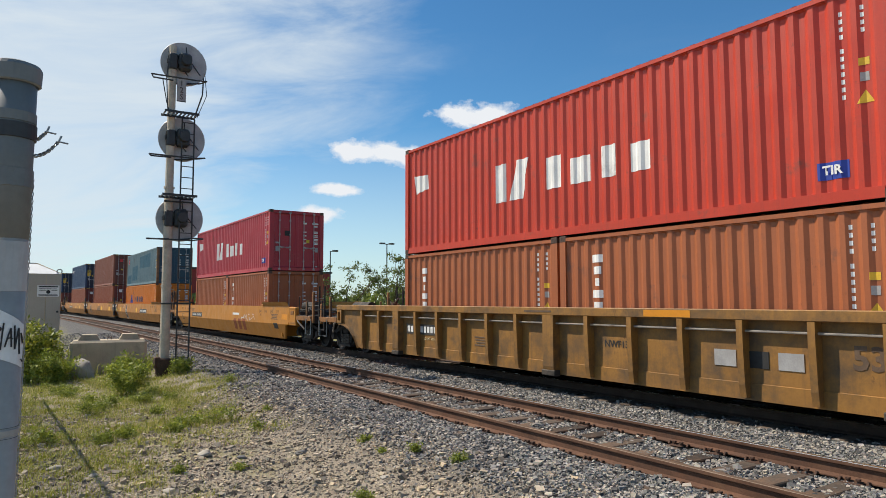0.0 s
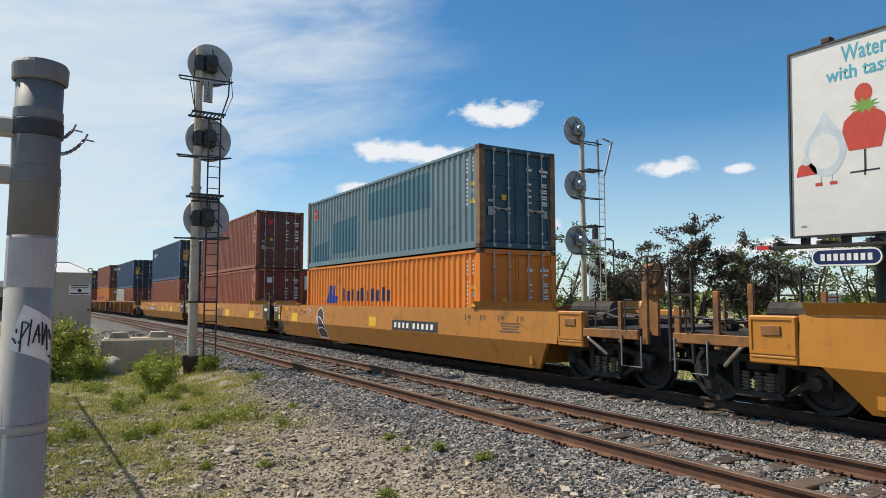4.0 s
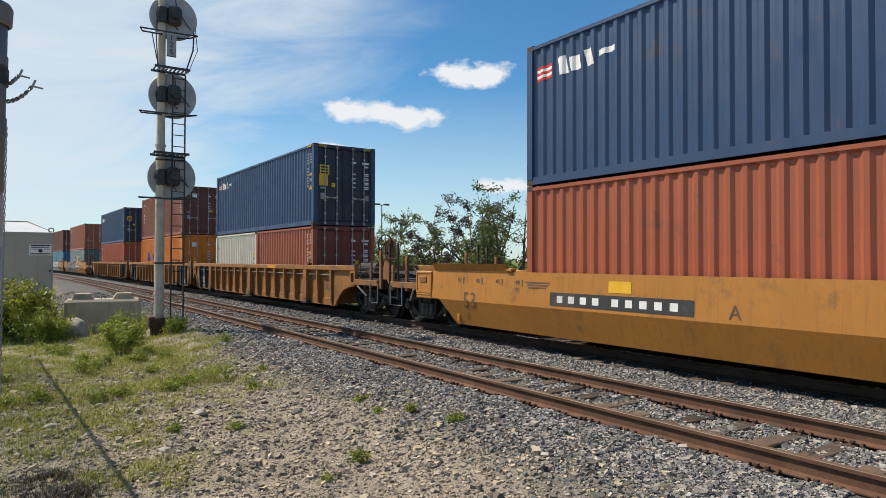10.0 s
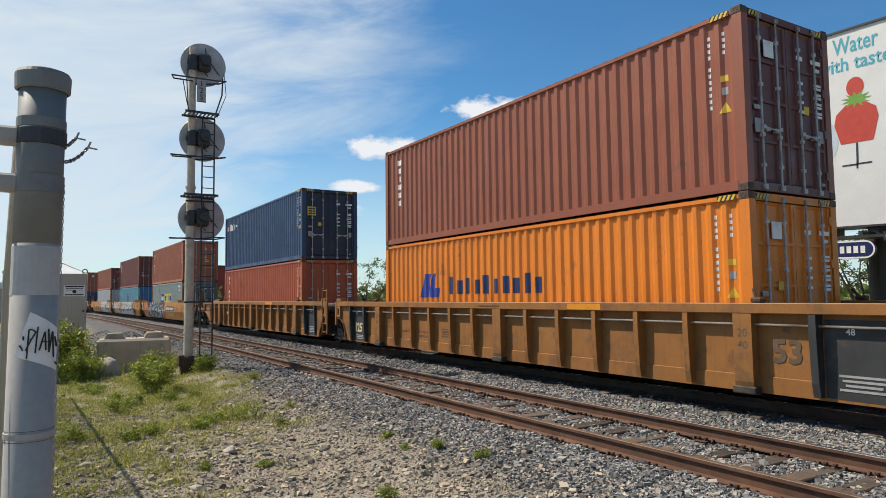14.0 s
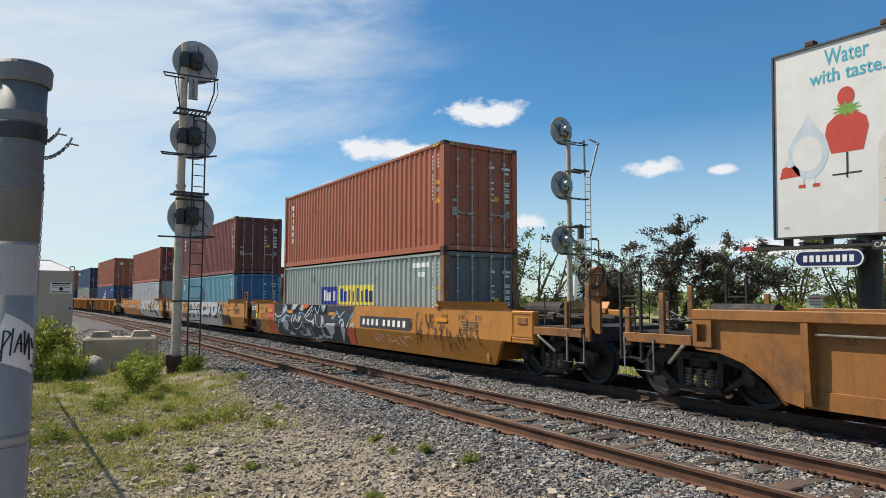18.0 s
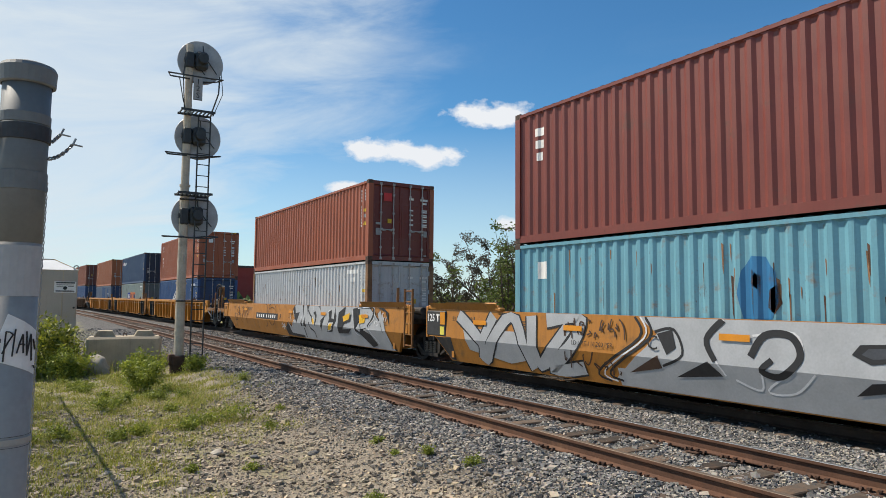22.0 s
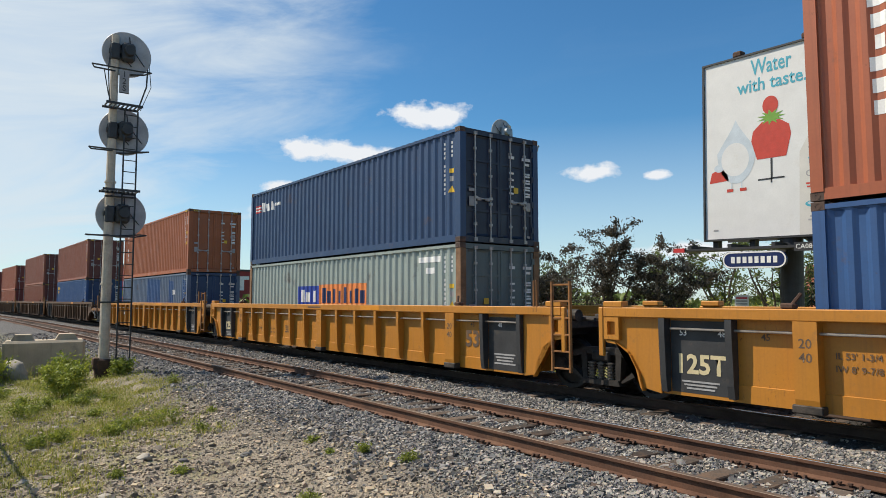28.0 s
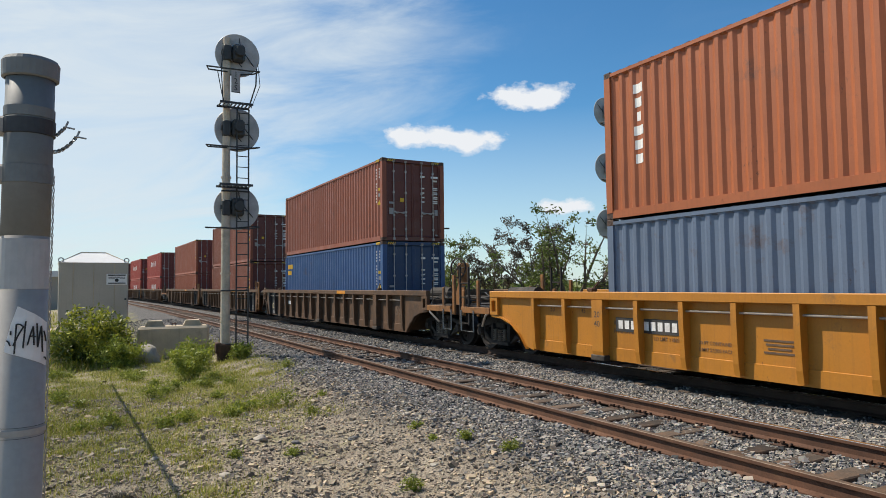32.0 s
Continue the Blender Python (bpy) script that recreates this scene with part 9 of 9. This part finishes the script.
# unit, paint, height of the coat, stroke width, outlines
for row in (
    ("K", "spray_black", 0.0056, 0, [[(0.76, 0.49), (0.25, 0.77), (-0.05, 0.59), (-0.45, 0.9), (-0.19, 1.21), (-0.43, 1.41), (-0.78, 1.41), (-4.43, 1.41), (-4.33, 0.3), (-1.41, 0.2), (0.6, 0.23)]]),
    ("K", "spray_silver", 0.0067, 0, [[(0.57, 0.5), (0.25, 0.71), (-0.03, 0.53), (-0.49, 0.9), (-0.25, 1.2), (-0.46, 1.41), (-0.78, 1.41), (-4.43, 1.41), (-4.34, 0.36), (-1.43, 0.28), (0.48, 0.34)]]),
    ("K", "spray_black", 0.0058, 0, [[(-4.3, 1.41), (-6.9, 1.41), (-7.65, 1.0), (-7.95, 0.55), (-8.42, 0.19), (-4.3, 0.19)]]),
    ("K", "spray_silver", 0.0069, 0, [[(-4.3, 1.41), (-6.85, 1.41), (-7.55, 1.0), (-7.88, 0.55), (-8.3, 0.19), (-4.3, 0.19)], [(-1.2, 0.36), (-4.4, 0.45), (-4.4, 0.19), (-1.2, 0.19)]]),
    ("K", "spray_black", 0.0078, 0, [[(-0.22, 1.27), (-0.41, 1.41), (-0.54, 1.1), (-0.96, 1.15), (-0.65, 0.73), (-0.49, 0.89)], [(0.22, 0.71), (0.59, 0.5), (0.51, 0.25), (0.03, 0.24), (0.18, 0.45)], [(-1.16, 0.97), (-1.28, 0.66), (-1.07, 0.63)], [(-1.48, 0.98), (-1.66, 0.6), (-1.34, 0.65)], [(-1.23, 1.41), (-1.37, 1.41), (-1.36, 0.98)], [(-1.66, 1.41), (-1.93, 1.41), (-1.81, 1.25), (-1.84, 1.02)], [(-2.35, 1.18), (-2.56, 1.21), (-2.67, 1.06), (-2.62, 0.85), (-2.49, 0.69), (-2.47, 0.77), (-2.55, 0.96), (-2.5, 1.08), (-2.4, 1.1)], [(-2.71, 1.41), (-2.96, 1.41), (-3.01, 1.22), (-2.91, 1.33)], [(-3.03, 0.9), (-3.44, 1.1), (-3.21, 0.73), (-2.92, 0.5), (-3.06, 0.76)]]),
    ("K", "spray_black", 0.0089, 0, [[(-3.72, 1.22), (-4.0, 1.31), (-4.0, 1.0), (-4.18, 0.99), (-4.31, 1.41), (-4.32, 1.22), (-4.42, 1.1), (-4.41, 0.92), (-3.97, 0.53), (-3.52, 0.53), (-3.81, 0.99)]]),
    ("K", "spray_white", 0.01, 0, [[(-2.2, 0.94), (-2.32, 1.01), (-2.46, 0.89), (-2.49, 0.73), (-2.35, 0.67), (-2.22, 0.78)], [(-3.79, 0.85), (-4.17, 0.87), (-3.93, 0.6), (-3.57, 0.55)]]),
    ("K", "yellow_patch", 0.0111, 0, [[(-2.23, 0.93), (-2.32, 0.97), (-2.43, 0.88), (-2.45, 0.75), (-2.36, 0.71), (-2.26, 0.8)], [(-3.83, 0.82), (-4.1, 0.83), (-3.91, 0.63), (-3.64, 0.58)]]),
    ("K", "spray_black", 0.0122, 0.07, [[(-1.84, 1.23), (-2.04, 1.08), (-2.21, 0.99), (-2.18, 0.79)], [(-1.94, 0.81), (-2.0, 0.6), (-2.3, 0.48), (-2.38, 0.26)], [(-1.37, 0.58), (-1.39, 0.39), (-1.42, 0.23)]]),
    ("K", "spray_white", 0.0133, 0.03, [[(-1.06, 0.63), (-1.14, 1.02), (-1.33, 0.67), (-1.48, 1.03), (-1.68, 0.6)], [(-2.95, 1.41), (-2.74, 1.41), (-2.37, 1.39), (-2.32, 1.12)], [(-3.06, 0.83), (-2.99, 0.59), (-2.92, 0.5)], [(-0.22, 1.21), (-0.4, 0.9), (-0.03, 0.55), (0.26, 0.72)], [(-3.72, 1.22), (-4.0, 1.31)], [(-4.19, 0.98), (-4.26, 1.41)]]),
    ("K", "spray_brown", 0.0144, 0.035, [[(2.51, 1.41), (2.73, 1.31), (2.65, 0.75), (2.31, 0.54), (1.87, 0.79), (1.83, 1.22), (2.09, 1.41)], [(2.67, 1.2), (2.35, 1.29), (2.03, 1.22)], [(3.19, 1.41), (2.95, 1.27), (2.97, 0.56), (3.29, 0.46)]]),
    ("K", "spray_white", 0.0155, 0.035, [[(1.09, 0.61), (0.91, 0.67), (0.94, 0.42), (0.74, 0.66), (0.75, 0.41)], [(1.15, 0.5), (0.82, 0.56), (0.65, 0.51)], [(0.26, 1.11), (0.02, 1.15), (-0.13, 1.09)], [(0.12, 1.23), (0.02, 0.97), (-0.1, 0.8)]]),
    ("K", "spray_black", 0.0166, 0, [[(-4.6, 1.21), (-5.13, 1.41), (-5.03, 1.02), (-5.61, 1.18), (-5.54, 0.94), (-5.07, 0.85), (-4.92, 0.67), (-5.64, 0.71), (-5.3, 0.55), (-4.52, 0.52)], [(-5.71, 1.35), (-6.22, 1.41), (-6.16, 0.99), (-6.34, 0.74), (-6.68, 0.78), (-7.29, 0.3), (-6.91, 0.21), (-6.17, 0.6), (-5.91, 0.65)], [(-7.44, 1.41), (-7.95, 1.29), (-8.2, 0.9), (-8.09, 1.29), (-7.8, 1.41)]]),
    ("K", "yellow_patch", 0.0177, 0, [[(-6.16, 1.17), (-6.67, 1.2), (-6.57, 0.93), (-6.23, 0.9)], [(-4.94, 1.09), (-5.49, 1.22), (-5.42, 1.01), (-5.03, 0.92)]]),
    ("K", "spray_black", 0.0188, 0.07, [[(-6.18, 1.41), (-6.73, 1.41), (-7.13, 1.41), (-7.12, 1.12), (-6.78, 0.83)]]),
    ("K", "spray_white", 0.0199, 0.03, [[(-6.08, 1.37), (-6.69, 1.41), (-7.21, 1.41), (-7.21, 1.09), (-6.87, 0.79), (-7.4, 0.35)], [(-5.68, 1.3), (-5.88, 0.65), (-6.14, 0.53)]]),
    ("K", "spray_silver", 0.021, 0.2, [[(-7.54, 1.28), (-7.81, 0.88), (-8.1, 0.33)]]),
    ("J", "spray_silver", 0.0056, 0, [[(2.37, 1.41), (1.05, 1.41), (-3.5, 1.41), (-3.36, 0.21), (-0.78, 0.3), (3.03, 0.27), (2.21, 0.9), (1.97, 1.14)]]),
    ("J", "spray_silver", 0.0067, 0, [[(0.0, 1.41), (-4.55, 1.41), (-4.95, 0.95), (-4.7, 0.19), (0.2, 0.19)]]),
    ("J", "spray_silver", 0.0057, 0, [[(2.9, 0.5), (-4.6, 0.5), (-4.7, 0.19), (2.9, 0.19)]]),
    ("J", "spray_silver", 0.0057, 0, [[(7.7, 1.0), (5.2, 1.0), (5.0, 0.5), (6.0, 0.3), (7.5, 0.5)]]),
    ("J", "outlined", 0.0078, 0.30, [[(7.91, 1.31), (6.99, 0.73), (7.07, 0.29)], [(6.5, 1.33), (6.93, 0.73)], [(7.01, 0.19), (5.87, 1.34), (5.25, 0.25)], [(5.2, 1.35), (5.02, 0.36), (4.12, 1.15)], [(4.72, 1.28), (3.8, 1.38), (3.96, 0.86), (4.67, 0.29), (3.71, 0.42)]]),
    ("J", "spray_black", 0.0089, 0.05, [[(2.22, 1.41), (2.14, 1.05), (3.09, 0.42), (2.82, 0.27)], [(2.45, 1.41), (2.35, 1.05), (3.38, 0.4), (3.11, 0.24)], [(2.02, 1.17), (1.64, 1.22), (1.47, 0.83), (1.88, 0.62)]]),
    ("J", "spray_white", 0.01, 0.035, [[(2.33, 1.41), (2.24, 1.05), (3.23, 0.41), (2.96, 0.25)], [(0.74, 1.41), (1.01, 1.1), (0.73, 0.57)], [(0.27, 1.19), (-0.34, 1.25), (-0.42, 0.86), (0.1, 0.43), (-0.29, 0.43), (-0.62, 0.72)], [(0.58, 0.53), (0.2, 0.42), (0.15, 0.76)]]),
    ("J", "spray_brown", 0.0111, 0, [[(2.63, 0.44), (1.95, 0.79), (1.9, 0.58)]]),
    ("J", "spray_black", 0.0122, 0, [[(1.97, 1.14), (1.67, 1.22), (1.59, 0.93), (1.77, 0.81)], [(1.65, 0.46), (1.01, 0.77), (0.78, 0.56)], [(-2.07, 1.36), (-2.24, 1.08), (-1.97, 1.04)], [(-1.09, 0.5), (-1.3, 0.68), (-1.71, 0.74), (-2.13, 0.71), (-2.26, 0.49), (-1.71, 0.63)], [(-2.67, 1.17), (-2.93, 1.18), (-3.03, 0.7), (-2.76, 0.58), (-2.48, 0.59), (-2.54, 0.85), (-2.84, 0.81)]]),
    ("J", "spray_black", 0.0133, 0.11, [[(0.74, 1.41), (1.03, 1.1), (0.88, 0.78)], [(0.3, 0.89), (0.09, 1.2), (-0.29, 1.21), (-0.42, 0.93), (-0.14, 0.65), (0.14, 0.7), (-0.02, 0.87)]]),
    ("J", "spray_black", 0.0144, 0, [[(-1.08, 1.02), (-1.18, 1.15), (-1.62, 1.18), (-1.83, 1.11), (-1.74, 0.99), (-1.31, 0.91)]]),
    ("J", "spray_grey", 0.0155, 0, [[(-1.2, 1.03), (-1.28, 1.11), (-1.62, 1.13), (-1.73, 1.08), (-1.65, 1.02), (-1.33, 0.98)], [(-2.8, 1.11), (-2.91, 1.11), (-2.96, 0.8), (-2.87, 0.79)]]),
    ("J", "spray_black", 0.0166, 0, [[(-3.34, 1.14), (-3.73, 1.21), (-3.52, 0.78)], [(-3.33, 0.6), (-4.12, 0.83), (-4.33, 1.41), (-4.51, 1.41), (-4.3, 0.68), (-4.09, 0.59)], [(-4.49, 0.76), (-4.93, 1.41), (-5.43, 0.85), (-5.3, 0.81), (-5.17, 0.98), (-4.76, 0.96), (-4.68, 0.77)], [(-4.42, 1.18), (-4.51, 1.38), (-4.71, 1.21)], [(-5.24, 1.27), (-5.6, 1.35), (-5.33, 1.17)]]),
    ("J", "spray_white", 0.0177, 0.03, [[(-3.28, 1.18), (-3.76, 1.24), (-3.52, 0.76), (-4.14, 0.87), (-4.29, 1.41)], [(-4.42, 0.69), (-4.92, 1.41), (-5.5, 0.85)]]),
    ("J", "spray_black", 0.0188, 0.05, [[(-4.24, 1.41), (-4.18, 1.07), (-4.54, 0.76), (-4.35, 0.25)], [(-6.33, 1.11), (-6.3, 0.87), (-6.57, 0.67), (-6.24, 0.67), (-6.41, 0.82), (-6.61, 0.67), (-6.37, 0.5)], [(-6.19, 1.01), (-6.55, 1.09)], [(-6.17, 1.41), (-6.33, 1.36), (-6.47, 1.41)], [(-7.45, 1.41), (-7.52, 1.24), (-7.58, 1.41), (-7.67, 1.22), (-7.76, 1.41)], [(-7.49, 1.13), (-7.64, 0.91), (-7.88, 1.13), (-8.02, 0.98)], [(-6.32, 1.41), (-6.4, 1.41), (-6.25, 1.41)]]),
    ("I", "spray_red", 0.0056, 0, [[(7.02, 1.33), (6.29, 1.41), (6.3, 0.25), (7.19, 0.22)]]),
    ("I", "spray_navy", 0.0067, 0, [[(6.39, 1.41), (0.74, 1.41), (0.84, 0.23), (3.0, 0.19), (6.1, 0.23), (6.25, 0.77)]]),
    ("I", "spray_navy", 0.0078, 0, [[(0.79, 1.41), (-1.39, 1.41), (-1.19, 1.14), (-0.79, 0.59), (-0.82, 0.24), (0.89, 0.23)]]),
    ("I", "spray_navy", 0.0066, 0, [[(6.0, 0.6), (-1.2, 0.6), (-0.9, 0.19), (5.9, 0.19)], [(6.2, 1.41), (-0.6, 1.41), (-0.8, 1.1), (6.1, 1.1)]]),
    ("I", "spray_silver", 0.0089, 0, [[(5.34, 0.74), (4.99, 0.98), (4.9, 0.75), (4.75, 0.79), (4.61, 0.66), (4.89, 0.41), (5.2, 0.42)], [(3.59, 0.8), (3.44, 0.99), (3.2, 1.01), (3.31, 0.85), (3.52, 0.74)], [(4.33, 1.24), (4.23, 1.41), (3.63, 1.41), (3.95, 1.23)], [(3.41, 1.22), (3.2, 1.41), (2.92, 1.41), (3.08, 1.17)], [(2.73, 0.57), (2.52, 0.54), (2.47, 0.31), (2.82, 0.28)], [(2.17, 0.84), (1.98, 0.93), (1.91, 0.71), (2.05, 0.62)], [(1.31, 1.05), (1.15, 1.04), (1.01, 0.88), (1.27, 0.73)], [(1.25, 1.41), (0.91, 1.41), (0.95, 1.35), (1.15, 1.14)], [(5.23, 1.17), (4.93, 1.33), (4.81, 1.19), (5.19, 1.02)]]),
    ("I", "spray_silver", 0.01, 0, [[(4.79, 0.26), (4.6, 0.38), (4.36, 0.35), (4.09, 0.23)], [(3.5, 0.27), (3.3, 0.32), (2.95, 0.34), (2.89, 0.26)], [(2.22, 0.21), (2.03, 0.28), (1.9, 0.24), (1.93, 0.19)], [(1.86, 0.23), (1.69, 0.37), (1.54, 0.34), (1.5, 0.24)], [(1.2, 0.26), (1.08, 0.37), (1.0, 0.27)]]),
    ("I", "spray_silver", 0.0111, 0, [[(1.31, 0.64), (0.7, 0.82), (0.04, 0.82), (0.29, 0.48), (0.66, 0.39), (0.88, 0.67)], [(-0.91, 0.57), (-1.14, 0.83), (-1.39, 0.9), (-1.38, 0.69), (-1.16, 0.6)], [(-0.36, 0.66), (-0.51, 0.91), (-0.68, 0.63), (-0.29, 0.21)]]),
    ("I", "spray_red", 0.0122, 0, [[(-0.7, 0.53), (-1.25, 0.79), (-1.38, 0.69), (-1.25, 0.19), (-0.81, 0.2), (-0.84, 0.43)], [(3.02, 1.41), (2.51, 1.41), (2.6, 1.32), (3.07, 1.24)], [(-0.86, 1.41), (-1.25, 1.41), (-1.07, 1.39)]]),
    ("I", "spray_white", 0.0133, 0.035, [[(6.2, 1.03), (5.86, 0.92), (5.35, 0.98), (5.18, 1.26), (4.89, 1.33), (4.65, 1.11), (4.02, 1.23), (3.7, 1.41)], [(6.2, 1.03), (5.97, 0.5), (5.71, 0.72), (5.43, 0.71), (4.95, 0.98), (4.46, 0.94)], [(4.15, 0.97), (4.21, 0.75), (4.01, 0.49), (3.48, 0.57), (3.07, 0.76)], [(3.51, 0.43), (3.29, 0.35), (3.13, 0.63), (2.95, 0.55), (2.85, 0.31), (2.66, 0.63), (2.48, 0.25), (2.28, 0.28), (2.34, 0.66)], [(2.91, 0.95), (2.18, 1.38), (2.32, 1.14), (2.74, 0.92), (2.22, 0.82), (1.98, 0.93)], [(1.84, 1.08), (1.7, 0.73), (1.46, 0.64), (1.23, 0.76)], [(4.11, 1.0), (3.97, 0.79), (3.82, 1.02), (3.68, 0.82), (3.2, 1.39)], [(2.17, 1.15), (1.93, 1.3), (1.63, 1.11), (1.46, 1.41)], [(1.39, 0.32), (1.2, 0.46), (1.33, 0.64), (0.99, 0.82)]]),
    ("I", "spray_white", 0.0144, 0.035, [[(1.28, 0.71), (1.22, 0.4), (0.6, 0.34), (0.47, 0.5)], [(0.32, 0.95), (-0.1, 1.17), (-0.24, 1.03), (-0.64, 1.24)], [(-0.28, 0.82), (-0.38, 0.93), (-0.58, 0.92), (-0.7, 0.58)], [(-0.82, 0.7), (-1.13, 1.03), (-1.39, 1.15)]]),
    ("I", "spray_blue", 0.0155, 0.045, [[(5.35, 1.06), (5.19, 1.37), (4.88, 1.41)], [(5.81, 0.71), (5.59, 0.79), (5.1, 0.91)], [(5.36, 0.56), (5.17, 0.4), (4.74, 0.41)], [(5.0, 0.74), (4.8, 0.93), (4.5, 0.98)], [(4.28, 0.82), (4.12, 1.03), (4.01, 1.01)], [(3.65, 0.74), (3.47, 1.04), (3.14, 1.11), (2.85, 1.03)], [(4.29, 1.21), (4.2, 1.41)], [(3.5, 1.25), (3.21, 1.41)], [(3.62, 0.39), (3.34, 0.29), (3.09, 0.66), (2.94, 0.6), (2.83, 0.36)], [(2.63, 0.63), (2.44, 0.22), (2.3, 0.23)], [(2.22, 1.0), (2.05, 1.25), (1.75, 1.33)], [(1.89, 1.1), (1.75, 0.81), (1.42, 0.63)], [(1.33, 1.2), (1.27, 1.41), (1.21, 1.14)], [(1.42, 0.4), (1.19, 0.5), (1.35, 0.63)], [(1.66, 1.11), (1.57, 1.21), (1.4, 1.41)]]),
    ("I", "spray_blue", 0.0166, 0.045, [[(0.4, 1.0), (-0.03, 1.22), (-0.21, 1.09)], [(-0.25, 0.84), (-0.38, 0.98), (-0.61, 0.96)], [(-0.93, 0.76), (-1.19, 1.14), (-1.39, 1.22)], [(1.33, 0.33), (0.62, 0.28)]]),
    ("I", "spray_brown", 0.0177, 0.035, [[(7.45, 1.17), (7.4, 1.04), (7.34, 1.18), (7.27, 1.03), (7.2, 1.18)], [(7.44, 0.97), (7.21, 1.01)], [(7.3, 0.84), (7.14, 0.74), (6.99, 0.86), (6.83, 0.76), (6.59, 0.85)], [(7.27, 0.67), (7.15, 0.57), (6.8, 0.7), (6.58, 0.62)], [(7.11, 0.54), (6.97, 0.38), (6.81, 0.53)]]),
):
    graffiti(*row)
c = CARS["I"]
word_on(c, "53", 7.72, 0.80, 0.52, M["black"], 0.030)
number_sign(c, -1.82, -4.94, 0.78, 1.12)
tag_scrawl(c, -5.0, -8.1, 0.3, 1.3, M["spray_brown"], 17, 26, 0.03)
tag_scrawl(c, -2.6, -4.9, 0.3, 0.7, M["spray_white"], 18, 12, 0.02)
for y in (6.75, 4.35, 0.35, -6.5):
    on_shell(c, "paint_patch", M["orange_patch"], shapes([slab(y, 1.13, 0.5, 0.10)]), 0.030)
c = CARS["J"]
word_on(c, "TEAM", -5.75, 0.55, 0.66, M["spray_black"], 0.030, 0.03)
word_on(c, "C", 2.05, 0.98, 0.34, M["black"], 0.030)
word_on(c, "LD LMT 118,200 PER", 3.45, 0.88, 0.12, M["black"], 0.030)
tag_scrawl(c, 4.3, 2.7, 0.95, 1.36, M["spray_brown"], 31, 16, 0.03)
tag_scrawl(c, 4.2, 2.9, 0.3, 0.75, M["spray_brown"], 33, 9, 0.03)
for y in (7.0, 3.95, 0.55, -2.2, -7.0):
    on_shell(c, "paint_patch", M["orange_patch"], shapes([slab(y, 1.15, 0.5, 0.10)]), 0.030)
small_print(c, -8.0, 1.10, 0.7, 4, M["brown_mark"])
c = CARS["K"]
number_sign(c, 4.49, 1.56, 0.78, 1.03)
word_on(c, "A", 1.22, 0.92, 0.3, M["black"], 0.006)
word_on(c, "LD LMT", 0.05, 0.95, 0.12, M["black"], 0.030)
tag_scrawl(c, -7.2, -8.0, 0.8, 1.3, M["spray_white"], 41, 8, 0.03)
tag_scrawl(c, 7.6, 5.6, 0.45, 1.3, M["spray_brown"], 43, 10, 0.03)
for y in (6.1, 0.0, -3.3, -6.6):
    on_shell(c, "paint_patch", M["orange_patch"], shapes([slab(y, 1.14, 0.45, 0.10)]), 0.030)


motions()
